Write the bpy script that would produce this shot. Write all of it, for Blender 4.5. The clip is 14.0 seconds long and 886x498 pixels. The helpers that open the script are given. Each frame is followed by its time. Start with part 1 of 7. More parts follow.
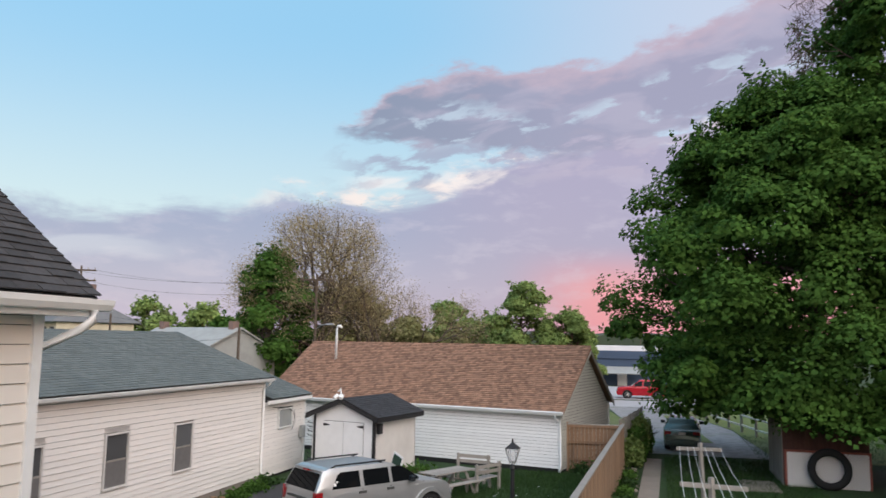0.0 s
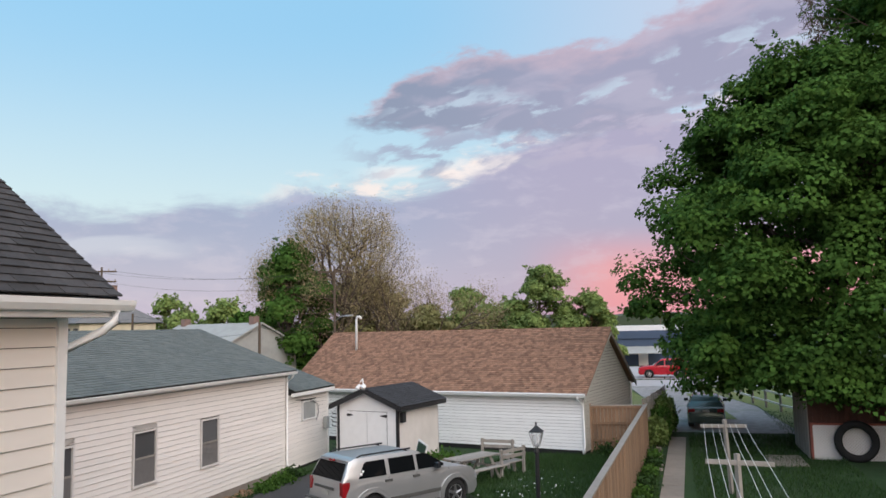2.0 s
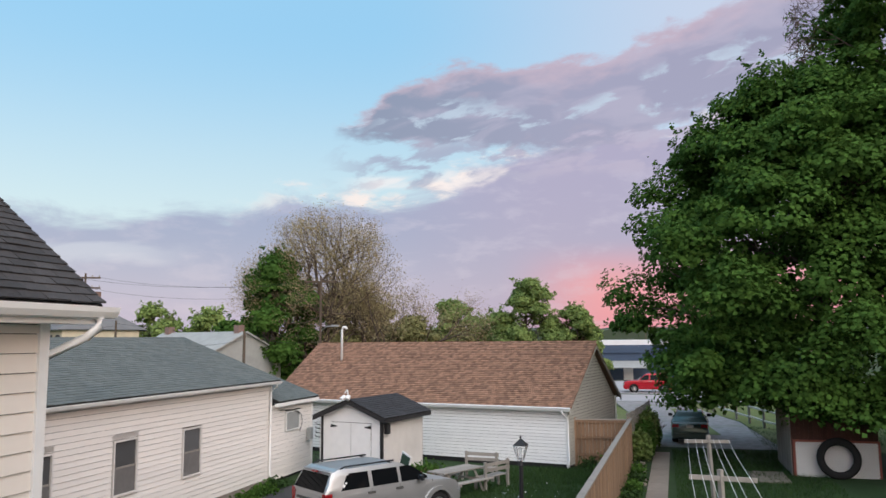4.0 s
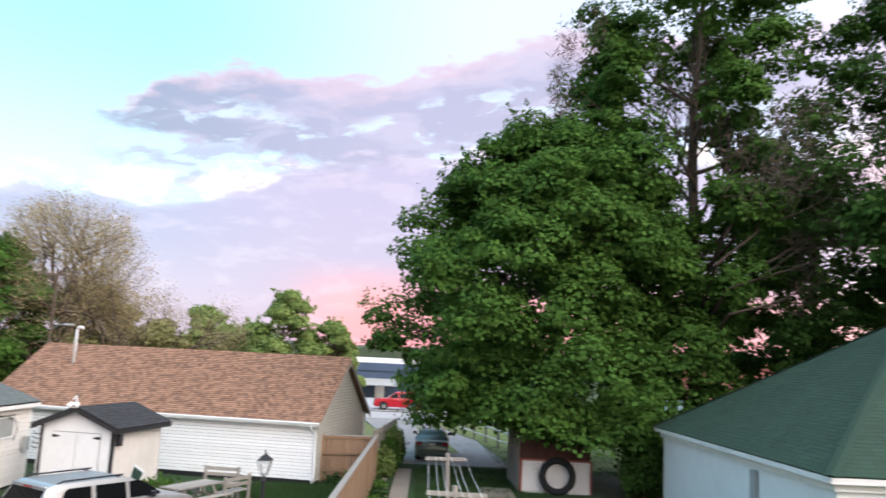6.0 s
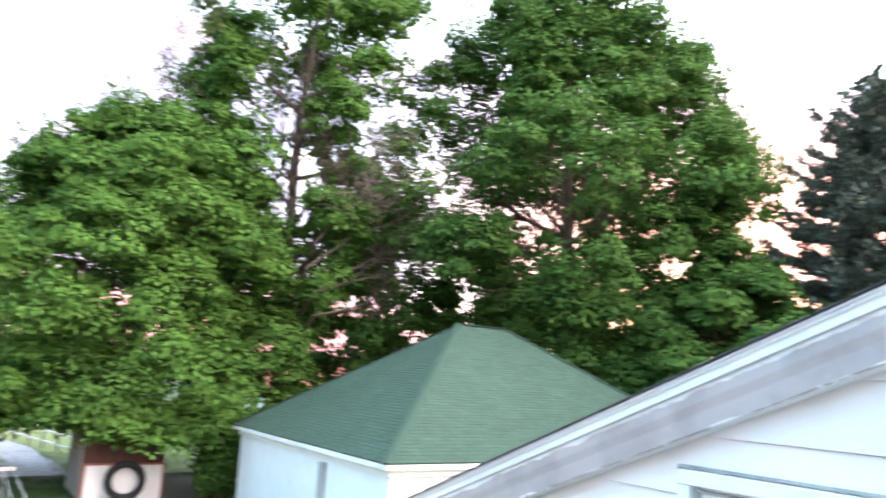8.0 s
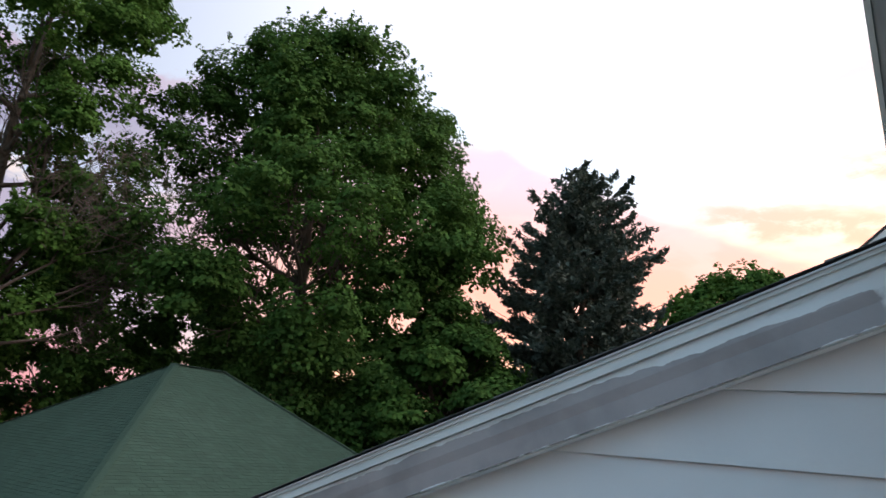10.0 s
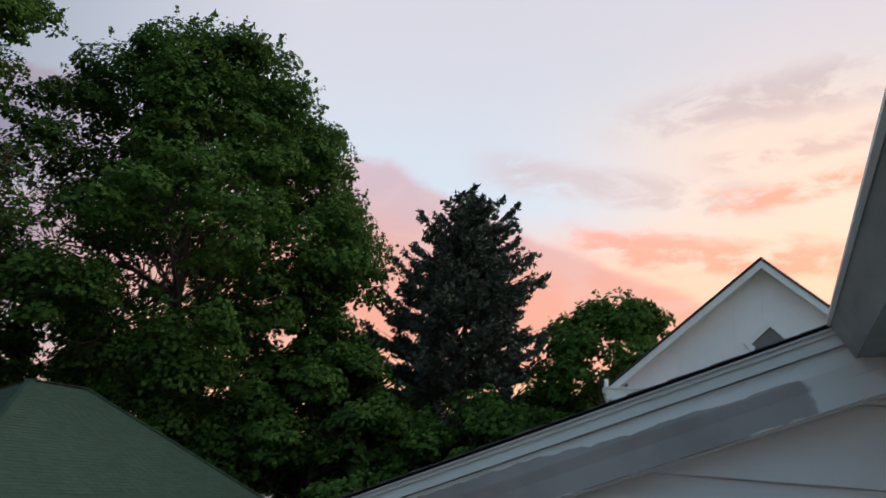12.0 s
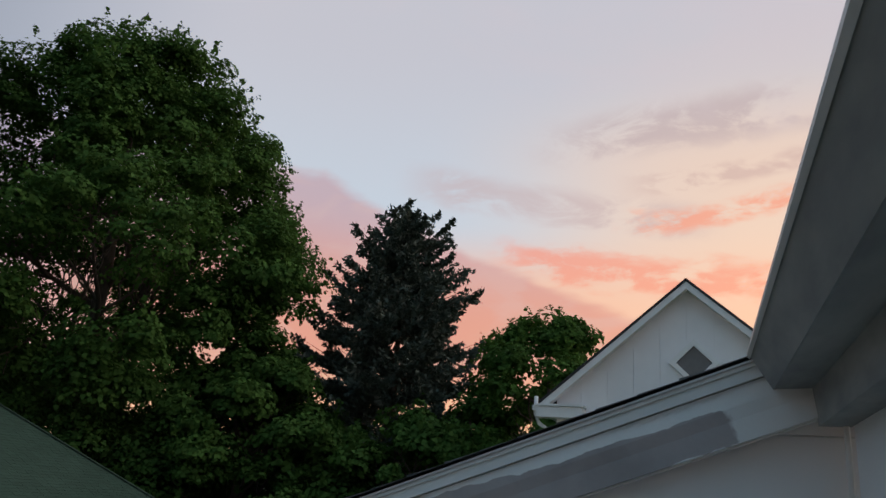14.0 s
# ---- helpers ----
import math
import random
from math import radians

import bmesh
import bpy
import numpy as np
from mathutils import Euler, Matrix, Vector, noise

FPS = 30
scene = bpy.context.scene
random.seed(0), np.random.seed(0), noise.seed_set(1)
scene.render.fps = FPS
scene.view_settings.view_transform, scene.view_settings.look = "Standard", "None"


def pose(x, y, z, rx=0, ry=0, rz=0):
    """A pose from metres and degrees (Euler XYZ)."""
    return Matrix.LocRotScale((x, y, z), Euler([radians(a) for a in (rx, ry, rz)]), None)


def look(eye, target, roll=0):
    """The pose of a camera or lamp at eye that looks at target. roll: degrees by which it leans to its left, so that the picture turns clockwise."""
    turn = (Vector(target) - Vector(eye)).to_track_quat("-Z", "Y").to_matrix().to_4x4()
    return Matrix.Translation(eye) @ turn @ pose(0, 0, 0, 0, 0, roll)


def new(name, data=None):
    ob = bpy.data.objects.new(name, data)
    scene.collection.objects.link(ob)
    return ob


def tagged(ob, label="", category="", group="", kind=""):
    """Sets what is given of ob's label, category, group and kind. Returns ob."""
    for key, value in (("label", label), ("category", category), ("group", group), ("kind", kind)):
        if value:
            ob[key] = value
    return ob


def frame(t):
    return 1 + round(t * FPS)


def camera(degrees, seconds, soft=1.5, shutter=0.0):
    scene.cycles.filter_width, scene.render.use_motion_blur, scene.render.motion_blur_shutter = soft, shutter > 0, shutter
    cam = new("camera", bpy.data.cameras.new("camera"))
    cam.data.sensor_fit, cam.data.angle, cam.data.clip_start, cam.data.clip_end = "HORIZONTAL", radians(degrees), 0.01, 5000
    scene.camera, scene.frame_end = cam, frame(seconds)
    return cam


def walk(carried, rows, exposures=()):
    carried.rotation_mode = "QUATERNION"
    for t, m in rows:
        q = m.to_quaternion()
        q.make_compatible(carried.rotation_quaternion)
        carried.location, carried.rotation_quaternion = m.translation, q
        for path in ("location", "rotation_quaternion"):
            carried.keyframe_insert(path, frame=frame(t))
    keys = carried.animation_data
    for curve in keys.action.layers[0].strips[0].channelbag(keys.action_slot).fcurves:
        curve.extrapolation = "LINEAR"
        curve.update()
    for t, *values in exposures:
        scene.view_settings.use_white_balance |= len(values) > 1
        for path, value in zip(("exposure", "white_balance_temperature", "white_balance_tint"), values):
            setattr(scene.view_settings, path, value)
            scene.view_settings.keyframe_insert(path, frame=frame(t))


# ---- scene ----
cam = camera(61.3, 14.0, soft=1.5, shutter=0.5)
# seconds, yaw, pitch, roll; the grid of walls runs along x and y
TURNS = [
    (0, 15.53, 6.99, -0.89),
    (0.5, 17.32, 6.44, 0.41),
    (1, 17.29, 4.92, 1.24),
    (1.5, 17.90, 5.00, 1.40),
    (2, 17.00, 6.02, 1.34),
    (2.5, 17.13, 6.78, 0.94),
    (4.8, 12.84, 7.03, -0.50),
    (5, 10.95, 7.31, -0.94),
    (5.5, 4.07, 8.91, -1.33),
    (6, -2.46, 8.35, -2.74),
    (6.5, -8.45, 8.51, -2.47),
    (7, -17.27, 9.87, -3.28),
    (7.5, -25.50, 9.89, -3.91),
    (8, -33.15, 9.79, -3.16),
    (8.5, -45.12, 10.69, -3.27),
    (9, -49.85, 13.59, -4.02),
    (9.2, -50.81, 14.34, -4.53),
    (11.3, -59.54, 14.25, -2.07),
    (11.5, -60.46, 14.90, -1.73),
    (12, -63.44, 16.72, -4.96),
    (12.5, -65.51, 19.35, -5.00),
    (13, -67.37, 19.75, -4.38),
    (13.5, -68.41, 18.57, -5.09),
    (14, -68.60, 18.23, -4.58),
]


def eye_at(t):
    """The eye: held low at first, lifted and moved a little outwards after 9 s."""
    times = (0.0, 5.0, 7.5, 9.2, 10.2, 11.3, 11.5, 12.0, 12.5, 13.0, 14.0)
    out = np.interp(t, times, (0.0, 0.0, -0.10, -0.12, -0.03, 0.06, 0.08, 0.12, 0.126, 0.12, 0.12))
    up = np.interp(t, times, (5.0, 5.0, 5.02, 5.03, 5.11, 5.215, 5.236, 5.276, 5.30, 5.32, 5.32))
    return 0.0, float(out), float(up)


walk(cam, [(t, pose(*eye_at(t), 90 + p, r, y)) for t, y, p, r in TURNS],
     exposures=[(0, 0, 6600, 9), (5.2, 0, 6600, 9), (5.6, 0.3, 6620, 9), (6, 0.7, 6620, 9), (6.5, 1.5, 6680, 13),
                (7, 2, 6680, 13), (7.5, 2.15, 6680, 13), (8.5, 2.15, 6680, 13), (9, 1.4, 6680, 13), (9.3, 0.9, 6680, 13),
                (11, -0.45, 6850, 11), (11.5, -0.52, 6850, 11), (12, -0.62, 6850, 11), (13, -0.88, 6850, 11), (14, -0.95, 6850, 11)])

# ---------------------------------------------------------------- sky and light
world = bpy.data.worlds.new("dusk_sky")
scene.world = world
world.use_nodes = True
WT = world.node_tree
WT.nodes.clear()


def wire(tree, node, socket, value):
    if isinstance(value, bpy.types.NodeSocket):
        tree.links.new(value, node.inputs[socket])
    elif value is not None:
        node.inputs[socket].default_value = value


def wmath(op, a, b=None, c=None, clamp=False):
    n = WT.nodes.new("ShaderNodeMath")
    n.operation, n.use_clamp = op, clamp
    for i, v in enumerate((a, b, c)):
        wire(WT, n, i, v)
    return n.outputs[0]


def wmix(fac, a, b):
    n = WT.nodes.new("ShaderNodeMix")
    n.data_type = "RGBA"
    wire(WT, n, 0, fac)
    for i, v in ((6, a), (7, b)):
        wire(WT, n, i, (*v, 1) if isinstance(v, tuple) else v)
    return n.outputs[2]


def wstep(value, lo, hi):
    n = WT.nodes.new("ShaderNodeMapRange")
    n.interpolation_type = "SMOOTHSTEP"
    for i, v in enumerate((value, lo, hi, 0.0, 1.0)):
        wire(WT, n, i, v)
    return n.outputs[0]


def wband(value, centre, half, soft):
    d = wmath("ABSOLUTE", wmath("SUBTRACT", value, centre))
    return wmath("SUBTRACT", 1.0, wstep(d, half, half + soft))


def wmul(*values):
    out = values[0]
    for v in values[1:]:
        out = wmath("MULTIPLY", out, v)
    return out


def wnoise(vector, scale, detail=5.0, rough=0.55, distort=0.0):
    n = WT.nodes.new("ShaderNodeTexNoise")
    for key, v in (("Vector", vector), ("Scale", scale), ("Detail", detail), ("Roughness", rough), ("Distortion", distort)):
        wire(WT, n, key, v)
    return n.outputs[0]


def lin(r, g, b):
    """Linear colour from a 0 to 255 one."""
    return tuple((c / 255 / 12.92) if c < 10 else ((c / 255 + 0.055) / 1.055) ** 2.4 for c in (r, g, b))


def build_sky():
    way = WT.nodes.new("ShaderNodeTexCoord").outputs["Generated"]
    sep = WT.nodes.new("ShaderNodeSeparateXYZ")
    WT.links.new(way, sep.inputs[0])
    dx, dy, dz = sep.outputs
    az = wmul(wmath("ARCTAN2", wmath("MULTIPLY", dx, -1.0), dy), 57.2958)      # to the left of +y, degrees
    el = wmul(wmath("ARCSINE", dz), 57.2958)
    flat = WT.nodes.new("ShaderNodeCombineXYZ")                               # a cloud sheet seen in perspective
    up = wmath("ADD", wmath("MAXIMUM", dz, 0.0), 0.12)
    for i, v in enumerate((wmath("DIVIDE", dx, up), wmath("DIVIDE", dy, up))):
        WT.links.new(v, flat.inputs[i])
    sheet = flat.outputs[0]
    stretch = WT.nodes.new("ShaderNodeCombineXYZ")                            # az and el, drawn out sideways
    for i, v in enumerate((wmul(az, 0.05), wmul(el, 0.13))):
        WT.links.new(v, stretch.inputs[i])
    flow = stretch.outputs[0]

    n_mid = wnoise(flow, 2.6, 7, 0.62, 0.5)
    n_puff = wnoise(flow, 5.0, 8, 0.6, 0.25)
    n_fine = wnoise(flow, 9.0, 8, 0.6, 0.3)
    n_sheet = wnoise(sheet, 1.3, 7, 0.6, 0.4)
    wob = wmath("SUBTRACT", n_mid, 0.5)
    wob2 = wmath("SUBTRACT", n_puff, 0.5)

    # clear sky, east part: blue above, pale towards the bank of cloud
    east = wmix(wstep(el, 4.0, 24.0), lin(208, 226, 232), lin(146, 200, 238))
    east = wmix(wmul(wstep(az, 22.0, -8.0), wstep(el, 6, 20)), east, lin(196, 208, 232))
    # west part: grey lavender above, pale blue, cream to the right
    west = wmix(wstep(el, 18.0, 34.0), lin(197, 212, 230), lin(199, 202, 216))
    west = wmix(wmul(wstep(az, -72.0, -92.0), wstep(el, 38.0, 16.0)), west, lin(236, 214, 198))
    near_sun = wband(az, -82.0, 22.0, 45.0)
    west = wmix(wmul(wstep(el, 17.0, 7.0), near_sun), west, lin(248, 190, 150))
    west = wmix(wmul(wstep(el, 7.5, 3.0), near_sun), west, lin(255, 214, 150))
    turn = wmath("MAXIMUM", wstep(az, -22.0, -50.0), wstep(az, 110.0, 175.0))
    sky = wmix(turn, east, west)

    # bank of lavender cloud low in the east, pink to the right
    top = wmath("ADD", wmath("ADD", 8.9, wmul(wob, 5.0)), wmath("ADD", wmul(wstep(az, 40.0, 24.0), 1.8), wmul(wstep(az, 22.0, 4.0), 4.5)))
    bank = wmul(wstep(el, wmath("ADD", top, 0.9), wmath("SUBTRACT", top, 1.1)), wmath("SUBTRACT", 1.0, turn))
    bank_col = wmix(wstep(el, 9.0, 0.5), lin(153, 161, 195), lin(184, 180, 208))
    bank_col = wmix(wmul(wstep(az, 26.0, 6.0), 0.8), bank_col, lin(174, 163, 193))
    bank_col = wmix(wmul(wstep(az, 12.0, 3.0), wband(el, 2.4, 1.2, 4.0), 0.85), bank_col, lin(236, 152, 164))
    bank_col = wmix(wmul(wstep(n_puff, 0.48, 0.68), 0.30), bank_col, lin(206, 198, 218))
    bank_col = wmix(wmul(wband(wmath("ADD", el, wmul(wob, 3.0)), 6.2, 0.25, 0.8), wstep(az, 33.0, 40.0), 0.5), bank_col, lin(206, 210, 226))
    sky = wmix(bank, sky, bank_col)
    rim = wmul(wband(wmath("SUBTRACT", el, top), 0.3, 0.15, 0.8), wmath("SUBTRACT", 1.0, turn), wstep(n_puff, 0.44, 0.60))
    sky = wmix(wmul(rim, wstep(az, 34.0, 22.0), 0.85), sky, lin(250, 232, 228))

    # long cloud that climbs to the right above the bank: soft puffs, pink tops, pale breaks
    east_only = wmath("SUBTRACT", 1.0, turn)
    tilt = WT.nodes.new("ShaderNodeCombineXYZ")
    for i, v in enumerate((wmul(az, 0.075), wmul(wmath("ADD", el, wmul(az, 0.16)), 0.20))):
        WT.links.new(v, tilt.inputs[i])
    slant = tilt.outputs[0]
    p_big = wmath("SUBTRACT", wnoise(slant, 1.5, 3, 0.5, 0.2), 0.5)
    p_mid = wmath("SUBTRACT", wnoise(slant, 3.2, 5, 0.55, 0.3), 0.5)
    p_low = wnoise(slant, 2.3, 4, 0.5, 0.6)
    line = wmath("ADD", 17.2, wmul(wstep(az, 6.0, -9.0), 3.4))
    line = wmath("SUBTRACT", line, wmul(wstep(az, 19.0, 24.0), 1.5))
    off = wmath("ADD", wmath("SUBTRACT", el, line), wmath("ADD", wmath("ADD", wmul(p_big, 4.0), wmul(p_mid, 3.4)), wmul(wmath("SUBTRACT", n_fine, 0.5), 2.0)))
    width = wmath("ADD", 0.5, wmul(wstep(az, 24.0, 17.0), 2.1))
    width = wmath("ADD", width, wmul(wstep(az, 15.0, 7.0), 0.8))
    body = wmul(wstep(wmath("ABSOLUTE", off), wmath("ADD", width, 0.55), wmath("SUBTRACT", width, 0.55)), wstep(wmath("ADD", az, wmul(p_mid, 5.0)), 24.6, 22.4), east_only)
    lit = wstep(wmath("DIVIDE", off, width), 0.30, 0.95)
    body_col = wmix(wstep(az, 22.0, 2.0), lin(134, 140, 168), lin(156, 153, 182))
    body_col = wmix(wmul(lit, 0.55), body_col, lin(214, 184, 198))
    body_col = wmix(wmul(wstep(p_low, 0.47, 0.66), 0.55), body_col, lin(184, 176, 200))
    gap = wmul(wstep(p_mid, 0.03, 0.13), wstep(off, 1.6, -0.2), wstep(az, 23.0, 18.0), 0.80)
    body_col = wmix(gap, body_col, lin(190, 206, 226))
    sky = wmix(wmul(body, 0.95), sky, body_col)
    # torn shreds and bright streaks between the long cloud and the bank
    under = wmath("ADD", wmath("SUBTRACT", el, wmath("ADD", 13.0, wmul(wstep(az, 20.0, 2.0), 1.0))), wmul(p_big, 3.0))
    shred = wmul(wband(under, 0.0, 1.0, 1.2), wstep(az, 26.0, 20.0), wstep(wmath("ADD", p_mid, 0.5), 0.47, 0.58), east_only)
    sky = wmix(wmul(shred, 0.85), sky, wmix(wstep(az, 16.0, 6.0), lin(158, 164, 192), lin(182, 172, 198)))
    bright = wmul(wband(wmath("ADD", under, wmul(p_mid, 2.0)), -1.0, 0.15, 0.7), wband(az, 15.0, 4.5, 5.0), wstep(p_low, 0.40, 0.54), east_only)
    sky = wmix(wmul(bright, 0.65), sky, lin(248, 236, 236))

    # the west: cream and peach low down, a mauve wedge behind the trees, coral and grey streaks
    sky = wmix(wmul(wstep(el, 20.5, 14.5), near_sun, 0.9), sky, wmix(turn, sky, lin(248, 186, 156)))
    cream = wmul(turn, wstep(az, -64.0, -86.0), wband(el, 20.5, 4.0, 7.0))
    sky = wmix(wmul(cream, 0.55), sky, lin(243, 210, 190))
    slope_w = wmul(wmath("ADD", az, 75.0), 0.11)                              # streaks sink towards the sun
    lie = wmath("ADD", wmath("ADD", el, slope_w), wmath("ADD", wmul(wob, 2.2), wmul(p_big, 1.6)))
    high = wmul(turn, wband(lie, 26.6, 0.5, 1.9), wstep(az, -72.0, -82.0), wstep(n_mid, 0.40, 0.56))
    sky = wmix(wmul(high, 0.62), sky, lin(186, 168, 176))
    mid = wmul(turn, wband(wmath("ADD", lie, wmul(slope_w, -2.0)), 22.0, 0.5, 1.4), wband(az, -76.0, 8.0, 6.0), wstep(n_mid, 0.38, 0.56))
    sky = wmix(wmul(mid, 0.55), sky, lin(196, 174, 180))
    spot = wmul(turn, wband(lie, 22.6, 0.3, 1.1), wstep(az, -80.0, -86.0), wstep(n_puff, 0.44, 0.60))
    sky = wmix(wmul(spot, 0.5), sky, lin(196, 164, 164))
    coral = wmul(turn, wband(wmath("ADD", wmath("SUBTRACT", el, wmul(wmath("ADD", az, 73.0), 0.09)), wmath("ADD", wmul(wob, 3.0), wmul(p_mid, 1.4))), 17.7, 0.55, 1.3), wstep(az, -70.0, -74.5), wstep(n_puff, 0.36, 0.56))
    sky = wmix(wmul(coral, 0.68), sky, lin(247, 142, 118))
    coral2 = wmul(turn, wband(wmath("ADD", wmath("ADD", el, wmul(wmath("ADD", az, 82.0), 0.14)), wmul(wob, 3.0)), 20.4, 0.25, 1.0), wstep(az, -80.0, -84.0), wstep(n_puff, 0.40, 0.58))
    sky = wmix(wmul(coral2, 0.8), sky, lin(247, 158, 132))
    wedge_top = wmath("ADD", wmath("ADD", 22.6, wmul(wmath("MINIMUM", wmath("ADD", az, 57.0), 0.0), 0.37)), wmath("ADD", wmul(wob2, 1.1), wmul(p_big, 2.6)))
    wedge = wmul(wstep(el, wmath("ADD", wedge_top, 0.45), wmath("SUBTRACT", wedge_top, 0.7)), turn, wstep(el, 5.0, 9.5), wstep(az, -98.0, -84.0))
    wedge_col = wmix(wstep(el, 22.5, 12.0), lin(194, 168, 182), lin(224, 150, 136))
    wedge_col = wmix(wmul(wstep(p_low, 0.42, 0.62), 0.40), wedge_col, lin(214, 178, 178))
    sky = wmix(wmul(wedge, 0.85), sky, wedge_col)
    veil = wmul(turn, wstep(n_sheet, 0.46, 0.70), wstep(el, 20.0, 29.0))
    sky = wmix(wmul(veil, 0.40), sky, lin(214, 202, 212))
    # below the horizon
    sky = wmix(wstep(el, 0.0, -3.0), sky, (0.06, 0.065, 0.05))

    # the west glows more than the east
    glow = wmath("ADD", 1.04, wmul(turn, 0.80))
    scaled = WT.nodes.new("ShaderNodeVectorMath")
    scaled.operation = "SCALE"
    WT.links.new(sky, scaled.inputs[0])
    WT.links.new(glow, scaled.inputs["Scale"])
    painted = WT.nodes.new("ShaderNodeBackground")
    WT.links.new(scaled.outputs[0], painted.inputs[0])
    painted.inputs[1].default_value = 0.95
    air = WT.nodes.new("ShaderNodeTexSky")
    air.sky_type, air.sun_disc = "NISHITA", False
    air.sun_elevation, air.sun_rotation = radians(3), radians(100)
    clear = WT.nodes.new("ShaderNodeBackground")
    WT.links.new(air.outputs[0], clear.inputs[0])
    clear.inputs[1].default_value = 0.05
    both, out = WT.nodes.new("ShaderNodeAddShader"), WT.nodes.new("ShaderNodeOutputWorld")
    WT.links.new(painted.outputs[0], both.inputs[0])
    WT.links.new(clear.outputs[0], both.inputs[1])
    WT.links.new(both.outputs[0], out.inputs[0])


build_sky()
sun_data = bpy.data.lights.new("sun", "SUN")
sun_data.energy, sun_data.angle, sun_data.color = 2.5, radians(70), (1.0, 0.97, 0.95)
new("sun", sun_data).matrix_world = look((46, -48, 42), (0, 0, 0))

# ---------------------------------------------------------------- materials
def material(name, base, rough=0.8, metal=0.0, second=None, scale=6.0, amount=0.5, bump=0.0, bump_scale=40.0, vary=0.0, stain=None,
             stain_amount=0.3, stretch=(1, 1, 1), translucent=0.0, spec=0.4, island=False):
    """A surface with grain, a second tone in patches, stains, fine relief and piece-to-piece variation."""
    m = bpy.data.materials.new(name)
    m.use_nodes = True
    t = m.node_tree
    bsdf = t.nodes["Principled BSDF"]
    bsdf.inputs["Roughness"].default_value, bsdf.inputs["Metallic"].default_value = rough, metal
    bsdf.inputs["Specular IOR Level"].default_value = spec
    coord = t.nodes.new("ShaderNodeTexCoord")
    mapping = t.nodes.new("ShaderNodeMapping")
    mapping.inputs["Scale"].default_value = stretch
    t.links.new(coord.outputs["Object"], mapping.inputs[0])

    def noisy(s, detail=5.0):
        n = t.nodes.new("ShaderNodeTexNoise")
        n.inputs["Scale"].default_value, n.inputs["Detail"].default_value = s, detail
        t.links.new(mapping.outputs[0], n.inputs["Vector"])
        return n.outputs[0]

    def blend(fac, a, b, mode="MIX"):
        n = t.nodes.new("ShaderNodeMix")
        n.data_type, n.blend_type = "RGBA", mode
        for i, v in ((0, fac), (6, a), (7, b)):
            if isinstance(v, bpy.types.NodeSocket):
                t.links.new(v, n.inputs[i])
            else:
                n.inputs[i].default_value = (*v, 1) if isinstance(v, tuple) else v
        return n.outputs[2]

    def ramp(v, lo, hi, top=1.0):
        n = t.nodes.new("ShaderNodeMapRange")
        for i, k in enumerate((v, lo, hi, 0.0, top)):
            if isinstance(k, bpy.types.NodeSocket):
                t.links.new(k, n.inputs[i])
            else:
                n.inputs[i].default_value = k
        return n.outputs[0]

    col = blend(ramp(noisy(scale), 0.35, 0.65, amount), base, second or tuple(c * 0.75 for c in base))
    if stain:
        col = blend(ramp(noisy(scale * 0.17, 6.0), 0.5, 0.72, stain_amount), col, stain)
    if vary:
        if island:
            rnd = t.nodes.new("ShaderNodeNewGeometry").outputs["Random Per Island"]
        else:
            rnd = t.nodes.new("ShaderNodeObjectInfo").outputs["Random"]
        hsv = t.nodes.new("ShaderNodeHueSaturation")
        t.links.new(col, hsv.inputs["Color"])
        t.links.new(ramp(rnd, 0.0, 1.0, 1.0), hsv.inputs["Fac"])
        val = t.nodes.new("ShaderNodeMapRange")
        t.links.new(rnd, val.inputs[0])
        val.inputs[3].default_value, val.inputs[4].default_value = 1 - vary, 1 + vary
        t.links.new(val.outputs[0], hsv.inputs["Value"])
        hsv.inputs["Fac"].default_value = 1.0
        for link in list(hsv.inputs["Fac"].links):
            t.links.remove(link)
        col = hsv.outputs[0]
    t.links.new(col, bsdf.inputs["Base Color"])
    if bump:
        b = t.nodes.new("ShaderNodeBump")
        b.inputs["Strength"].default_value, b.inputs["Distance"].default_value = bump, 0.02
        t.links.new(noisy(bump_scale, 3.0), b.inputs["Height"])
        t.links.new(b.outputs[0], bsdf.inputs["Normal"])
    if translucent:
        tr, mx = t.nodes.new("ShaderNodeBsdfTranslucent"), t.nodes.new("ShaderNodeMixShader")
        t.links.new(col, tr.inputs[0])
        mx.inputs[0].default_value = translucent
        t.links.new(bsdf.outputs[0], mx.inputs[1])
        t.links.new(tr.outputs[0], mx.inputs[2])
        t.links.new(mx.outputs[0], t.nodes["Material Output"].inputs[0])
    return m


def glass_material(name, tint, rough=0.05, spec=0.3):
    m = bpy.data.materials.new(name)
    m.use_nodes = True
    b = m.node_tree.nodes["Principled BSDF"]
    b.inputs["Base Color"].default_value = (*tint, 1)
    b.inputs["Roughness"].default_value, b.inputs["Specular IOR Level"].default_value = rough, spec
    return m


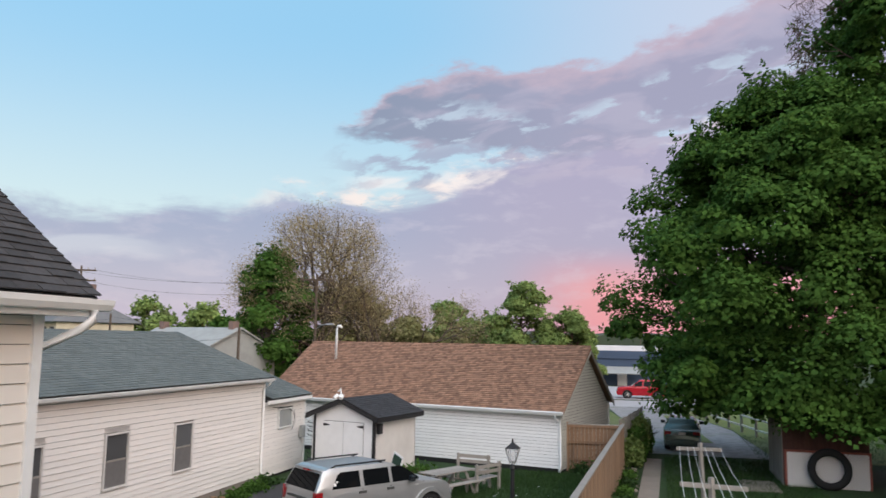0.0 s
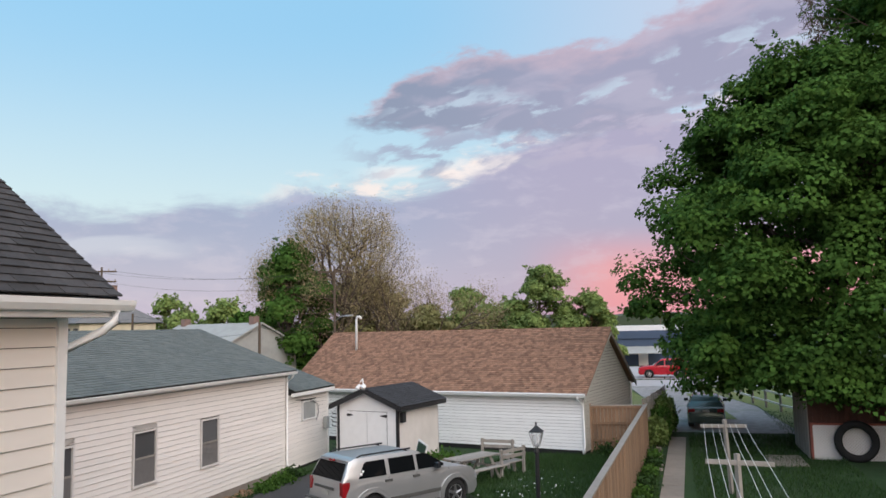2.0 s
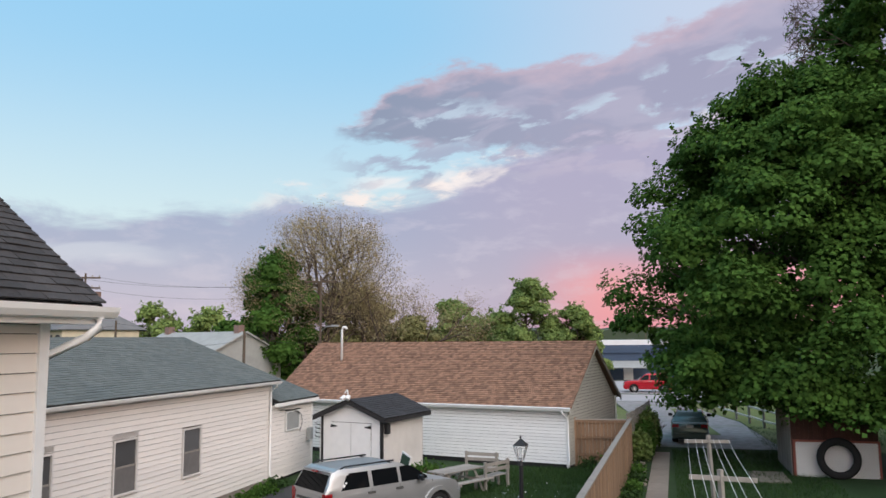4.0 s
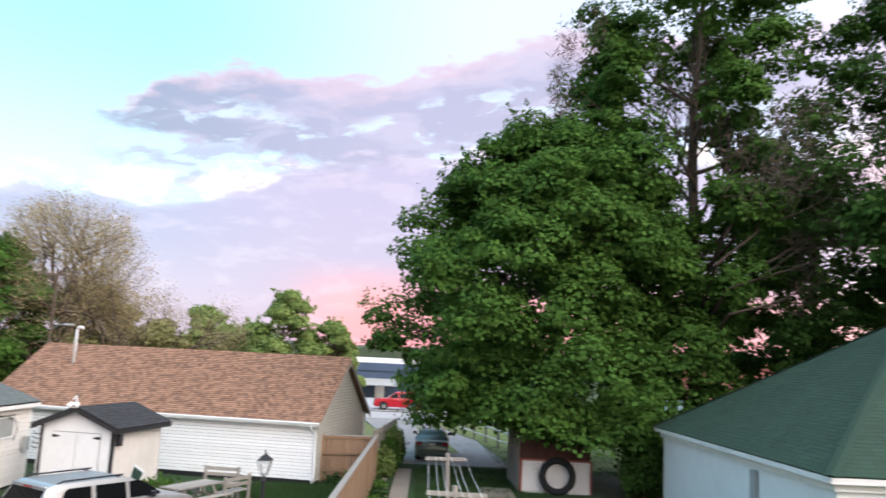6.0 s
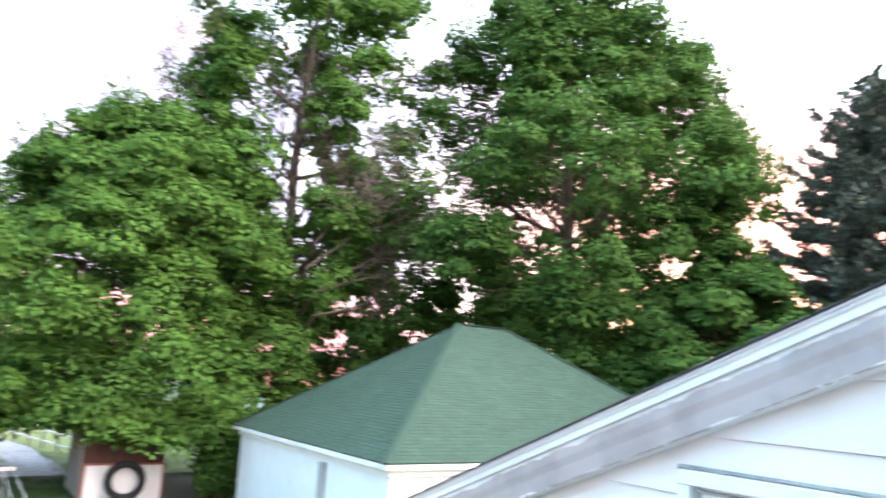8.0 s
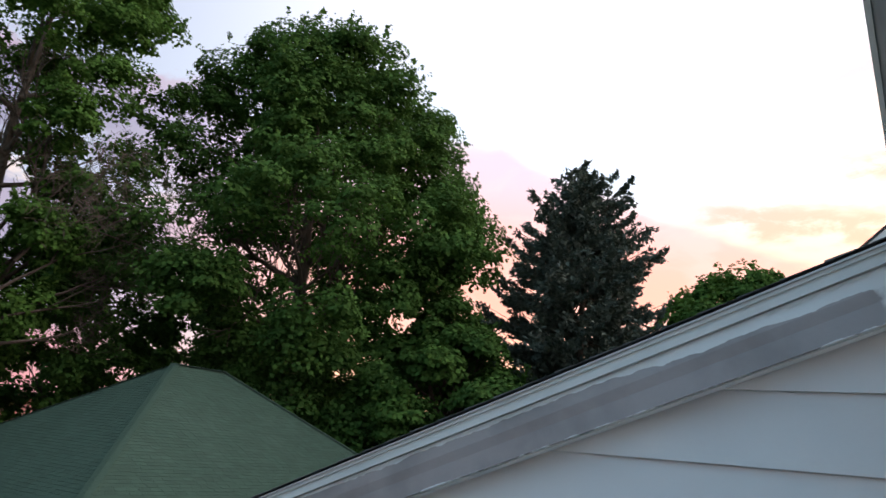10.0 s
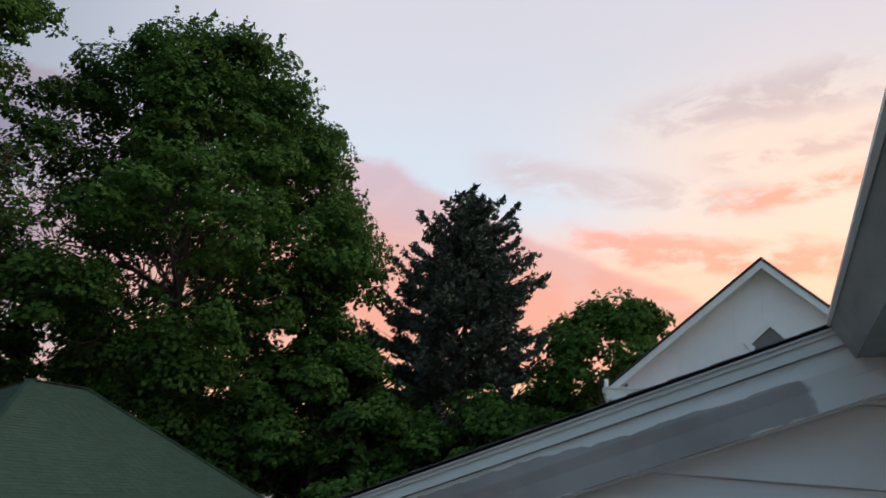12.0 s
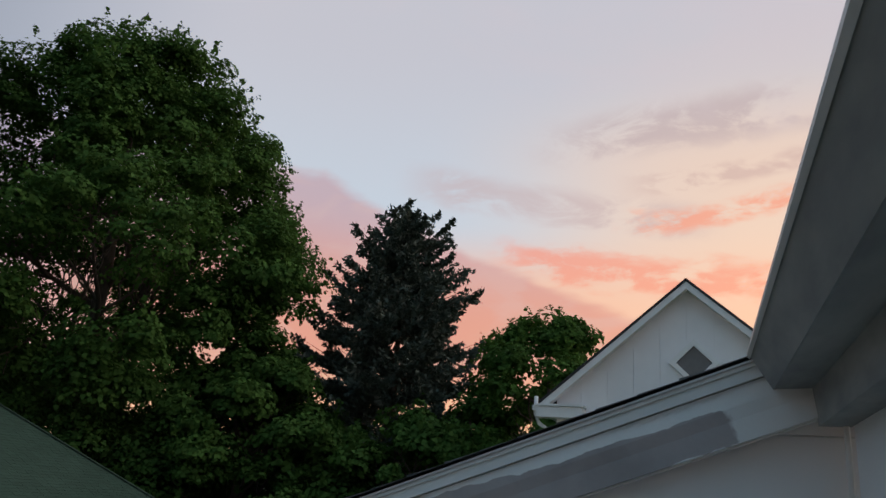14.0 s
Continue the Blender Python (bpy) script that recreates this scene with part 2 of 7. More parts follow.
def peeling_paint(name, paint, bare):
    """White paint that has come off folded metal in long ragged patches, kept near its upper and lower edge."""
    m = material(name, paint, 0.5, second=tuple(c * 0.93 for c in paint), scale=5, bump=0.05)
    t = m.node_tree
    bsdf = t.nodes["Principled BSDF"]
    white = bsdf.inputs["Base Color"].links[0].from_socket

    def node(kind, *values, **props):
        n = t.nodes.new(kind)
        if "op" in props:
            n.operation = props["op"]
        if "interp" in props:
            n.interpolation_type = props["interp"]
        for i, v in enumerate(values):
            wire(t, n, i, v)
        return n.outputs[0]
    place = t.nodes.new("ShaderNodeTexCoord").outputs["Object"]
    sep = t.nodes.new("ShaderNodeSeparateXYZ")
    t.links.new(place, sep.inputs[0])
    y, z = sep.outputs[1], sep.outputs[2]

    def calc(op, a, b):
        return node("ShaderNodeMath", a, b, op=op)

    def step(v, lo, hi, a=0.0, b=1.0):
        return node("ShaderNodeMapRange", v, lo, hi, a, b, interp="SMOOTHSTEP")

    def noisy(scale, detail):
        n = t.nodes.new("ShaderNodeTexNoise")
        t.links.new(place, n.inputs["Vector"])
        n.inputs["Scale"].default_value, n.inputs["Detail"].default_value = scale, detail
        return n.outputs[0]
    down = calc("SUBTRACT", calc("SUBTRACT", 5.8142, z), calc("MULTIPLY", y, 0.3885))     # way below the roof edge
    rag, fine = calc("SUBTRACT", noisy(7.0, 4.0), 0.5), calc("SUBTRACT", noisy(26.0, 5.0), 0.5)
    edge = calc("ADD", calc("ADD", down, calc("MULTIPLY", rag, 0.05)), calc("MULTIPLY", fine, 0.02))
    start = step(y, 0.5, 1.2, 0.092, 0.056)
    off = step(calc("SUBTRACT", edge, start), 0.0, 0.003)
    low = step(calc("ADD", calc("ADD", down, calc("MULTIPLY", rag, 0.06)), calc("MULTIPLY", fine, 0.02)), 0.214, 0.216, 1.0, 0.0)
    far = step(calc("ADD", y, calc("MULTIPLY", rag, 0.25)), 0.15, 0.17)
    mask = calc("MULTIPLY", calc("MULTIPLY", off, low), far)
    tone = t.nodes.new("ShaderNodeMix")
    tone.data_type = "RGBA"
    for i, v in ((0, step(noisy(3.0, 5.0), 0.4, 0.62)), (6, (*bare, 1)), (7, (*(c * 0.78 for c in bare), 1))):
        wire(t, tone, i, v)
    both = t.nodes.new("ShaderNodeMix")
    both.data_type = "RGBA"
    for i, v in ((0, mask), (6, white), (7, tone.outputs[2])):
        wire(t, both, i, v)
    t.links.new(both.outputs[2], bsdf.inputs["Base Color"])
    t.links.new(calc("MULTIPLY", mask, 0.2), bsdf.inputs["Metallic"])
    return m


M = {
    "peeling_paint": peeling_paint("peeling_paint", (0.86, 0.85, 0.84), (0.43, 0.385, 0.38)),
    "cream_siding": material("cream_siding", (0.80, 0.73, 0.66), 0.55, second=(0.74, 0.67, 0.60), scale=3, stain=(0.55, 0.50, 0.44), bump=0.05, vary=0.03, stretch=(1, 0.3, 2)),
    "pale_siding": material("pale_siding", (0.85, 0.80, 0.755), 0.55, second=(0.80, 0.75, 0.71), scale=2, stain=(0.60, 0.58, 0.54), stain_amount=0.3, bump=0.05, vary=0.035, stretch=(1, 0.4, 2)),
    "white_siding": material("white_siding", (0.82, 0.83, 0.83), 0.5, second=(0.76, 0.77, 0.78), scale=2, stain=(0.55, 0.58, 0.55), stain_amount=0.25, bump=0.04, vary=0.03),
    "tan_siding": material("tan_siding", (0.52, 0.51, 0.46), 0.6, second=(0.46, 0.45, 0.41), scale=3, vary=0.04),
    "blue_white_siding": material("blue_white_siding", (0.87, 0.85, 0.85), 0.45, second=(0.82, 0.80, 0.805), scale=2.5, stain=(0.6, 0.62, 0.64), stain_amount=0.3, bump=0.03, vary=0.02),
    "white_trim": material("white_trim", (0.84, 0.83, 0.81), 0.5, second=(0.76, 0.75, 0.73), scale=5, stain=(0.45, 0.43, 0.40), stain_amount=0.35, bump=0.05),
    "aluminium": material("aluminium", (0.62, 0.565, 0.56), 0.40, 0.25, second=(0.51, 0.465, 0.465), scale=4, stain=(0.66, 0.65, 0.66), stain_amount=0.6, bump=0.12, bump_scale=6, stretch=(1, 0.35, 1.5)),
    "grey_soffit": material("grey_soffit", (0.40, 0.41, 0.39), 0.7, second=(0.22, 0.23, 0.24), scale=11, amount=0.8, stain=(0.58, 0.59, 0.59), stain_amount=0.6, bump=0.1, bump_scale=20, stretch=(0.3, 1, 1)),
    "grey_shingle": material("grey_shingle", (0.14, 0.135, 0.135), 0.8, second=(0.10, 0.097, 0.098), scale=14, bump=0.5, bump_scale=120, vary=0.2),
    "dark_shingle": material("dark_shingle", (0.058, 0.055, 0.056), 0.9, second=(0.035, 0.034, 0.036), scale=14, bump=0.5, bump_scale=120, vary=0.28),
    "brown_shingle": material("brown_shingle", (0.29, 0.165, 0.110), 0.92, second=(0.18, 0.102, 0.070), scale=10, bump=0.4, bump_scale=100, vary=0.34, island=True),
    "slate_shingle": material("slate_shingle", (0.140, 0.158, 0.152), 0.9, second=(0.100, 0.118, 0.114), scale=5, stain=(0.092, 0.112, 0.116), stain_amount=0.7, bump=0.4, bump_scale=90, vary=0.12, island=True),
    "green_shingle": material("green_shingle", (0.027, 0.060, 0.040), 0.85, second=(0.022, 0.050, 0.034), scale=4, stain=(0.034, 0.068, 0.048), stain_amount=0.6, bump=0.4, bump_scale=90, vary=0.12, island=True),
    "black_shingle": material("black_shingle", (0.040, 0.040, 0.044), 0.9, second=(0.028, 0.028, 0.031), scale=9, bump=0.4, bump_scale=90, vary=0.2, island=True),
    "underlay": material("underlay", (0.03, 0.03, 0.03), 0.95, scale=20),
    "black_paint": material("black_paint", (0.018, 0.018, 0.020), 0.5, scale=12, bump=0.05),
    "white_paint": material("white_paint", (0.80, 0.80, 0.80), 0.55, second=(0.73, 0.73, 0.73), scale=4, stain=(0.55, 0.54, 0.52), stain_amount=0.25, bump=0.05),
    "beige_paint": material("beige_paint", (0.73, 0.69, 0.66), 0.6, second=(0.67, 0.63, 0.60), scale=4, stain=(0.45, 0.42, 0.39), bump=0.08),
    "wood_fence": material("wood_fence", (0.30, 0.19, 0.12), 0.85, second=(0.22, 0.14, 0.09), scale=7, stain=(0.15, 0.12, 0.10), stain_amount=0.5, bump=0.3, bump_scale=30, vary=0.18, stretch=(6, 6, 0.8)),
    "grey_wood": material("grey_wood", (0.33, 0.30, 0.27), 0.9, second=(0.24, 0.22, 0.20), scale=8, stain=(0.16, 0.15, 0.13), bump=0.3, bump_scale=30, vary=0.15),
    "red_brown_wood": material("red_brown_wood", (0.10, 0.045, 0.035), 0.85, second=(0.07, 0.03, 0.025), scale=8, bump=0.2, vary=0.15),
    "bark": material("bark", (0.11, 0.085, 0.065), 0.95, second=(0.06, 0.045, 0.035), scale=9, bump=0.8, bump_scale=25, stretch=(2, 2, 0.4)),
    "dead_wood": material("dead_wood", (0.19, 0.16, 0.13), 0.95, second=(0.13, 0.11, 0.09), scale=12),
    "twig_wood": material("twig_wood", (0.105, 0.078, 0.062), 0.95, second=(0.07, 0.052, 0.042), scale=12),
    "maple_leaf": material("maple_leaf", (0.084, 0.170, 0.034), 0.75, second=(0.055, 0.120, 0.028), scale=0.8, amount=0.8, vary=0.30, island=True, translucent=0.32, spec=0.05),
    "maple_leaf_deep": material("maple_leaf_deep", (0.072, 0.146, 0.032), 0.75, second=(0.047, 0.104, 0.027), scale=0.8, amount=0.8, vary=0.30, island=True, translucent=0.28, spec=0.05),
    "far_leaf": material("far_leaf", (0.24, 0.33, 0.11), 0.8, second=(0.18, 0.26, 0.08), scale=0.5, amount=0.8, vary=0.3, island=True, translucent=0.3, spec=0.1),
    "bud_leaf": material("bud_leaf", (0.37, 0.30, 0.18), 0.7, second=(0.27, 0.24, 0.12), scale=0.9, amount=0.8, vary=0.3, island=True, translucent=0.2, spec=0.1),
    "bud_green": material("bud_green", (0.26, 0.26, 0.115), 0.75, second=(0.20, 0.205, 0.09), scale=0.9, amount=0.8, vary=0.3, island=True, translucent=0.2, spec=0.1),
    "needle": material("needle", (0.100, 0.125, 0.100), 0.7, second=(0.070, 0.092, 0.078), scale=1.5, amount=0.8, vary=0.3, island=True, spec=0.2),
    # dark lawn green: the maple's shade is put into the colour
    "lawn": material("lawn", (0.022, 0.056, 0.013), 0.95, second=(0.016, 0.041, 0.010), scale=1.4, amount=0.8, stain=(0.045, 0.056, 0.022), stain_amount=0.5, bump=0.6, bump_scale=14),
    # lighter yellow-green grass, its sunlit look put into the colour
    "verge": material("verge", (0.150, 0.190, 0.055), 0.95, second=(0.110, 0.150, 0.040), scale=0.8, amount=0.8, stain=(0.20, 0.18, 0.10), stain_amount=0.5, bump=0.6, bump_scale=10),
    # blades darkened with the lawn, tree shade included in the tone
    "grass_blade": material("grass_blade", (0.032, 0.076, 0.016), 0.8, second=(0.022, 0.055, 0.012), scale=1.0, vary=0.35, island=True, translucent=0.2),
    "asphalt": material("asphalt", (0.055, 0.055, 0.058), 0.9, second=(0.038, 0.038, 0.040), scale=3, stain=(0.09, 0.085, 0.08), bump=0.4, bump_scale=60),
    "gravel": material("gravel", (0.34, 0.33, 0.33), 0.95, second=(0.22, 0.21, 0.21), scale=2.5, amount=0.8, stain=(0.16, 0.19, 0.12), stain_amount=0.6, bump=0.6, bump_scale=25),
    "road": material("road", (0.42, 0.41, 0.42), 0.85, second=(0.36, 0.35, 0.36), scale=1.0, bump=0.2),
    "concrete": material("concrete", (0.28, 0.24, 0.205), 0.9, second=(0.22, 0.19, 0.165), scale=3, stain=(0.20, 0.18, 0.15), stain_amount=0.6, bump=0.3, bump_scale=40, vary=0.08),
    "window_glass": glass_material("window_glass", (0.085, 0.085, 0.088), 0.08, 0.4),
    "screen": material("screen", (0.175, 0.165, 0.16), 0.6, scale=8, spec=0.5),
    "brick_dull": material("brick_dull", (0.22, 0.15, 0.13), 0.9, second=(0.16, 0.11, 0.10), scale=5, bump=0.2),
    "brick_red": material("brick_red", (0.30, 0.10, 0.075), 0.9, second=(0.22, 0.075, 0.06), scale=5, bump=0.2),
    "far_cream": material("far_cream", (0.62, 0.56, 0.42), 0.8, scale=2),
    "far_grey": material("far_grey", (0.36, 0.37, 0.36), 0.8, scale=2),
    "far_slate": material("far_slate", (0.16, 0.17, 0.18), 0.9, scale=2),
    "far_blue": material("far_blue", (0.055, 0.085, 0.140), 0.7, scale=0.4),
    "far_hill": material("far_hill", (0.060, 0.085, 0.050), 1.0, second=(0.045, 0.062, 0.045), scale=0.02, amount=0.9),
}


# ---------------------------------------------------------------- building blocks
class Geo:
    """Collects faces, and becomes one mesh."""

    def __init__(self):
        self.v, self.f = [], []

    def add(self, verts, faces):
        n = len(self.v)
        self.v += [tuple(p) for p in verts]
        self.f += [tuple(n + i for i in face) for face in faces]
        return self

    def box(self, a, b, m=None):
        (x0, y0, z0), (x1, y1, z1) = a, b
        p = [Vector(q) for q in ((x0, y0, z0), (x1, y0, z0), (x1, y1, z0), (x0, y1, z0), (x0, y0, z1), (x1, y0, z1), (x1, y1, z1), (x0, y1, z1))]
        if m:
            p = [m @ q for q in p]
        return self.add(p, [(3, 2, 1, 0), (4, 5, 6, 7), (0, 1, 5, 4), (1, 2, 6, 5), (2, 3, 7, 6), (3, 0, 4, 7)])

    def prism(self, outline, axis, a, b):
        """An outline of pairs drawn out along an axis from a to b."""
        def at(p, s):
            return {"x": (s, p[0], p[1]), "y": (p[0], s, p[1]), "z": (p[0], p[1], s)}[axis]
        n = len(outline)
        verts = [at(p, a) for p in outline] + [at(p, b) for p in outline]
        return self.add(verts, [tuple(range(n))[::-1], tuple(range(n, 2 * n))] + [(i, (i + 1) % n, n + (i + 1) % n, n + i) for i in range(n)])

    def tube(self, points, radii, sides=8, cap=True):
        points = [Vector(p) for p in points]
        if not isinstance(radii, (list, tuple)):
            radii = [radii] * len(points)
        rings, n = [], len(points)
        for i, p in enumerate(points):
            d = (points[min(i + 1, n - 1)] - points[max(i - 1, 0)]).normalized()
            side = d.cross(Vector((0, 0, 1)) if abs(d.z) < 0.9 else Vector((1, 0, 0))).normalized()
            other = d.cross(side)
            rings.append([p + (side * math.cos(k * math.tau / sides) + other * math.sin(k * math.tau / sides)) * radii[i] for k in range(sides)])
        verts = [q for r in rings for q in r]
        faces = [(i * sides + k, i * sides + (k + 1) % sides, (i + 1) * sides + (k + 1) % sides, (i + 1) * sides + k) for i in range(n - 1) for k in range(sides)]
        if cap:
            faces += [tuple(range(sides))[::-1], tuple(range((n - 1) * sides, n * sides))]
        return self.add(verts, faces)

    def ring(self, centre, axis, major, minor, n=32, k=12):
        """A torus round an axis through its centre."""
        axis = Vector(axis).normalized()
        a = axis.orthogonal().normalized()
        b = axis.cross(a)
        verts = []
        for i in range(n):
            out = a * math.cos(i * math.tau / n) + b * math.sin(i * math.tau / n)
            for j in range(k):
                verts.append(Vector(centre) + out * (major + minor * math.cos(j * math.tau / k)) + axis * minor * math.sin(j * math.tau / k))
        return self.add(verts, [(i * k + j, ((i + 1) % n) * k + j, ((i + 1) % n) * k + (j + 1) % k, i * k + (j + 1) % k) for i in range(n) for j in range(k)])

    def mesh(self, name, mat):
        me = bpy.data.meshes.new(name)
        me.from_pydata(self.v, [], self.f)
        b = bmesh.new()
        b.from_mesh(me)
        bmesh.ops.recalc_face_normals(b, faces=b.faces)
        b.to_mesh(me)
        b.free()
        me.materials.append(mat)
        return me


def part(name, geo, mat, parent=None, label="", smooth=False, bevel=0.0):
    """One mesh object, under a thing or a part where one is given."""
    me = geo.mesh(name, mat) if isinstance(geo, Geo) else geo
    ob = new(name, me)
    ob.parent = parent
    if smooth:
        me.shade_smooth()
    if bevel:
        mod = ob.modifiers.new("rounded", "BEVEL")
        mod.width, mod.segments, mod.limit_method = bevel, 2, "ANGLE"
    return tagged(ob, label) if label else ob


def thing(name, m, label, category, group="", kind=""):
    ob = new(name)
    ob.matrix_world = m
    ob.empty_display_size = 0.2
    return tagged(ob, label, category, group, kind)


def lap_boards(parent, axis, place, out, lo, hi, z0, z1, step, mat, holes=(), taper=None, name="siding_board", gap=0.007):
    """Lapped boards on a wall. axis: along which the wall runs; place: its plane; out: +1 or -1, the side it faces;
    taper(z): the ends at a height, for gables."""
    z = z0
    while z < z1 - 0.02:
        top = min(z + step, z1)
        a, b = (lo, hi) if taper is None else taper(z)
        spans = [(a, b)]
        for h0, h1, hz0, hz1 in holes:
            if hz0 < top - 0.01 and hz1 > z + 0.01:
                spans = [s for p, q in spans for s in ((p, min(q, h0)), (max(p, h1), q)) if s[1] - s[0] > 0.02]
        # gap: slit over each board, shaped in for the lap's shadow and dirt line
        pieces = [(p, q, z, top - gap) for p, q in spans]
        for h0, h1, hz0, hz1 in holes:                       # strips that remain over and under an opening
            if z < hz0 < top:
                pieces.append((max(a, h0), min(b, h1), z, hz0))
            if z < hz1 < top - gap:
                pieces.append((max(a, h0), min(b, h1), hz1, top - gap))
        for p, q, za, zb in pieces:
            if q - p < 0.02:
                continue
            deep = [0.028 - 0.020 * (v - z) / step for v in (za, zb)]
            p1, q1 = p, q
            if taper is not None:                            # ends follow the slope of the gable
                ends = taper(zb)
                p1, q1 = (ends[0] if p == a else p), (ends[1] if q == b else q)
                if q1 - p1 < 0.02:
                    q1 = p1 + 0.02
            sect = [(place, za), (place + out * deep[0], za), (place + out * deep[1], zb), (place, zb)]
            verts = [(u, w, h) if axis == "y" else (w, u, h) for ends in ((p, p, p1, p1), (q, q, q1, q1)) for (u, h), w in zip(sect, ends)]
            part(name, Geo().add(verts, [(3, 2, 1, 0), (4, 5, 6, 7)] + [(i, (i + 1) % 4, 4 + (i + 1) % 4, 4 + i) for i in range(4)]), mat, parent)
        z = top


def shingle_roof(parent, corner, along, up, length, height, tab, row, mat, left=None, right=None, thick=0.012, name="shingles", rng=None, single=False, label=""):
    """Courses of tabs on a slope. left(s), right(s): the ends at a way s up the slope, for hips."""
    rng = rng or random.Random(5)
    corner, along, up = Vector(corner), Vector(along).normalized(), Vector(up).normalized()
    nrm = along.cross(up)
    if nrm.z < 0:
        nrm = -nrm
    g, s, odd, made = Geo(), 0.0, 0, 0
    while s < height - 0.01:
        e = min(s + row * 1.15, height)
        a = left(s + row / 2) if left else 0.0
        b = right(s + row / 2) if right else length
        p = a - (tab * 0.5 if odd else 0.0) - rng.random() * tab * 0.2
        while p < b:
            q0, q1 = max(p + 0.004, a), min(p + tab - 0.004, b)
            if q1 - q0 > 0.01:
                lift = thick * (1 + rng.random() * 0.7)
                o = corner + along * q0 + up * (s - rng.random() * row * 0.08)
                w, d = along * (q1 - q0), up * (e - s)
                vs = [o + nrm * 0.002, o + w + nrm * 0.002, o + w + nrm * lift, o + nrm * lift, o + w + d + nrm * 0.003, o + d + nrm * 0.003]
                fs = [(0, 1, 2, 3), (3, 2, 4, 5), (1, 4, 2), (0, 3, 5)]
                if single and made < 300:
                    part("shingle", Geo().add(vs, fs), mat, parent)
                    made += 1
                else:
                    g.add(vs, fs)
            p += tab
        s += row
        odd = 1 - odd
    if g.v:
        return tagged(part(name, g, mat, parent, label), kind="stuff")


def slab(corners, thick):
    """A flat polygon with thickness, grown downwards along its normal."""
    c = [Vector(p) for p in corners]
    n = (c[1] - c[0]).cross(c[2] - c[0]).normalized()
    if n.z < 0:
        n = -n
    k = len(c)
    return Geo().add(c + [p - n * thick for p in c], [tuple(range(k)), tuple(range(k, 2 * k))[::-1]] + [(i, (i + 1) % k, k + (i + 1) % k, k + i) for i in range(k)])


def sash_window(parent, axis, place, out, a, b, z0, z1, trim_mat, name="window"):
    """A double-hung window: frame, two panes, a meeting rail, a sill."""
    def cuboid(p, q, d0, d1, s0, s1):
        lo, hi = sorted((place + out * d0, place + out * d1))
        return Geo().box((lo, p, s0), (hi, q, s1)) if axis == "y" else Geo().box((p, lo, s0), (q, hi, s1))
    w = part(name, cuboid(a, b, -0.06, -0.04, z0, z1), M["underlay"], parent)
    for p, q, s0, s1 in ((a - 0.018, a + 0.025, z0 + 0.02, z1 - 0.025), (b - 0.025, b + 0.018, z0 + 0.02, z1 - 0.025), (a - 0.022, b + 0.022, z1 - 0.025, z1 + 0.022)):
        part("frame", cuboid(p, q, -0.05, 0.05, s0, s1), trim_mat, w)
    part("sill", cuboid(a - 0.04, b + 0.04, -0.05, 0.07, z0 - 0.03, z0 + 0.02), trim_mat, w)
    mid = (z0 + z1) / 2
    part("pane", cuboid(a + 0.03, b - 0.03, -0.005, 0.0, mid, z1 - 0.03), M["window_glass"], w)
    part("pane", cuboid(a + 0.03, b - 0.03, 0.010, 0.016, z0 + 0.02, mid), M["screen"], w)
    part("meeting_rail", cuboid(a + 0.03, b - 0.03, -0.004, 0.025, mid - 0.025, mid + 0.025), M["grey_wood"], w)
    return w

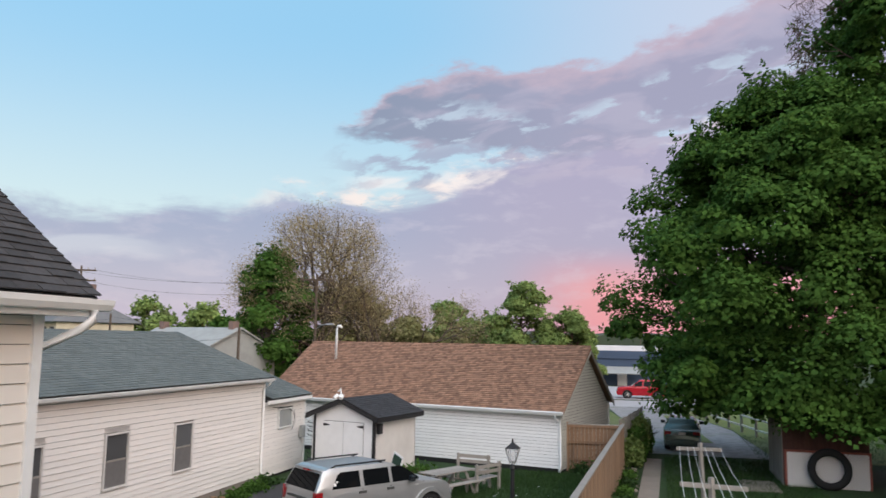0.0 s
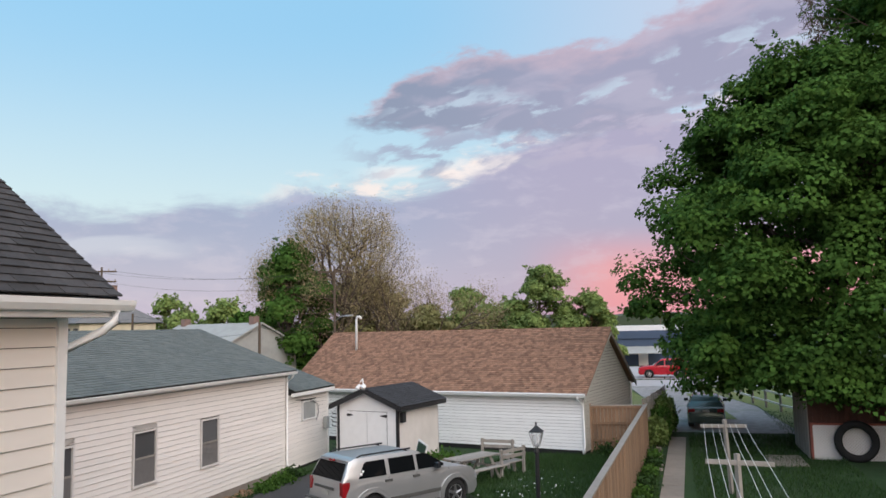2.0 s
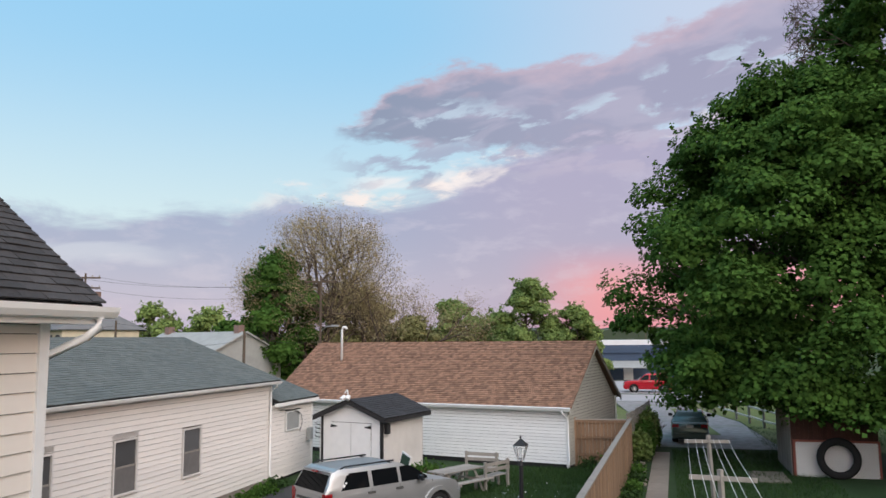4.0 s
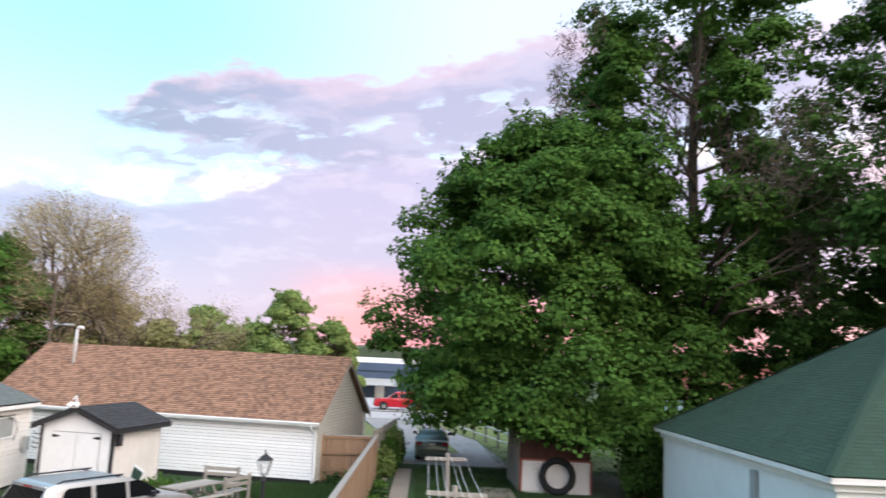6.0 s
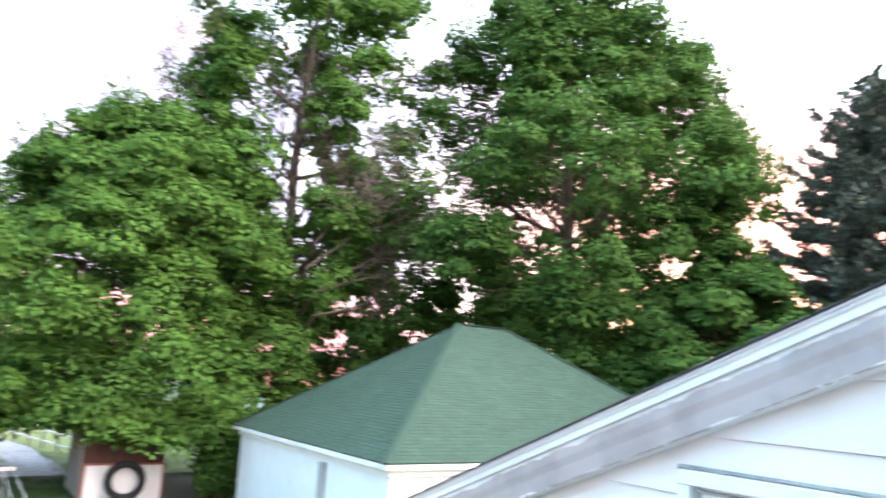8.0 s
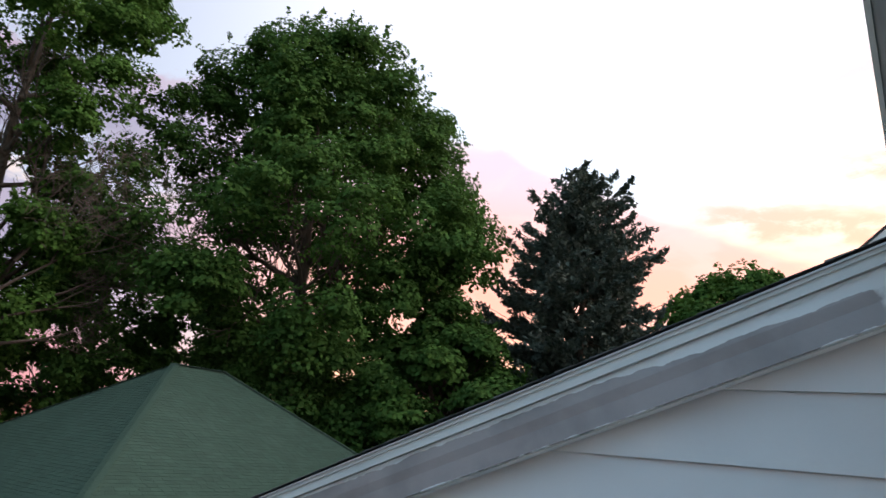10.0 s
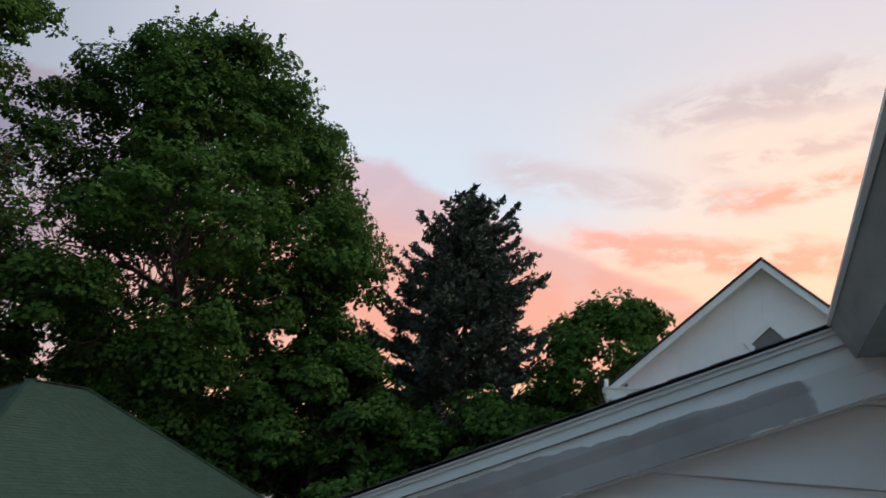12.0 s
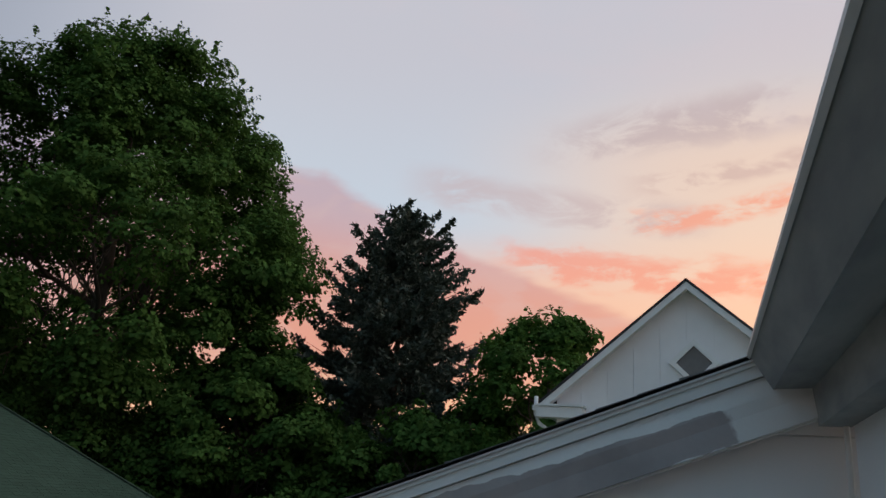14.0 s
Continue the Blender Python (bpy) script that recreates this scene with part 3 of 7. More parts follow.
# ---------------------------------------------------------------- ground
def build_ground():
    g = Geo()
    rings = [0, 15, 30, 45, 60, 80, 120, 200, 400, 900, 2500]
    n = 48
    verts = [(0, 20, 0)]
    for r in rings[1:]:
        for k in range(n):
            a = k * math.tau / n
            verts.append((r * math.sin(a), 20 + r * math.cos(a), 0))
    faces = [(0, 1 + k, 1 + (k + 1) % n) for k in range(n)]
    for i in range(len(rings) - 2):
        for k in range(n):
            faces.append((1 + i * n + k, 1 + (i + 1) * n + k, 1 + (i + 1) * n + (k + 1) % n, 1 + i * n + (k + 1) % n))
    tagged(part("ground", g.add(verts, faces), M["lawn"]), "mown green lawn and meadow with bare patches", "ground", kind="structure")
    tagged(part("driveway", slab([(-12.9, 8, 0.012), (-3.2, 8, 0.012), (-4.3, 20.6, 0.012), (-8.6, 24.6, 0.012), (-12.9, 24.2, 0.012)], 0.1), M["asphalt"]), "dark worn asphalt driveway beside the white building", "driveway", kind="structure")
    tagged(part("gravel_lane", slab([(-0.7, 36.6, 0.01), (5.2, 36.6, 0.01), (4.4, 48, 0.01), (1.0, 62, 0.01), (-3.6, 62, 0.01), (-1.0, 46, 0.01)], 0.1), M["gravel"]), "pale gravel lane with weedy edges", "lane", kind="structure")
    for pts, lab in (([(5.2, 36.6, 0.014), (24, 36.6, 0.014), (40, 60.5, 0.014), (1.3, 60.5, 0.014), (4.5, 48, 0.014)], "yellow-green grass verge toned as if sunlit, beside the gravel lane"),
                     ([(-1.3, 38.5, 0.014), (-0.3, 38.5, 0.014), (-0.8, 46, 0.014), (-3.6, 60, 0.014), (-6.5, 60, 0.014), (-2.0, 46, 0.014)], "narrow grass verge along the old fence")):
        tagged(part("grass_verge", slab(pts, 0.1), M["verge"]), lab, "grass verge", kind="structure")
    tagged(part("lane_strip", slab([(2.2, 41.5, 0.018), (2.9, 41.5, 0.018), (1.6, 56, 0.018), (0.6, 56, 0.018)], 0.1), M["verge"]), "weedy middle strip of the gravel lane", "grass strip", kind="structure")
    tagged(part("road", slab([(-70, 60, 0.015), (120, 66, 0.015), (120, 73, 0.015), (-70, 67, 0.015)], 0.1), M["road"]), "pale grey asphalt road beyond the yard", "road", kind="structure")
    tagged(part("parking_lot", slab([(-40, 68.5, 0.012), (60, 73.5, 0.012), (60, 92, 0.012), (-40, 90, 0.012)], 0.1), M["road"]), "pale paved lot before the blue building", "parking lot", kind="structure")


build_ground()


# ---------------------------------------------------------------- left wing of the house, close by
def build_left_house():
    h = thing("house", pose(0, 0, 0), "cream-sided house wing with a steep dark shingle roof", "house")
    x, y1 = -6.25, 6.55
    part("wall", Geo().prism([(-14, 0), (x - 0.03, 0), (x - 0.03, 5.2), (-10.1, 8.6), (-14, 5.3)], "y", -6, y1 - 0.03), M["underlay"], h)
    lap_boards(h, "y", x - 0.03, 1, 1.0, y1 - 0.1, 0.3, 5.2, 0.2, M["cream_siding"], gap=0.008)
    lap_boards(h, "x", y1 - 0.03, 1, -9.5, x - 0.1, 0.3, 5.2, 0.2, M["cream_siding"])
    part("corner_post", Geo().box((x - 0.11, y1 - 0.11, 0.2), (x + 0.02, y1 + 0.02, 5.2)), M["white_trim"], h, bevel=0.006)
    # roof: eave along y, rake at the front
    e, ye, ze = -5.9, 6.95, 5.43
    slope = math.atan(0.82)
    up = Vector((-math.cos(slope), 0, math.sin(slope)))
    part("roof", slab([(e, -6, ze - 0.02), (e, ye, ze - 0.02), (e - 4.2, ye, ze - 0.02 + 4.2 * 0.82), (e - 4.2, -6, ze - 0.02 + 4.2 * 0.82)], 0.12), M["underlay"], h)
    shingle_roof(h, (e + 0.03, 2.2, ze), (0, 1, 0), up, ye - 2.2, 5.4, 0.305, 0.14, M["dark_shingle"], thick=0.016, single=True)
    part("roof", slab([(-14.3, -6, ze - 0.02), (-14.3, ye, ze - 0.02), (e - 4.2, ye, ze - 0.02 + 4.2 * 0.82), (e - 4.2, -6, ze - 0.02 + 4.2 * 0.82)], 0.12), M["dark_shingle"], h)
    part("rake_board", Geo().prism([(e, ze - 0.04), (e, ze - 0.20), (e - 4.2, ze - 0.20 + 4.2 * 0.82), (e - 4.2, ze - 0.04 + 4.2 * 0.82)], "y", ye - 0.09, ye - 0.06), M["white_trim"], h)
    part("soffit", Geo().box((x, -6, 5.2), (e - 0.01, ye - 0.1, 5.23)), M["white_trim"], h)
    part("fascia", Geo().box((e - 0.03, -6, 5.2), (e, ye - 0.1, 5.40)), M["white_trim"], h)
    # half-open gutter with a rolled lip, and its spout
    prof = [(e, 5.38), (e, 5.28), (e + 0.03, 5.26), (e + 0.09, 5.27), (e + 0.125, 5.33), (e + 0.135, 5.385), (e + 0.120, 5.385), (e + 0.108, 5.335), (e + 0.08, 5.285), (e + 0.015, 5.285), (e + 0.012, 5.38)]
    gut = part("gutter", Geo().prism(prof, "y", -6, ye + 0.12), M["white_trim"], h, "weathered white eave gutter")
    part("end_cap", Geo().prism([(e, 5.38), (e, 5.28), (e + 0.03, 5.26), (e + 0.09, 5.27), (e + 0.125, 5.33), (e + 0.135, 5.385)], "y", ye + 0.12, ye + 0.125), M["white_trim"], gut)
    part("downspout", Geo().tube([(e + 0.06, ye - 0.12, 5.27), (e + 0.06, ye - 0.12, 5.16), (e - 0.04, ye - 0.18, 5.06), (x - 0.12, y1 + 0.08, 4.84), (x - 0.20, y1 + 0.07, 4.6), (x - 0.20, y1 + 0.07, 0.3)], 0.048, 8), M["white_trim"], h, "curved white downspout", smooth=True)


build_left_house()


# ---------------------------------------------------------------- long low white building
def build_low_building():
    b = thing("outbuilding", pose(0, 0, 0), "long low white clapboard building with a grey-green shingle roof", "building")
    x, y0, y1, zt = -13.3, 6.0, 24.3, 3.55
    wins = [(13.4, 14.28, 1.15, 2.5), (16.3, 17.18, 1.15, 2.5), (19.18, 20.06, 1.12, 2.47)]
    part("wall", Geo().prism([(x - 8.2, 0), (x - 0.07, 0), (x - 0.07, zt), (x - 4.1, 5.0), (x - 8.2, zt)], "y", y0, y1 - 0.03), M["underlay"], b)
    part("footing", Geo().box((x - 0.2, y0, 0), (x - 0.01, y1, 0.22)), M["concrete"], b)
    lap_boards(b, "y", x - 0.03, 1, y0, y1 - 0.06, 0.22, zt - 0.06, 0.145, M["pale_siding"], holes=[(a - 0.05, c + 0.05, p - 0.05, q + 0.05) for a, c, p, q in wins], gap=0.011)
    for a, c, p, q in wins:
        sash_window(b, "y", x - 0.03, 1, a, c, p, q, M["beige_paint"])
    part("corner_board", Geo().box((x - 0.06, y1 - 0.07, 0.1), (x + 0.02, y1 + 0.02, zt)), M["white_trim"], b)
    ze, zr, w = 3.62, 5.17, 4.1
    sl = math.hypot(w, zr - ze)
    part("roof", slab([(x + 0.25, y0, ze - 0.02), (x + 0.25, y1 + 0.2, ze - 0.02), (x + 0.25 - w, y1 + 0.2, zr - 0.02), (x + 0.25 - w, y0, zr - 0.02)], 0.1), M["underlay"], b)
    part("roof", slab([(x + 0.25 - 2 * w, y0, ze - 0.02), (x + 0.25 - 2 * w, y1 + 0.2, ze - 0.02), (x + 0.25 - w, y1 + 0.2, zr - 0.02), (x + 0.25 - w, y0, zr - 0.02)], 0.1), M["slate_shingle"], b)
    shingle_roof(b, (x + 0.27, y0, ze), (0, 1, 0), (-w, 0, zr - ze), y1 + 0.22 - y0, sl, 0.32, 0.145, M["slate_shingle"])
    part("fascia", Geo().box((x + 0.20, y0, ze - 0.16), (x + 0.24, y1 + 0.18, ze - 0.04)), M["white_trim"], b)
    part("gutter", Geo().prism([(x + 0.24, ze - 0.05), (x + 0.24, ze - 0.14), (x + 0.31, ze - 0.13), (x + 0.34, ze - 0.05)], "y", y0, y1 + 0.18), M["white_trim"], b)
    part("soffit", Geo().box((x - 0.02, y0, ze - 0.16), (x + 0.20, y1 + 0.18, ze - 0.14)), M["white_trim"], b)
    part("downspout", Geo().tube([(x + 0.28, y1 - 0.1, ze - 0.14), (x + 0.28, y1 - 0.1, ze - 0.22), (x + 0.05, y1 - 0.14, ze - 0.42), (x + 0.05, y1 - 0.14, 0.35), (x + 0.2, y1 - 0.2, 0.2)], 0.04, 8), M["white_trim"], b, smooth=True)
    # lower wing behind
    c = thing("outbuilding_wing", pose(0, 0, 0), "lower white clapboard wing with a small square window", "building")
    y2, zt2 = 27.6, 2.75
    part("wall", Geo().prism([(x - 8, 0), (x - 0.07, 0), (x - 0.07, zt2), (x - 4.1, 4.2), (x - 8, zt2)], "y", y1, y2), M["underlay"], c)
    lap_boards(c, "y", x - 0.03, 1, y1 + 0.03, y2, 0.1, zt2 - 0.04, 0.145, M["pale_siding"], holes=[(25.35, 26.6, 1.67, 2.45)], gap=0.011)
    sw = sash_window(c, "y", x - 0.03, 1, 25.45, 26.5, 1.72, 2.38, M["white_trim"])
    part("blind", Geo().box((x - 0.005, 25.5, 1.76), (x + 0.0, 26.45, 2.34)), M["far_grey"], sw, "pale drawn blind")
    part("corner_board", Geo().box((x - 0.06, y2 - 0.05, 0.0), (x + 0.02, y2 + 0.03, zt2)), M["white_trim"], c)
    part("roof", slab([(x + 0.2, y1 + 0.22, 2.82), (x + 0.2, y2 + 0.15, 2.82), (x - 4.1, y2 + 0.15, 4.4), (x - 4.1, y1 + 0.22, 4.4)], 0.1), M["underlay"], c)
    shingle_roof(c, (x + 0.22, y1 + 0.22, 2.84), (0, 1, 0), (-4.3, 0, 1.58), y2 - y1 - 0.05, 4.6, 0.32, 0.145, M["slate_shingle"])
    part("fascia", Geo().box((x + 0.15, y1, 2.66), (x + 0.23, y2 + 0.15, 2.78)), M["white_trim"], c)
    part("cable", Geo().tube([(x + 0.03, 24.9, 2.5), (x + 0.05, 25.9, 2.45), (x + 0.04, 26.6, 2.2), (x + 0.03, 26.7, 1.9), (x + 0.03, 26.5, 1.6)], 0.012, 5), M["black_paint"], c)


build_low_building()

# ---------------------------------------------------------------- garage with the brown roof
TILT = -11.5


def build_garage():
    g = thing("garage", pose(-3.47, 29.66, 0, 0, 0, TILT), "long white-sided garage with a brown shingle gable roof", "garage")
    L, D, zt, zr = 14.3, 7.2, 2.3, 4.72
    part("wall", Geo().prism([(0.05, 0), (D - 0.05, 0), (D - 0.05, zt), (D / 2, zr - 0.12), (0.05, zt)], "x", -L, -0.05), M["underlay"], g)
    lap_boards(g, "x", 0.0, -1, -L, -0.08, 0.18, zt, 0.125, M["white_siding"], gap=0.012)
    rise = (zr - zt) / (D / 2)
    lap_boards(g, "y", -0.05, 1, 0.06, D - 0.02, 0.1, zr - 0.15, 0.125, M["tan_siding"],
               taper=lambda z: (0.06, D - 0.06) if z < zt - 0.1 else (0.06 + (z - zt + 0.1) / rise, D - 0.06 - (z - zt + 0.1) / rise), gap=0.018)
    part("footing", Geo().box((-L, -0.02, 0), (-0.02, 0.1, 0.18)), M["black_paint"], g)
    part("corner_board", Geo().box((-0.09, -0.04, 0.05), (0.0, 0.06, zt)), M["white_siding"], g)
    part("corner_board", Geo().box((-0.05, D - 0.06, 0.05), (0.03, D, zt)), M["white_siding"], g)
    ov = 0.3
    for s in (0, 1):
        y_e, z_e = (-ov, zt - ov * rise + 0.16) if s == 0 else (D + ov, zt - ov * rise + 0.16)
        part("roof", slab([(-L - 0.2, y_e, z_e), (0.2, y_e, z_e), (0.2, D / 2, zr + 0.02), (-L - 0.2, D / 2, zr + 0.02)], 0.05), M["brown_shingle"], g)
    run = math.hypot(D / 2 + ov, (D / 2 + ov) * rise)
    shingle_roof(g, (-L - 0.22, -ov - 0.03, zt - ov * rise + 0.165), (1, 0, 0), (0, 1, rise), L + 0.44, run, 0.17, 0.13, M["brown_shingle"], thick=0.02)
    part("ridge_cap", Geo().prism([(D / 2 - 0.14, zr - 0.05), (D / 2, zr + 0.06), (D / 2 + 0.14, zr - 0.05)], "x", -L - 0.2, 0.2), M["brown_shingle"], g)
    part("fascia", Geo().box((-L - 0.2, -ov + 0.02, zt - 0.12), (0.18, -ov + 0.05, zt + 0.05)), M["white_siding"], g)
    part("gutter", Geo().prism([(-ov + 0.02, zt + 0.03), (-ov + 0.02, zt - 0.08), (-ov - 0.06, zt - 0.08), (-ov - 0.11, zt + 0.03)], "x", -L - 0.2, 0.2), M["white_siding"], g, "white eave gutter")
    part("soffit", Geo().box((-L - 0.2, -ov + 0.05, zt - 0.12), (0.18, 0.0, zt - 0.10)), M["white_siding"], g)
    part("downspout", Geo().tube([(-0.12, -ov - 0.04, zt - 0.06), (-0.12, -ov - 0.03, zt - 0.18), (0.0, -0.06, zt - 0.4), (0.01, -0.06, 0.3), (0.02, -0.2, 0.12)], 0.04, 8), M["white_siding"], g, smooth=True)
    for s in (0, 1):
        a, b = (-ov, D / 2) if s == 0 else (D + ov, D / 2)
        z_e = zt - ov * rise
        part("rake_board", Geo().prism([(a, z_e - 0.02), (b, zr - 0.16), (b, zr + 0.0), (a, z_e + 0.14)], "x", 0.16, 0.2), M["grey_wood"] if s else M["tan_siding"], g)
    # vent pipe with a bent head
    px, py = -12.22, 2.3
    zb = zt + py * rise
    pipe = [(px, py, zb), (px, py, zb + 1.68)] + [(px + 0.16 - 0.16 * math.cos(a), py, zb + 1.68 + 0.12 * math.sin(a)) for a in (0.6, 1.2, 1.8)] + [(px + 0.30, py, zb + 1.70)]
    part("vent_pipe", Geo().tube(pipe, 0.062, 10), M["white_paint"], g, "tall white vent pipe with a bent head", smooth=True)
    part("flashing", Geo().tube([(px, py, zb - 0.1), (px, py, zb + 0.10)], [0.16, 0.08], 10), M["grey_wood"], g)


build_garage()


# ---------------------------------------------------------------- white shed with black trim
def build_shed():
    s = thing("shed", pose(-9.3, 24.8, 0, 0, 0, TILT), "white garden shed with black trim and double doors", "shed")
    W, D, zt, zr = 2.55, 2.9, 2.35, 2.86
    part("wall", Geo().prism([(-W, 0.0), (0, 0.0), (0, zt), (-W / 2, zr), (-W, zt)], "y", 0.0, 0.05), M["white_paint"], s, "white front wall")
    part("wall", Geo().box((-0.05, 0.05, 0.0), (0, D, zt)), M["beige_paint"], s, "pale beige side wall")
    part("wall", Geo().box((-W, 0.05, 0.0), (-W + 0.05, D, zt)), M["beige_paint"], s)
    part("wall", Geo().prism([(-W, 0.0), (0, 0.0), (0, zt), (-W / 2, zr), (-W, zt)], "y", D - 0.05, D), M["beige_paint"], s)
    for x in (-W - 0.02, -0.07):
        part("corner_trim", Geo().box((x, -0.025, 0), (x + 0.09, 0.0, zt)), M["black_paint"], s)
    part("corner_trim", Geo().box((0.0, -0.02, 0), (0.025, 0.07, zt)), M["black_paint"], s)
    k = (zr - zt) / (W / 2)
    for x, z in ((-W - 0.25, zt - 0.25 * k), (0.25, zt - 0.25 * k)):
        part("roof", slab([(x, -0.22, z + 0.07), (-W / 2, -0.22, zr + 0.07), (-W / 2, D + 0.2, zr + 0.07), (x, D + 0.2, z + 0.07)], 0.05), M["black_paint"], s)
        part("rake_trim", Geo().add(*_band((x, z + 0.03), (-W / 2, zr + 0.03), 0.13, -0.24, -0.20)), M["black_paint"], s)
    for x, z in ((0.25, zt - 0.25 * k),):
        part("fascia", Geo().box((x - 0.02, -0.22, z - 0.09), (x + 0.01, D + 0.2, z + 0.05)), M["black_paint"], s)
        shingle_roof(s, (x + 0.02, -0.23, z + 0.075), (0, 1, 0), (-(W / 2 + 0.25), 0, zr - z), D + 0.45, math.hypot(W / 2 + 0.25, zr - z), 0.3, 0.14, M["black_shingle"])
    shingle_roof(s, (-W - 0.27, -0.23, zt - 0.25 * k + 0.075), (0, 1, 0), (W / 2 + 0.25, 0, zr - zt + 0.25 * k), D + 0.45, math.hypot(W / 2 + 0.25, zr - zt + 0.25 * k), 0.3, 0.14, M["black_shingle"])
    for a, b, hinge in ((-2.10, -1.285, -2.10), (-1.265, -0.45, -0.45)):
        d = part("door", Geo().box((a, -0.035, 0.12), (b, 0.0, 2.10)), M["white_paint"], s, "white plank door with black strap hinges", bevel=0.006)
        for z in (0.35, 1.97):
            w = 0.24 if hinge == a else -0.24
            part("hinge", Geo().prism([(hinge - 0.03, z - 0.04), (hinge + 0.02, z - 0.05), (hinge + w, z - 0.015), (hinge + w, z + 0.015), (hinge + 0.02, z + 0.05), (hinge - 0.03, z + 0.04)] if w > 0 else
                                       [(hinge + 0.03, z - 0.04), (hinge - 0.02, z - 0.05), (hinge + w, z - 0.015), (hinge + w, z + 0.015), (hinge - 0.02, z + 0.05), (hinge + 0.03, z + 0.04)], "y", -0.05, -0.036), M["black_paint"], d)
        for x0, x1, z0, z1 in ((a - 0.014, a, 0.1, 2.115), (b, b + 0.014, 0.1, 2.115), (a, b, 2.10, 2.115)):
            part("gap", Geo().box((x0, -0.01, z0), (x1, -0.004, z1)), M["black_paint"], d)
    lampfix = part("floodlight", Geo().tube([(-W / 2, -0.22, zr + 0.10), (-W / 2, -0.30, zr + 0.18)], [0.10, 0.06], 10), M["white_paint"], s, "white twin floodlight at the gable peak")
    part("floodlight_head", Geo().tube([(-W / 2 - 0.1, -0.28, zr + 0.2), (-W / 2 - 0.16, -0.4, zr + 0.08)], [0.05, 0.075], 10), M["white_paint"], lampfix)
    part("floodlight_head", Geo().tube([(-W / 2 + 0.1, -0.28, zr + 0.2), (-W / 2 + 0.1, -0.4, zr + 0.08)], [0.05, 0.075], 10), M["white_paint"], lampfix)
    part("floodlight_arm", Geo().tube([(-W / 2 + 0.02, -0.24, zr + 0.15), (-W / 2 - 0.02, -0.24, zr + 0.42), (-W / 2 - 0.1, -0.26, zr + 0.30)], 0.025, 6), M["white_paint"], lampfix)
    part("utility_box", Geo().box((0.0, 0.12, 1.75), (0.14, 0.34, 2.1)), M["black_paint"], s, bevel=0.01)


def _band(p, q, drop, y0, y1):
    (x0, z0), (x1, z1) = p, q
    v = [(x0, y0, z0), (x1, y0, z1), (x1, y0, z1 - drop), (x0, y0, z0 - drop), (x0, y1, z0), (x1, y1, z1), (x1, y1, z1 - drop), (x0, y1, z0 - drop)]
    return v, [(0, 1, 2, 3), (7, 6, 5, 4), (0, 4, 5, 1), (1, 5, 6, 2), (2, 6, 7, 3), (3, 7, 4, 0)]


build_shed()


# ---------------------------------------------------------------- building with the green hip roof
def build_green():
    b = thing("green_roof_building", pose(0, 0, 0), "white building with a green shingle hip roof", "building")
    x0, x1, y0, y1, ze, zr = 9.15, 23.1, 16.2, 28.1, 2.9, 6.95
    half = (y1 - y0) / 2
    ov = 0.3
    part("wall", Geo().box((x0 + ov, y0 + ov, 0), (x1 - ov, y1 - ov, ze - 0.08)), M["white_siding"], b)
    part("fascia", Geo().box((x0 + 0.02, y0 + 0.02, ze - 0.16), (x1 - 0.02, y1 - 0.02, ze - 0.02)), M["white_trim"], b)
    part("frieze", Geo().box((x0 + 0.2, y0 + 0.2, ze - 0.34), (x1 - 0.2, y1 - 0.2, ze - 0.16)), M["white_trim"], b)
    a, c = (x0 + half, (y0 + y1) / 2, zr), (x1 - half, (y0 + y1) / 2, zr)
    p, q, r, s = (x0, y0, ze), (x1, y0, ze), (x1, y1, ze), (x0, y1, ze)
    for poly in ((p, q, c, a), (q, r, c), (r, s, a, c), (s, p, a)):
        part("roof", slab(poly, 0.03), M["green_shingle"], b)
    run = math.hypot(half, zr - ze)
    lift = Vector((0, 0, 0.012))
    f = half / run
    shingle_roof(b, Vector(s) + lift, (0, -1, 0), (half, 0, zr - ze), y1 - y0, run, 0.32, 0.14, M["green_shingle"], thick=0.006, left=lambda t: t * f, right=lambda t: y1 - y0 - t * f)
    shingle_roof(b, Vector(p) + lift, (1, 0, 0), (0, half, zr - ze), x1 - x0, run, 0.32, 0.14, M["green_shingle"], thick=0.006, left=lambda t: t * f, right=lambda t: x1 - x0 - t * f)
    for e0, e1 in ((p, a), (q, c), (a, c), (s, a)):
        e0, e1 = Vector(e0), Vector(e1)
        n = int((e1 - e0).length / 0.16)
        side = (e1 - e0).cross(Vector((0, 0, 1))).normalized()
        for i in range(n):
            u, v = e0.lerp(e1, i / n), e0.lerp(e1, (i + 1.3) / n)
            up = Vector((0, 0, 0.034))
            part("hip_cap", Geo().add([u - side * 0.15 + up * 0.1, u + up * 1.15, u + side * 0.15 + up * 0.1, v - side * 0.15, v + up * 0.75, v + side * 0.15], [(0, 1, 4, 3), (1, 2, 5, 4)]), M["green_shingle"], b)
    part("vent", Geo().box((x0 + 0.18, 20.2, 0.8), (x0 + 0.28, 20.5, 2.45)), M["far_grey"], b, "grey louvred panel on the wall")


build_green()


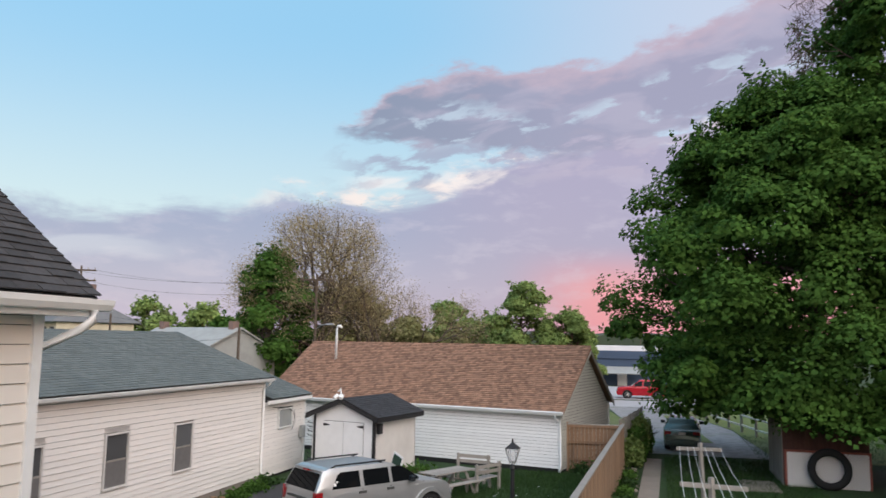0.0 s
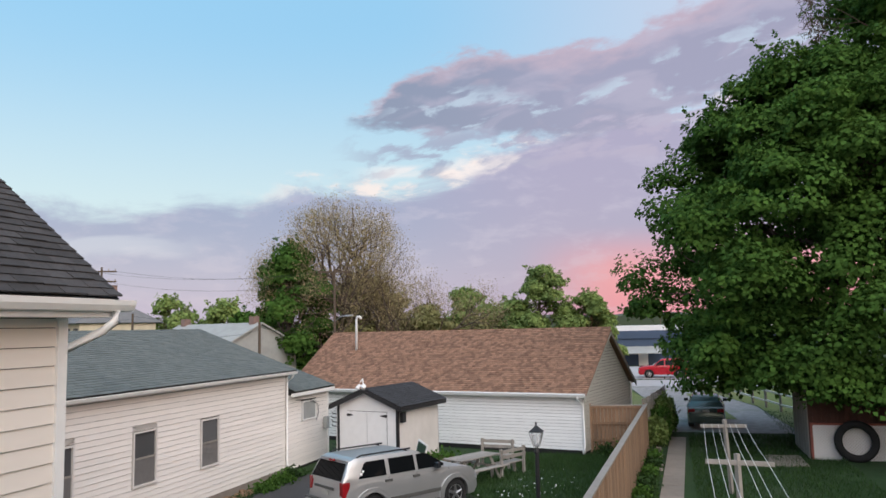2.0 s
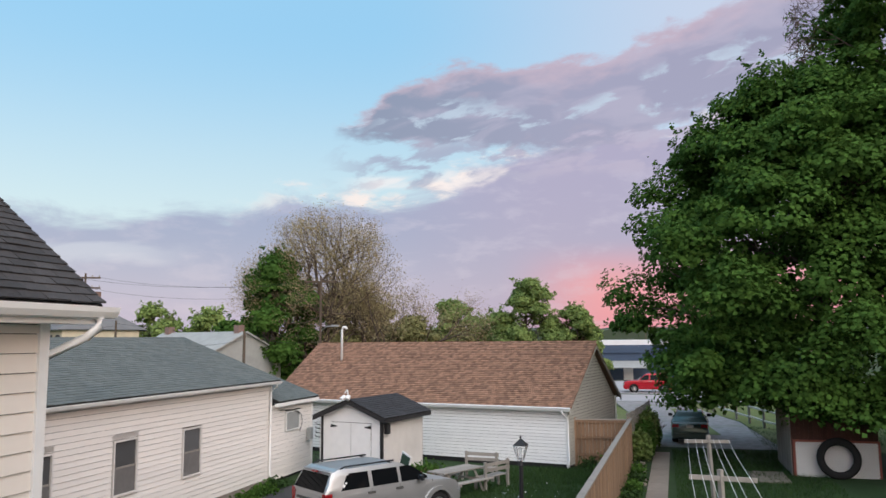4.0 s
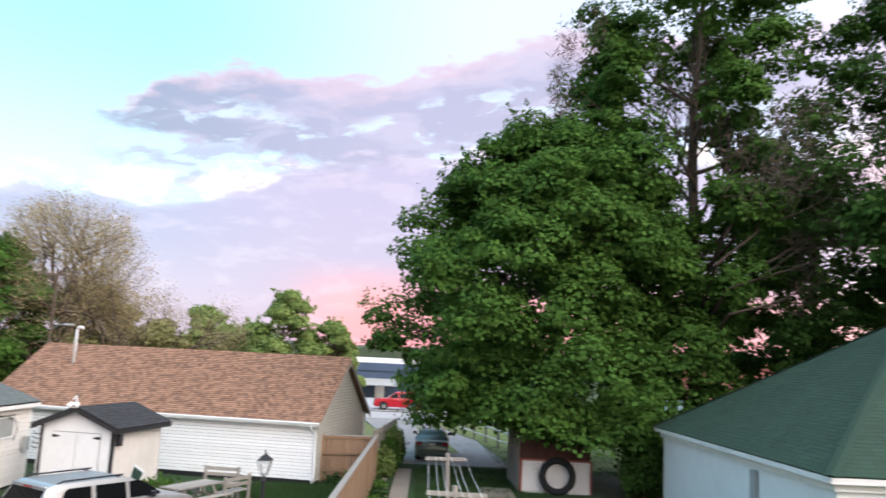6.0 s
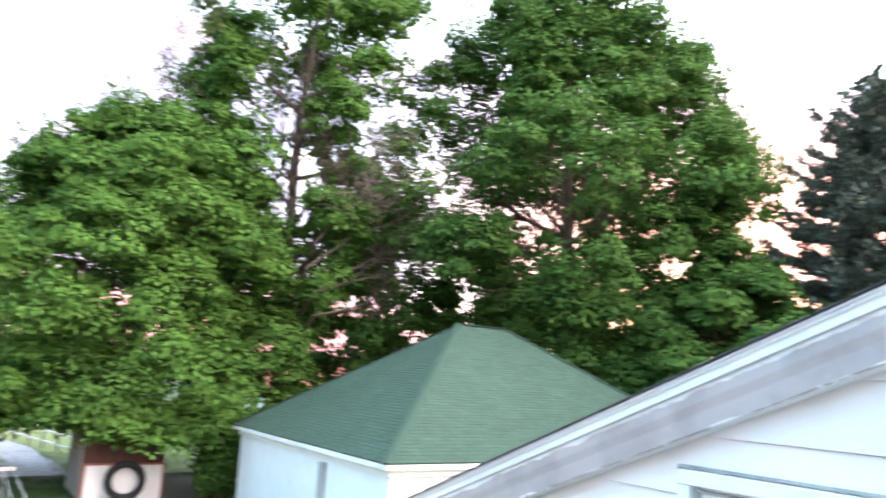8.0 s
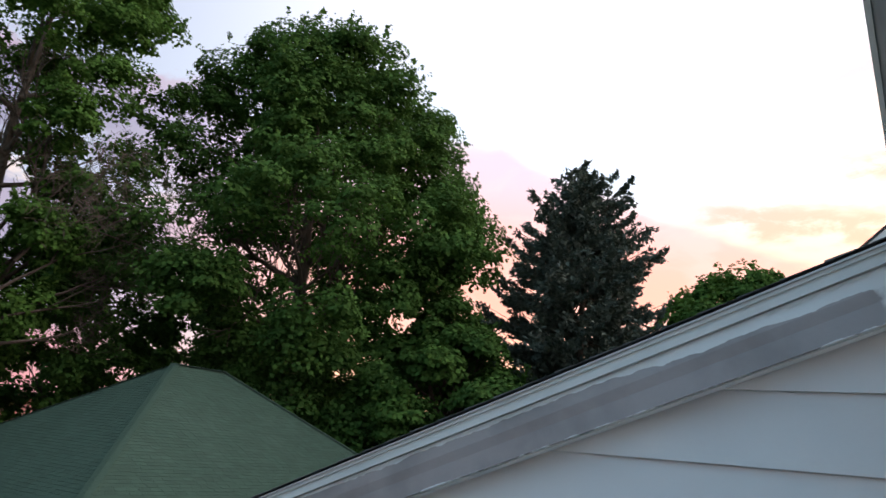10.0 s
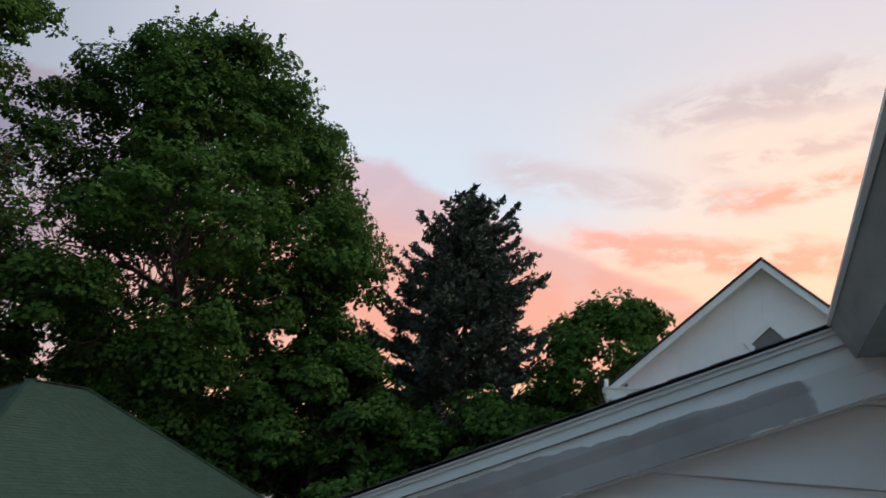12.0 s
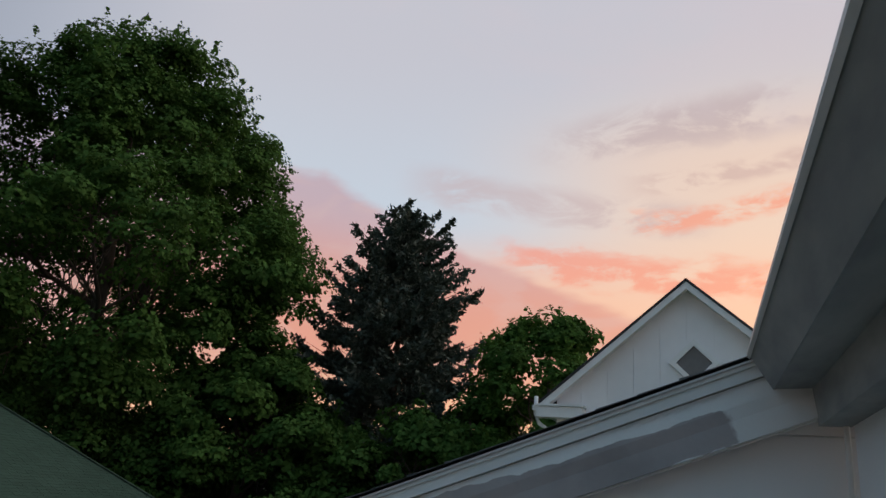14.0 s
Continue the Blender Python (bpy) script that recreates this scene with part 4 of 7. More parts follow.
# ---------------------------------------------------------------- gable wing and eave right beside the eye
def build_right_wing():
    w = thing("gable_wing", pose(0, 0, 0), "white-sided gable wing with a metal-clad rake", "house")
    x = 2.6
    slope = 0.3885
    def rake_z(y):
        return 5.822 - (y + 0.02) * slope
    y_end = 4.6
    # wall plane behind the boards
    part("wall", Geo().prism([(-0.6, 0), (y_end - 0.4, 0), (y_end - 0.4, rake_z(y_end - 0.4) - 0.2), (-0.6, rake_z(-0.6) - 0.2)], "x", x + 0.03, 6.5), M["white_siding"], w)
    lap_boards(w, "y", x + 0.03, -1, -0.3, y_end, 2.155, 5.75, 0.245, M["blue_white_siding"], holes=[(1.03, 2.02, 3.22, 4.70)], gap=0.005,
               taper=lambda q: (-0.2, min(y_end - 0.4, (5.66 - q) / slope)))
    lap_boards(w, "y", x + 0.03, -1, -0.3, y_end - 0.4, 0.195, 2.155, 0.245, M["blue_white_siding"])
    # rake: fascia in two steps with a metal drip edge, deck and shingles above
    def strip(name, top, bottom, d0, d1, mat, label="", ya=0.12, lean=0.0):
        v = []
        for d in (d0, d1):
            for y, o in ((ya, top), (y_end, top), (y_end, bottom), (ya, bottom)):
                v.append((x - d - (lean if d == d1 and o == bottom else 0.0), y, rake_z(y) - o))
        part(name, Geo().add(v, [(0, 1, 2, 3), (7, 6, 5, 4), (0, 4, 5, 1), (1, 5, 6, 2), (2, 6, 7, 3), (3, 7, 4, 0)]), mat, w, label)
    strip("drip_edge", -0.014, 0.000, 0.085, 0.104, M["white_trim"], "thin white metal drip edge", ya=-0.1)
    strip("rake_board", 0.0005, 0.037, 0.06, 0.096, M["white_trim"], "white painted rake board", ya=-0.1)
    strip("joint", 0.0375, 0.0400, 0.06, 0.072, M["black_paint"], ya=-0.1)
    strip("rake_fascia", 0.0400, 0.101, 0.06, 0.080, M["peeling_paint"], "metal rake cover with peeling white paint", ya=-0.1, lean=0.004)
    strip("rake_fascia", 0.1010, 0.142, 0.06, 0.084, M["peeling_paint"], ya=-0.1, lean=-0.004)
    strip("rake_fascia", 0.1420, 0.214, 0.06, 0.080, M["peeling_paint"], ya=-0.1, lean=0.002)
    strip("frieze", 0.03, 0.218, 0.0, 0.057, M["white_trim"], "white painted frieze board", ya=-0.2)
    # curled paint left on the metal: ragged tongues below the board and along the lower edge
    rng = random.Random(41)
    for top, reach, d, spare in ((0.0430, 0.014, 0.0825, 0.60),):
        y = 0.2
        while y < 3.9:
            ln = rng.choice((0.05, 0.09, 0.16, 0.34)) * rng.uniform(0.7, 1.4)
            k = 5 + int(ln * 45)
            low = [reach * rng.uniform(0.25, 1.0) * min(1.0, 0.4 + j, 0.4 + k - j) for j in range(k + 1)]
            pts = [(y + ln * j / k, 0.0) for j in range(k + 1)] + [(y + ln * j / k, low[j]) for j in range(k, -1, -1)]
            v = [(x - d - e, yy, rake_z(yy) - top - o) for e in (0.0, 0.0015) for yy, o in pts]
            m = len(pts)
            part("paint_flake", Geo().add(v, [tuple(range(m)), tuple(range(2 * m - 1, m - 1, -1))] + [(q, m + q, m + (q + 1) % m, (q + 1) % m) for q in range(m)]), M["white_trim"], w)
            y += ln + rng.uniform(0.01, spare * 2)
    strip("roof_edge", -0.022, -0.0145, 0.0, 0.112, M["aluminium"], ya=-0.6)
    strip("roof", -0.02, 0.06, -4.0, 0.0, M["grey_shingle"], ya=-0.6)
    s = Vector((0, -1, slope)).normalized()
    shingle_roof(w, (x - 0.11, y_end + 0.02, rake_z(y_end) + 0.024), (1, 0, 0), s, 1.6, (y_end + 0.2) / 0.9314, 0.3, 0.14, M["grey_shingle"], thick=0.006, single=True)
    wy0, wy1, wz0, wz1 = 1.02, 2.03, 3.21, 4.71
    win = part("window", Geo().box((x + 0.012, wy0 + 0.02, wz0 + 0.02), (x + 0.028, wy1 - 0.02, wz1 - 0.02)), M["white_paint"], w, "white-trimmed side window")
    for i, d in ((0.0, 0.03), (0.12, 0.012)):
        for y0, y1, z0, z1 in ((wy0 + i, wy0 + i + 0.06, wz0 + i + 0.061, wz1 - i - 0.061), (wy1 - i - 0.06, wy1 - i, wz0 + i + 0.061, wz1 - i - 0.061), (wy0 + i - 0.004, wy1 - i + 0.004, wz1 - i - 0.06, wz1 - i), (wy0 + i - 0.004, wy1 - i + 0.004, wz0 + i, wz0 + i + 0.06)):
            part("frame", Geo().box((x - d, y0, z0), (x + 0.03, y1, z1)), M["white_trim"], win, bevel=0.005)
    # thin grey strips added to draw the dark lines round the frames
    for i, d in ((-0.016, 0.004), (0.075, 0.002)):
        for y0, y1, z0, z1 in ((wy0 + i, wy0 + i + 0.011, wz0 + i + 0.012, wz1 - i - 0.012), (wy1 - i - 0.011, wy1 - i, wz0 + i + 0.012, wz1 - i - 0.012), (wy0 + i, wy1 - i, wz1 - i - 0.011, wz1 - i), (wy0 + i, wy1 - i, wz0 + i, wz0 + i + 0.011)):
            part("caulk_joint", Geo().box((x - d, y0, z0), (x + 0.03, y1, z1)), M["grey_soffit"], win)
    part("pane", Geo().box((x + 0.002, wy0 + 0.18, wz0 + 0.18), (x + 0.010, wy1 - 0.18, wz1 - 0.20)), M["window_glass"], win)

    # main eave overhead: a little out of square with the wing
    m = thing("main_house", pose(2.6, 0.12, 0, 0, 0, 3.4), "white house front with a weathered grey painted eave", "house")
    part("wall", Geo().prism([(-8.4, 0), (-0.277, 0), (-0.277, 5.75), (-4.2, 8.7), (-8.4, 5.75)], "x", -8.75, -0.12), M["white_siding"], m)
    part("eave_fascia", Geo().prism([(0.0, 5.815), (-0.068, 5.705), (-0.10, 5.72), (-0.10, 5.83), (-0.02, 5.83)], "x", -8.8, -0.10), M["grey_soffit"], m, "grey weathered eave fascia with flaking paint")
    part("eave_drip", Geo().prism([(0.004, 5.806), (-0.006, 5.800), (-0.006, 5.818), (0.004, 5.818)], "x", -8.8, -0.09), M["white_trim"], m)
    part("eave_soffit", Geo().prism([(-0.072, 5.708), (-0.180, 5.714), (-0.180, 5.735), (-0.072, 5.73)], "x", -8.8, -0.10), M["grey_soffit"], m, "grey soffit board")
    part("frieze", Geo().prism([(-0.177, 5.712), (-0.190, 5.605), (-0.278, 5.607), (-0.278, 5.735), (-0.177, 5.735)], "x", -8.8, -0.07), M["grey_soffit"], m, "grey frieze board under the soffit")
    part("corner_trim", Geo().tube([(-0.085, -0.262, 2), (-0.085, -0.262, 5.61)], 0.009, 6), M["white_trim"], m)
    part("roof", slab([(-8.8, -0.02, 5.86), (-0.08, -0.02, 5.86), (-0.08, -4.2, 9.0), (-8.8, -4.2, 9.0)], 0.02), M["dark_shingle"], m)
    part("roof", slab([(-8.8, -8.7, 5.76), (-0.08, -8.7, 5.76), (-0.08, -4.2, 9.0), (-8.8, -4.2, 9.0)], 0.02), M["dark_shingle"], m)


build_right_wing()


# ---------------------------------------------------------------- tall gable house across
def build_gable_house():
    h = thing("gable_house", pose(18.0, 1.35, 0), "tall white house gable with a diamond window", "house")
    half, ze, zr = 3.42, 7.55, 10.55
    k = (zr - ze) / half
    part("wall", Geo().prism([(-half + 0.35, 0), (half - 0.35, 0), (half - 0.35, ze + 0.25), (0, zr - 0.12), (-half + 0.35, ze + 0.25)], "x", 0.05, 9.0), M["blue_white_siding"], h)
    y = -half + 0.4
    while y < half - 0.4:
        top = zr - 0.15 - abs(y + 0.3) * k
        part("panel", Geo().box((0.03, y + 0.006, 2.0), (0.05, min(y + 0.61, half - 0.36), min(top, zr - 0.15 - abs(y + 0.6) * k, zr - 0.15 - abs(y) * k) + 0.2)), M["blue_white_siding"], h)
        y += 0.61
    for s in (-1, 1):
        part("roof", slab([(-0.35, s * (half + 0.02), ze + 0.08), (9.2, s * (half + 0.02), ze + 0.08), (9.2, 0, zr + 0.06), (-0.35, 0, zr + 0.06)], 0.06), M["dark_shingle"], h)
        part("rake_board", Geo().add([(x, y, z) for x in (-0.33, -0.28) for y, z in ((s * half, ze + 0.03), (0, zr + 0.0), (0, zr - 0.2), (s * half, ze - 0.17))], [(0, 1, 2, 3), (7, 6, 5, 4), (0, 4, 5, 1), (1, 5, 6, 2), (2, 6, 7, 3), (3, 7, 4, 0)]), M["white_trim"], h)
        part("rake_soffit", Geo().add([(x, y, z) for x in (-0.28, 0.05) for y, z in ((s * half, ze - 0.1), (0, zr - 0.12), (0, zr - 0.15), (s * half, ze - 0.13))], [(0, 1, 2, 3), (7, 6, 5, 4), (0, 4, 5, 1), (1, 5, 6, 2), (2, 6, 7, 3), (3, 7, 4, 0)]), M["white_trim"], h)
    part("eave_return", Geo().box((-0.36, half - 1.05, ze - 0.28), (0.05, half + 0.05, ze - 0.02)), M["white_trim"], h, bevel=0.01)
    part("eave_return", Geo().box((-0.40, half - 1.08, ze - 0.02), (0.05, half + 0.1, ze + 0.03)), M["white_trim"], h)
    part("band", Geo().box((0.0, -half + 0.4, ze - 0.3), (0.03, half - 1.0, ze - 0.18)), M["white_trim"], h)
    part("gutter", Geo().box((-0.3, half + 0.02, ze - 0.12), (9, half + 0.16, ze)), M["white_trim"], h)
    part("downspout", Geo().tube([(-0.2, half + 0.1, ze + 0.22), (-0.2, half + 0.1, ze - 0.2), (-0.15, half + 0.02, ze - 0.42), (-0.05, half - 0.34, ze - 0.62), (-0.05, half - 0.36, 0.3)], 0.05, 8), M["white_trim"], h, smooth=True)
    cz, cy = 8.66, -0.12
    d = part("window", Geo().prism([(cy, cz - 0.40), (cy + 0.40, cz), (cy, cz + 0.40), (cy - 0.40, cz)], "x", 0.0, 0.02), M["screen"], h, "dark diamond window with white trim")
    for i in range(4):
        a0, a1 = i * math.tau / 4, (i + 1) * math.tau / 4
        o, n = 0.56, 0.40
        quad = [(cy + r * math.cos(a), cz + r * math.sin(a)) for r, a in ((o, a0), (o, a1), (n, a1), (n, a0))]
        part("frame", Geo().prism(quad, "x", -0.05, 0.03), M["white_trim"], d)


build_gable_house()

# ---------------------------------------------------------------- trees
def leaf_mesh(name, centres, normals, size, mat, rng, fold=0.25, long=1.0):
    """Many small folded leaves, four corners each."""
    n = len(centres)
    nrm = normals / np.maximum(np.linalg.norm(normals, axis=1, keepdims=True), 1e-6)
    spin = rng.normal(size=(n, 3))
    a = np.cross(nrm, spin)
    a /= np.maximum(np.linalg.norm(a, axis=1, keepdims=True), 1e-6)
    b = np.cross(nrm, a)
    s = (size * (0.6 + 0.8 * rng.random(n)))[:, None]
    bend = nrm * s * fold
    corners = np.stack([centres - a * s * long * 0.5 - bend * 0.3, centres - b * s * 0.5 + bend * 0.4, centres + a * s * long * 0.6 - bend, centres + b * s * 0.5 + bend * 0.4], axis=1).reshape(-1, 3)
    me = bpy.data.meshes.new(name)
    me.vertices.add(4 * n)
    me.vertices.foreach_set("co", corners.astype(np.float32).ravel())
    me.loops.add(4 * n)
    me.loops.foreach_set("vertex_index", np.arange(4 * n, dtype=np.int32))
    me.polygons.add(n)
    me.polygons.foreach_set("loop_start", np.arange(0, 4 * n, 4, dtype=np.int32))
    me.update(calc_edges=True)
    me.materials.append(mat)
    return me


def clump_leaves(rng, centres, radii, per, flat=0.70):
    """Leaves over drooping, umbrella-shaped sprays: thick on top, few below."""
    k = len(centres)
    d = rng.normal(size=(k, per, 3))
    d[..., 2] = np.abs(d[..., 2]) * 0.85 - 0.42 * rng.random((k, per)) ** 1.6
    d /= np.linalg.norm(d, axis=2, keepdims=True)
    r = (0.50 + 0.50 * rng.random((k, per)) ** 0.4)[..., None] * radii[:, None, None]
    p = centres[:, None, :] + d * r * np.array([1, 1, flat])
    p[..., 2] -= 0.22 * (d[..., 0] ** 2 + d[..., 1] ** 2) * radii[:, None]
    n = d * 0.75 + np.array([0, 0, 0.55]) + rng.normal(size=d.shape) * 0.36
    return p.reshape(-1, 3), n.reshape(-1, 3)


def branch(geo, rng, start, way, length, radius, depth, tips, bend=0.25, lift=0.1, ratio=0.68, forks=(2, 3), sides=5):
    """A limb that forks; its tips are handed back."""
    pts, p, d = [Vector(start)], Vector(start), Vector(way).normalized()
    n = 4
    for _ in range(n):
        d = (d + Vector(rng.normal(size=3)) * bend * 0.5 + Vector((0, 0, lift))).normalized()
        p = p + d * length / n
        pts.append(p.copy())
    geo.tube(pts, [radius * (1 - 0.45 * i / n) for i in range(n + 1)], sides if radius > 0.03 else 3, cap=False)
    if depth == 0:
        tips.append(p)
        return
    for _ in range(rng.integers(forks[0], forks[1] + 1)):
        at = pts[rng.integers(2, n + 1)]
        side = Vector(rng.normal(size=3))
        side = (side - d * side.dot(d)).normalized()
        branch(geo, rng, at, d * 0.75 + side * 0.75, length * ratio, radius * 0.55, depth - 1, tips, bend, lift, ratio, forks, sides)
    branch(geo, rng, pts[-1], d, length * ratio, radius * 0.55, depth - 1, tips, bend, lift, ratio, forks, sides)


def broad_tree(name, x, y, height, bottom, radius, label, mat, seed, clumps=170, per=330, leaf=0.24, clump=1.35, trunk=0.35, lobes=0.16, profile=((0, 0.75), (0.2, 1), (0.5, 0.95), (0.8, 0.65), (1, 0.12)), depth=3, hollow=0.45, lobe=0.30, hang=()):
    """A broad-leaved tree: trunk and limbs, and a crown of leafy clumps with gaps and an uneven outline."""
    rng = np.random.default_rng(seed)
    t = thing(name, pose(x, y, 0), label, "tree")
    wood, tips = Geo(), []
    mid = (height + bottom) / 2
    half = (height - bottom) / 2
    stem = [Vector((0, 0, -0.1)), Vector((0.05, 0, bottom * 0.6)), Vector((rng.normal() * 0.2, rng.normal() * 0.2, mid)), Vector((rng.normal() * 0.5, rng.normal() * 0.5, height * 0.88))]
    wood.tube(stem, [trunk * 1.3, trunk, trunk * 0.6, 0.05], 9, cap=False)
    for i in range(13):
        a, s = i * 2.4 + rng.random(), 0.25 + 0.65 * i / 13
        at = Vector((0, 0, bottom + (height - bottom) * s * 0.75))
        branch(wood, rng, at, (math.cos(a), math.sin(a), 0.55), radius * 0.44 * (1.05 - 0.5 * s), trunk * 0.38, depth - 1, tips)
    part("trunk", wood, M["bark"], t, smooth=True)
    # big lobes on a shell of the given outline, clumps over each lobe, leaves round each clump
    def shell(count, inner):
        u = (np.arange(count) + rng.random(count)) / count
        ang = np.arange(count) * 2.39996 + rng.random(count) * 0.7 + seed
        edge = np.interp(u, [q[0] for q in profile], [q[1] for q in profile]) * radius
        return u, ang, np.maximum(edge - inner, 0.05 * radius)

    lobe_n = max(9, int(clumps / 14))
    lobe_r = lobe * radius
    u, ang, reach = shell(lobe_n, lobe_r * 0.75)
    reach = reach * (1 - lobes + 2 * lobes * rng.random(lobe_n)) * (1 - hollow * (rng.random(lobe_n) < 0.12))
    heart = np.stack([np.cos(ang) * reach, np.sin(ang) * reach, bottom + lobe_r * 0.55 + u * (height - bottom - lobe_r * 1.25)], axis=1)
    core = rng.random(lobe_n) < 0.22
    heart[core, :2] *= 0.45
    own = rng.integers(0, lobe_n, clumps)
    d = rng.normal(size=(clumps, 3)) + np.stack([np.cos(ang[own]), np.sin(ang[own]), (u[own] - 0.25) * 1.2], axis=1) * 0.75
    d[:, 2] += 0.15
    d /= np.linalg.norm(d, axis=1, keepdims=True)
    size = lobe_r * (0.75 + 0.45 * rng.random(lobe_n))
    c = heart[own] + d * (size[own] * (0.55 + 0.5 * rng.random(clumps)))[:, None] * np.array([1, 1, 0.72])
    for hx, hy, hz, hr in hang:                               # low sprays that hang out of the crown
        k = 26
        c = np.concatenate([c, np.array([hx, hy, hz]) + rng.normal(size=(k, 3)) * np.array([hr, hr * 0.7, hr * 0.5])])
        d = np.concatenate([d, np.tile([0.0, -0.5, 0.5], (k, 1))])
    r = clump * (0.55 + 0.7 * rng.random(len(c)))
    p, n = clump_leaves(rng, c, r, per)
    # sprigs that break the outline
    k = len(c) // 2
    pick = rng.integers(0, len(c), k)
    lead = d[pick] + rng.normal(size=(k, 3)) * 0.35 + np.array([0, 0, 0.25])
    lead /= np.linalg.norm(lead, axis=1, keepdims=True)
    along = rng.random((k, 11, 1))
    tuft = c[pick][:, None, :] + lead[:, None, :] * (r[pick][:, None, None] * 0.75 + along * clump * 0.5) + rng.normal(size=(k, 11, 3)) * leaf * 0.45
    p = np.concatenate([p, tuft.reshape(-1, 3)])
    n = np.concatenate([n, (rng.normal(size=(k * 11, 3)) * 0.8 + np.array([0, 0, 0.5]))])
    out = np.concatenate([d.repeat(per, axis=0), lead.repeat(11, axis=0)])
    keep = p[:, 2] > bottom * (0.62 if hang else 0.85)
    me = leaf_mesh("crown", p[keep], n[keep] + out[keep] * 0.5, leaf, mat, rng)
    tagged(part("crown", me, None, t), kind="stuff")
    return t


def bare_tree(name, x, y, height, label, seed, leaf_mat, leaves=5, leaf=0.16, spread=0.6, trunk=0.4, depth=5, wood_mat="dead_wood", puff=0.32):
    """An open tree in bud: fine branching, few small leaves at the tips."""
    rng = np.random.default_rng(seed)
    t = thing(name, pose(x, y, 0), label, "tree")
    wood, tips = Geo(), []
    base = height * 0.22
    wood.tube([(0, 0, -0.1), (0.1, 0, base * 0.6), (0, 0.1, base)], [trunk * 1.25, trunk, trunk * 0.85], 8, cap=False)
    for i in range(5):
        a = i * math.tau / 5 + rng.random() * 0.6
        branch(wood, rng, (0, 0, base * (0.8 + 0.2 * rng.random())), (math.cos(a) * spread, math.sin(a) * spread, 1.0), height * 0.26, trunk * 0.55, depth - 1, tips, bend=0.3, lift=0.05, ratio=0.74, forks=(1, 2), sides=4)
    part("trunk", wood, M[wood_mat], t)
    if tips and leaves:
        c = np.array([tuple(p) for p in tips]).repeat(leaves, axis=0)
        c = c + rng.normal(size=c.shape) * puff
        me = leaf_mesh("crown", c, rng.normal(size=c.shape) + np.array([0, 0, 0.6]), leaf, leaf_mat, rng)
        tagged(part("crown", me, None, t), kind="stuff")
    return t


def spruce(name, x, y, height, radius, label, seed, bottom=2.2):
    """A spruce: whorls of boughs that sag and turn up at the tip, hung with curtains of needles."""
    rng = np.random.default_rng(seed)
    t = thing(name, pose(x, y, 0), label, "tree")
    wood = Geo().tube([(0, 0, -0.1), (0.05, 0, height * 0.5), (0, 0, height - 0.15)], [0.34, 0.19, 0.015], 8, cap=False)
    cs, ns = [], []

    def needles(path, out, hang, wide, m):
        side = np.array([-out[1], out[0], 0.0])
        for i in range(len(path)):
            f = i / max(len(path) - 1, 1)
            off = side * rng.normal(size=(m, 1)) * wide * (1.15 - 0.75 * f) + out * rng.normal(size=(m, 1)) * 0.09
            off[:, 2] += rng.normal(size=m) * 0.05 - np.abs(rng.normal(size=m)) * hang * (1 - 0.75 * f)
            cs.append(path[i] + off)
            ns.append(np.cross(off + out * 0.15 + np.array([0, 0, 0.1]), rng.normal(size=(m, 3))))

    z = bottom
    while z < height - 0.25:
        s = (height - z) / (height - bottom)
        reach = radius * float(np.interp(s, (0, 0.03, 0.08, 0.14, 0.22, 0.35, 0.5, 0.8, 1), (0.04, 0.16, 0.36, 0.58, 0.74, 0.92, 1.0, 1.02, 0.9)))
        turn = rng.random() * math.tau
        count = 7 if s > 0.15 else 6
        for k in range(count):
            a = turn + (k + rng.uniform(-0.25, 0.25)) * math.tau / count
            ln = reach * (0.50 + 0.62 * rng.random())
            out = np.array([math.cos(a), math.sin(a), 0.0])
            n = max(5, int(ln / 0.17))
            q = np.linspace(0.08, 1.0, n)
            rise = 0.55 * (1 - min(s * 4.5, 1.0))                    # boughs near the top point upwards
            drop = ln * (rise * q - (0.30 - 0.2 * rise) * np.sin(q * 1.9) + 0.30 * q ** 3)
            path = out * (q * ln)[:, None]
            path[:, 2] = z + drop
            wood.tube([(0, 0, z), tuple(path[n // 2]), tuple(path[-1])], [0.045 * s + 0.014, 0.024, 0.007], 4, cap=False)
            start = int(n * (0.28 if s > 0.35 else 0.0))
            needles(path[start:], out, 0.11 + 0.20 * min(s * 2, 1), 0.06 + 0.16 * ln / radius, 11)
            for _ in range(int(3 * ln / 1.2)):                        # side twigs with turned-up ends
                j = int(rng.integers(start, n))
                b = a + rng.choice((-1, 1)) * rng.uniform(0.5, 1.0)
                way = np.array([math.cos(b), math.sin(b), 0.0])
                tl = 0.34 * ln * (1.15 - q[j]) * rng.uniform(0.6, 1.2) + 0.16
                u = np.linspace(0.0, 1.0, max(3, int(tl / 0.13)))
                tw = path[j] + way * (u * tl)[:, None]
                tw[:, 2] += tl * (0.25 * u ** 2 - 0.12 * np.sin(u * 2.2))
                needles(tw, way, 0.10, 0.055, 8)
        z += 0.56 - 0.26 * (1 - s)
    part("trunk", wood, M["bark"], t, smooth=True)
    me = leaf_mesh("crown", np.concatenate(cs), np.concatenate(ns), 0.115, M["needle"], rng, long=2.3, fold=0.1)
    tagged(part("crown", me, None, t), kind="stuff")
    return t


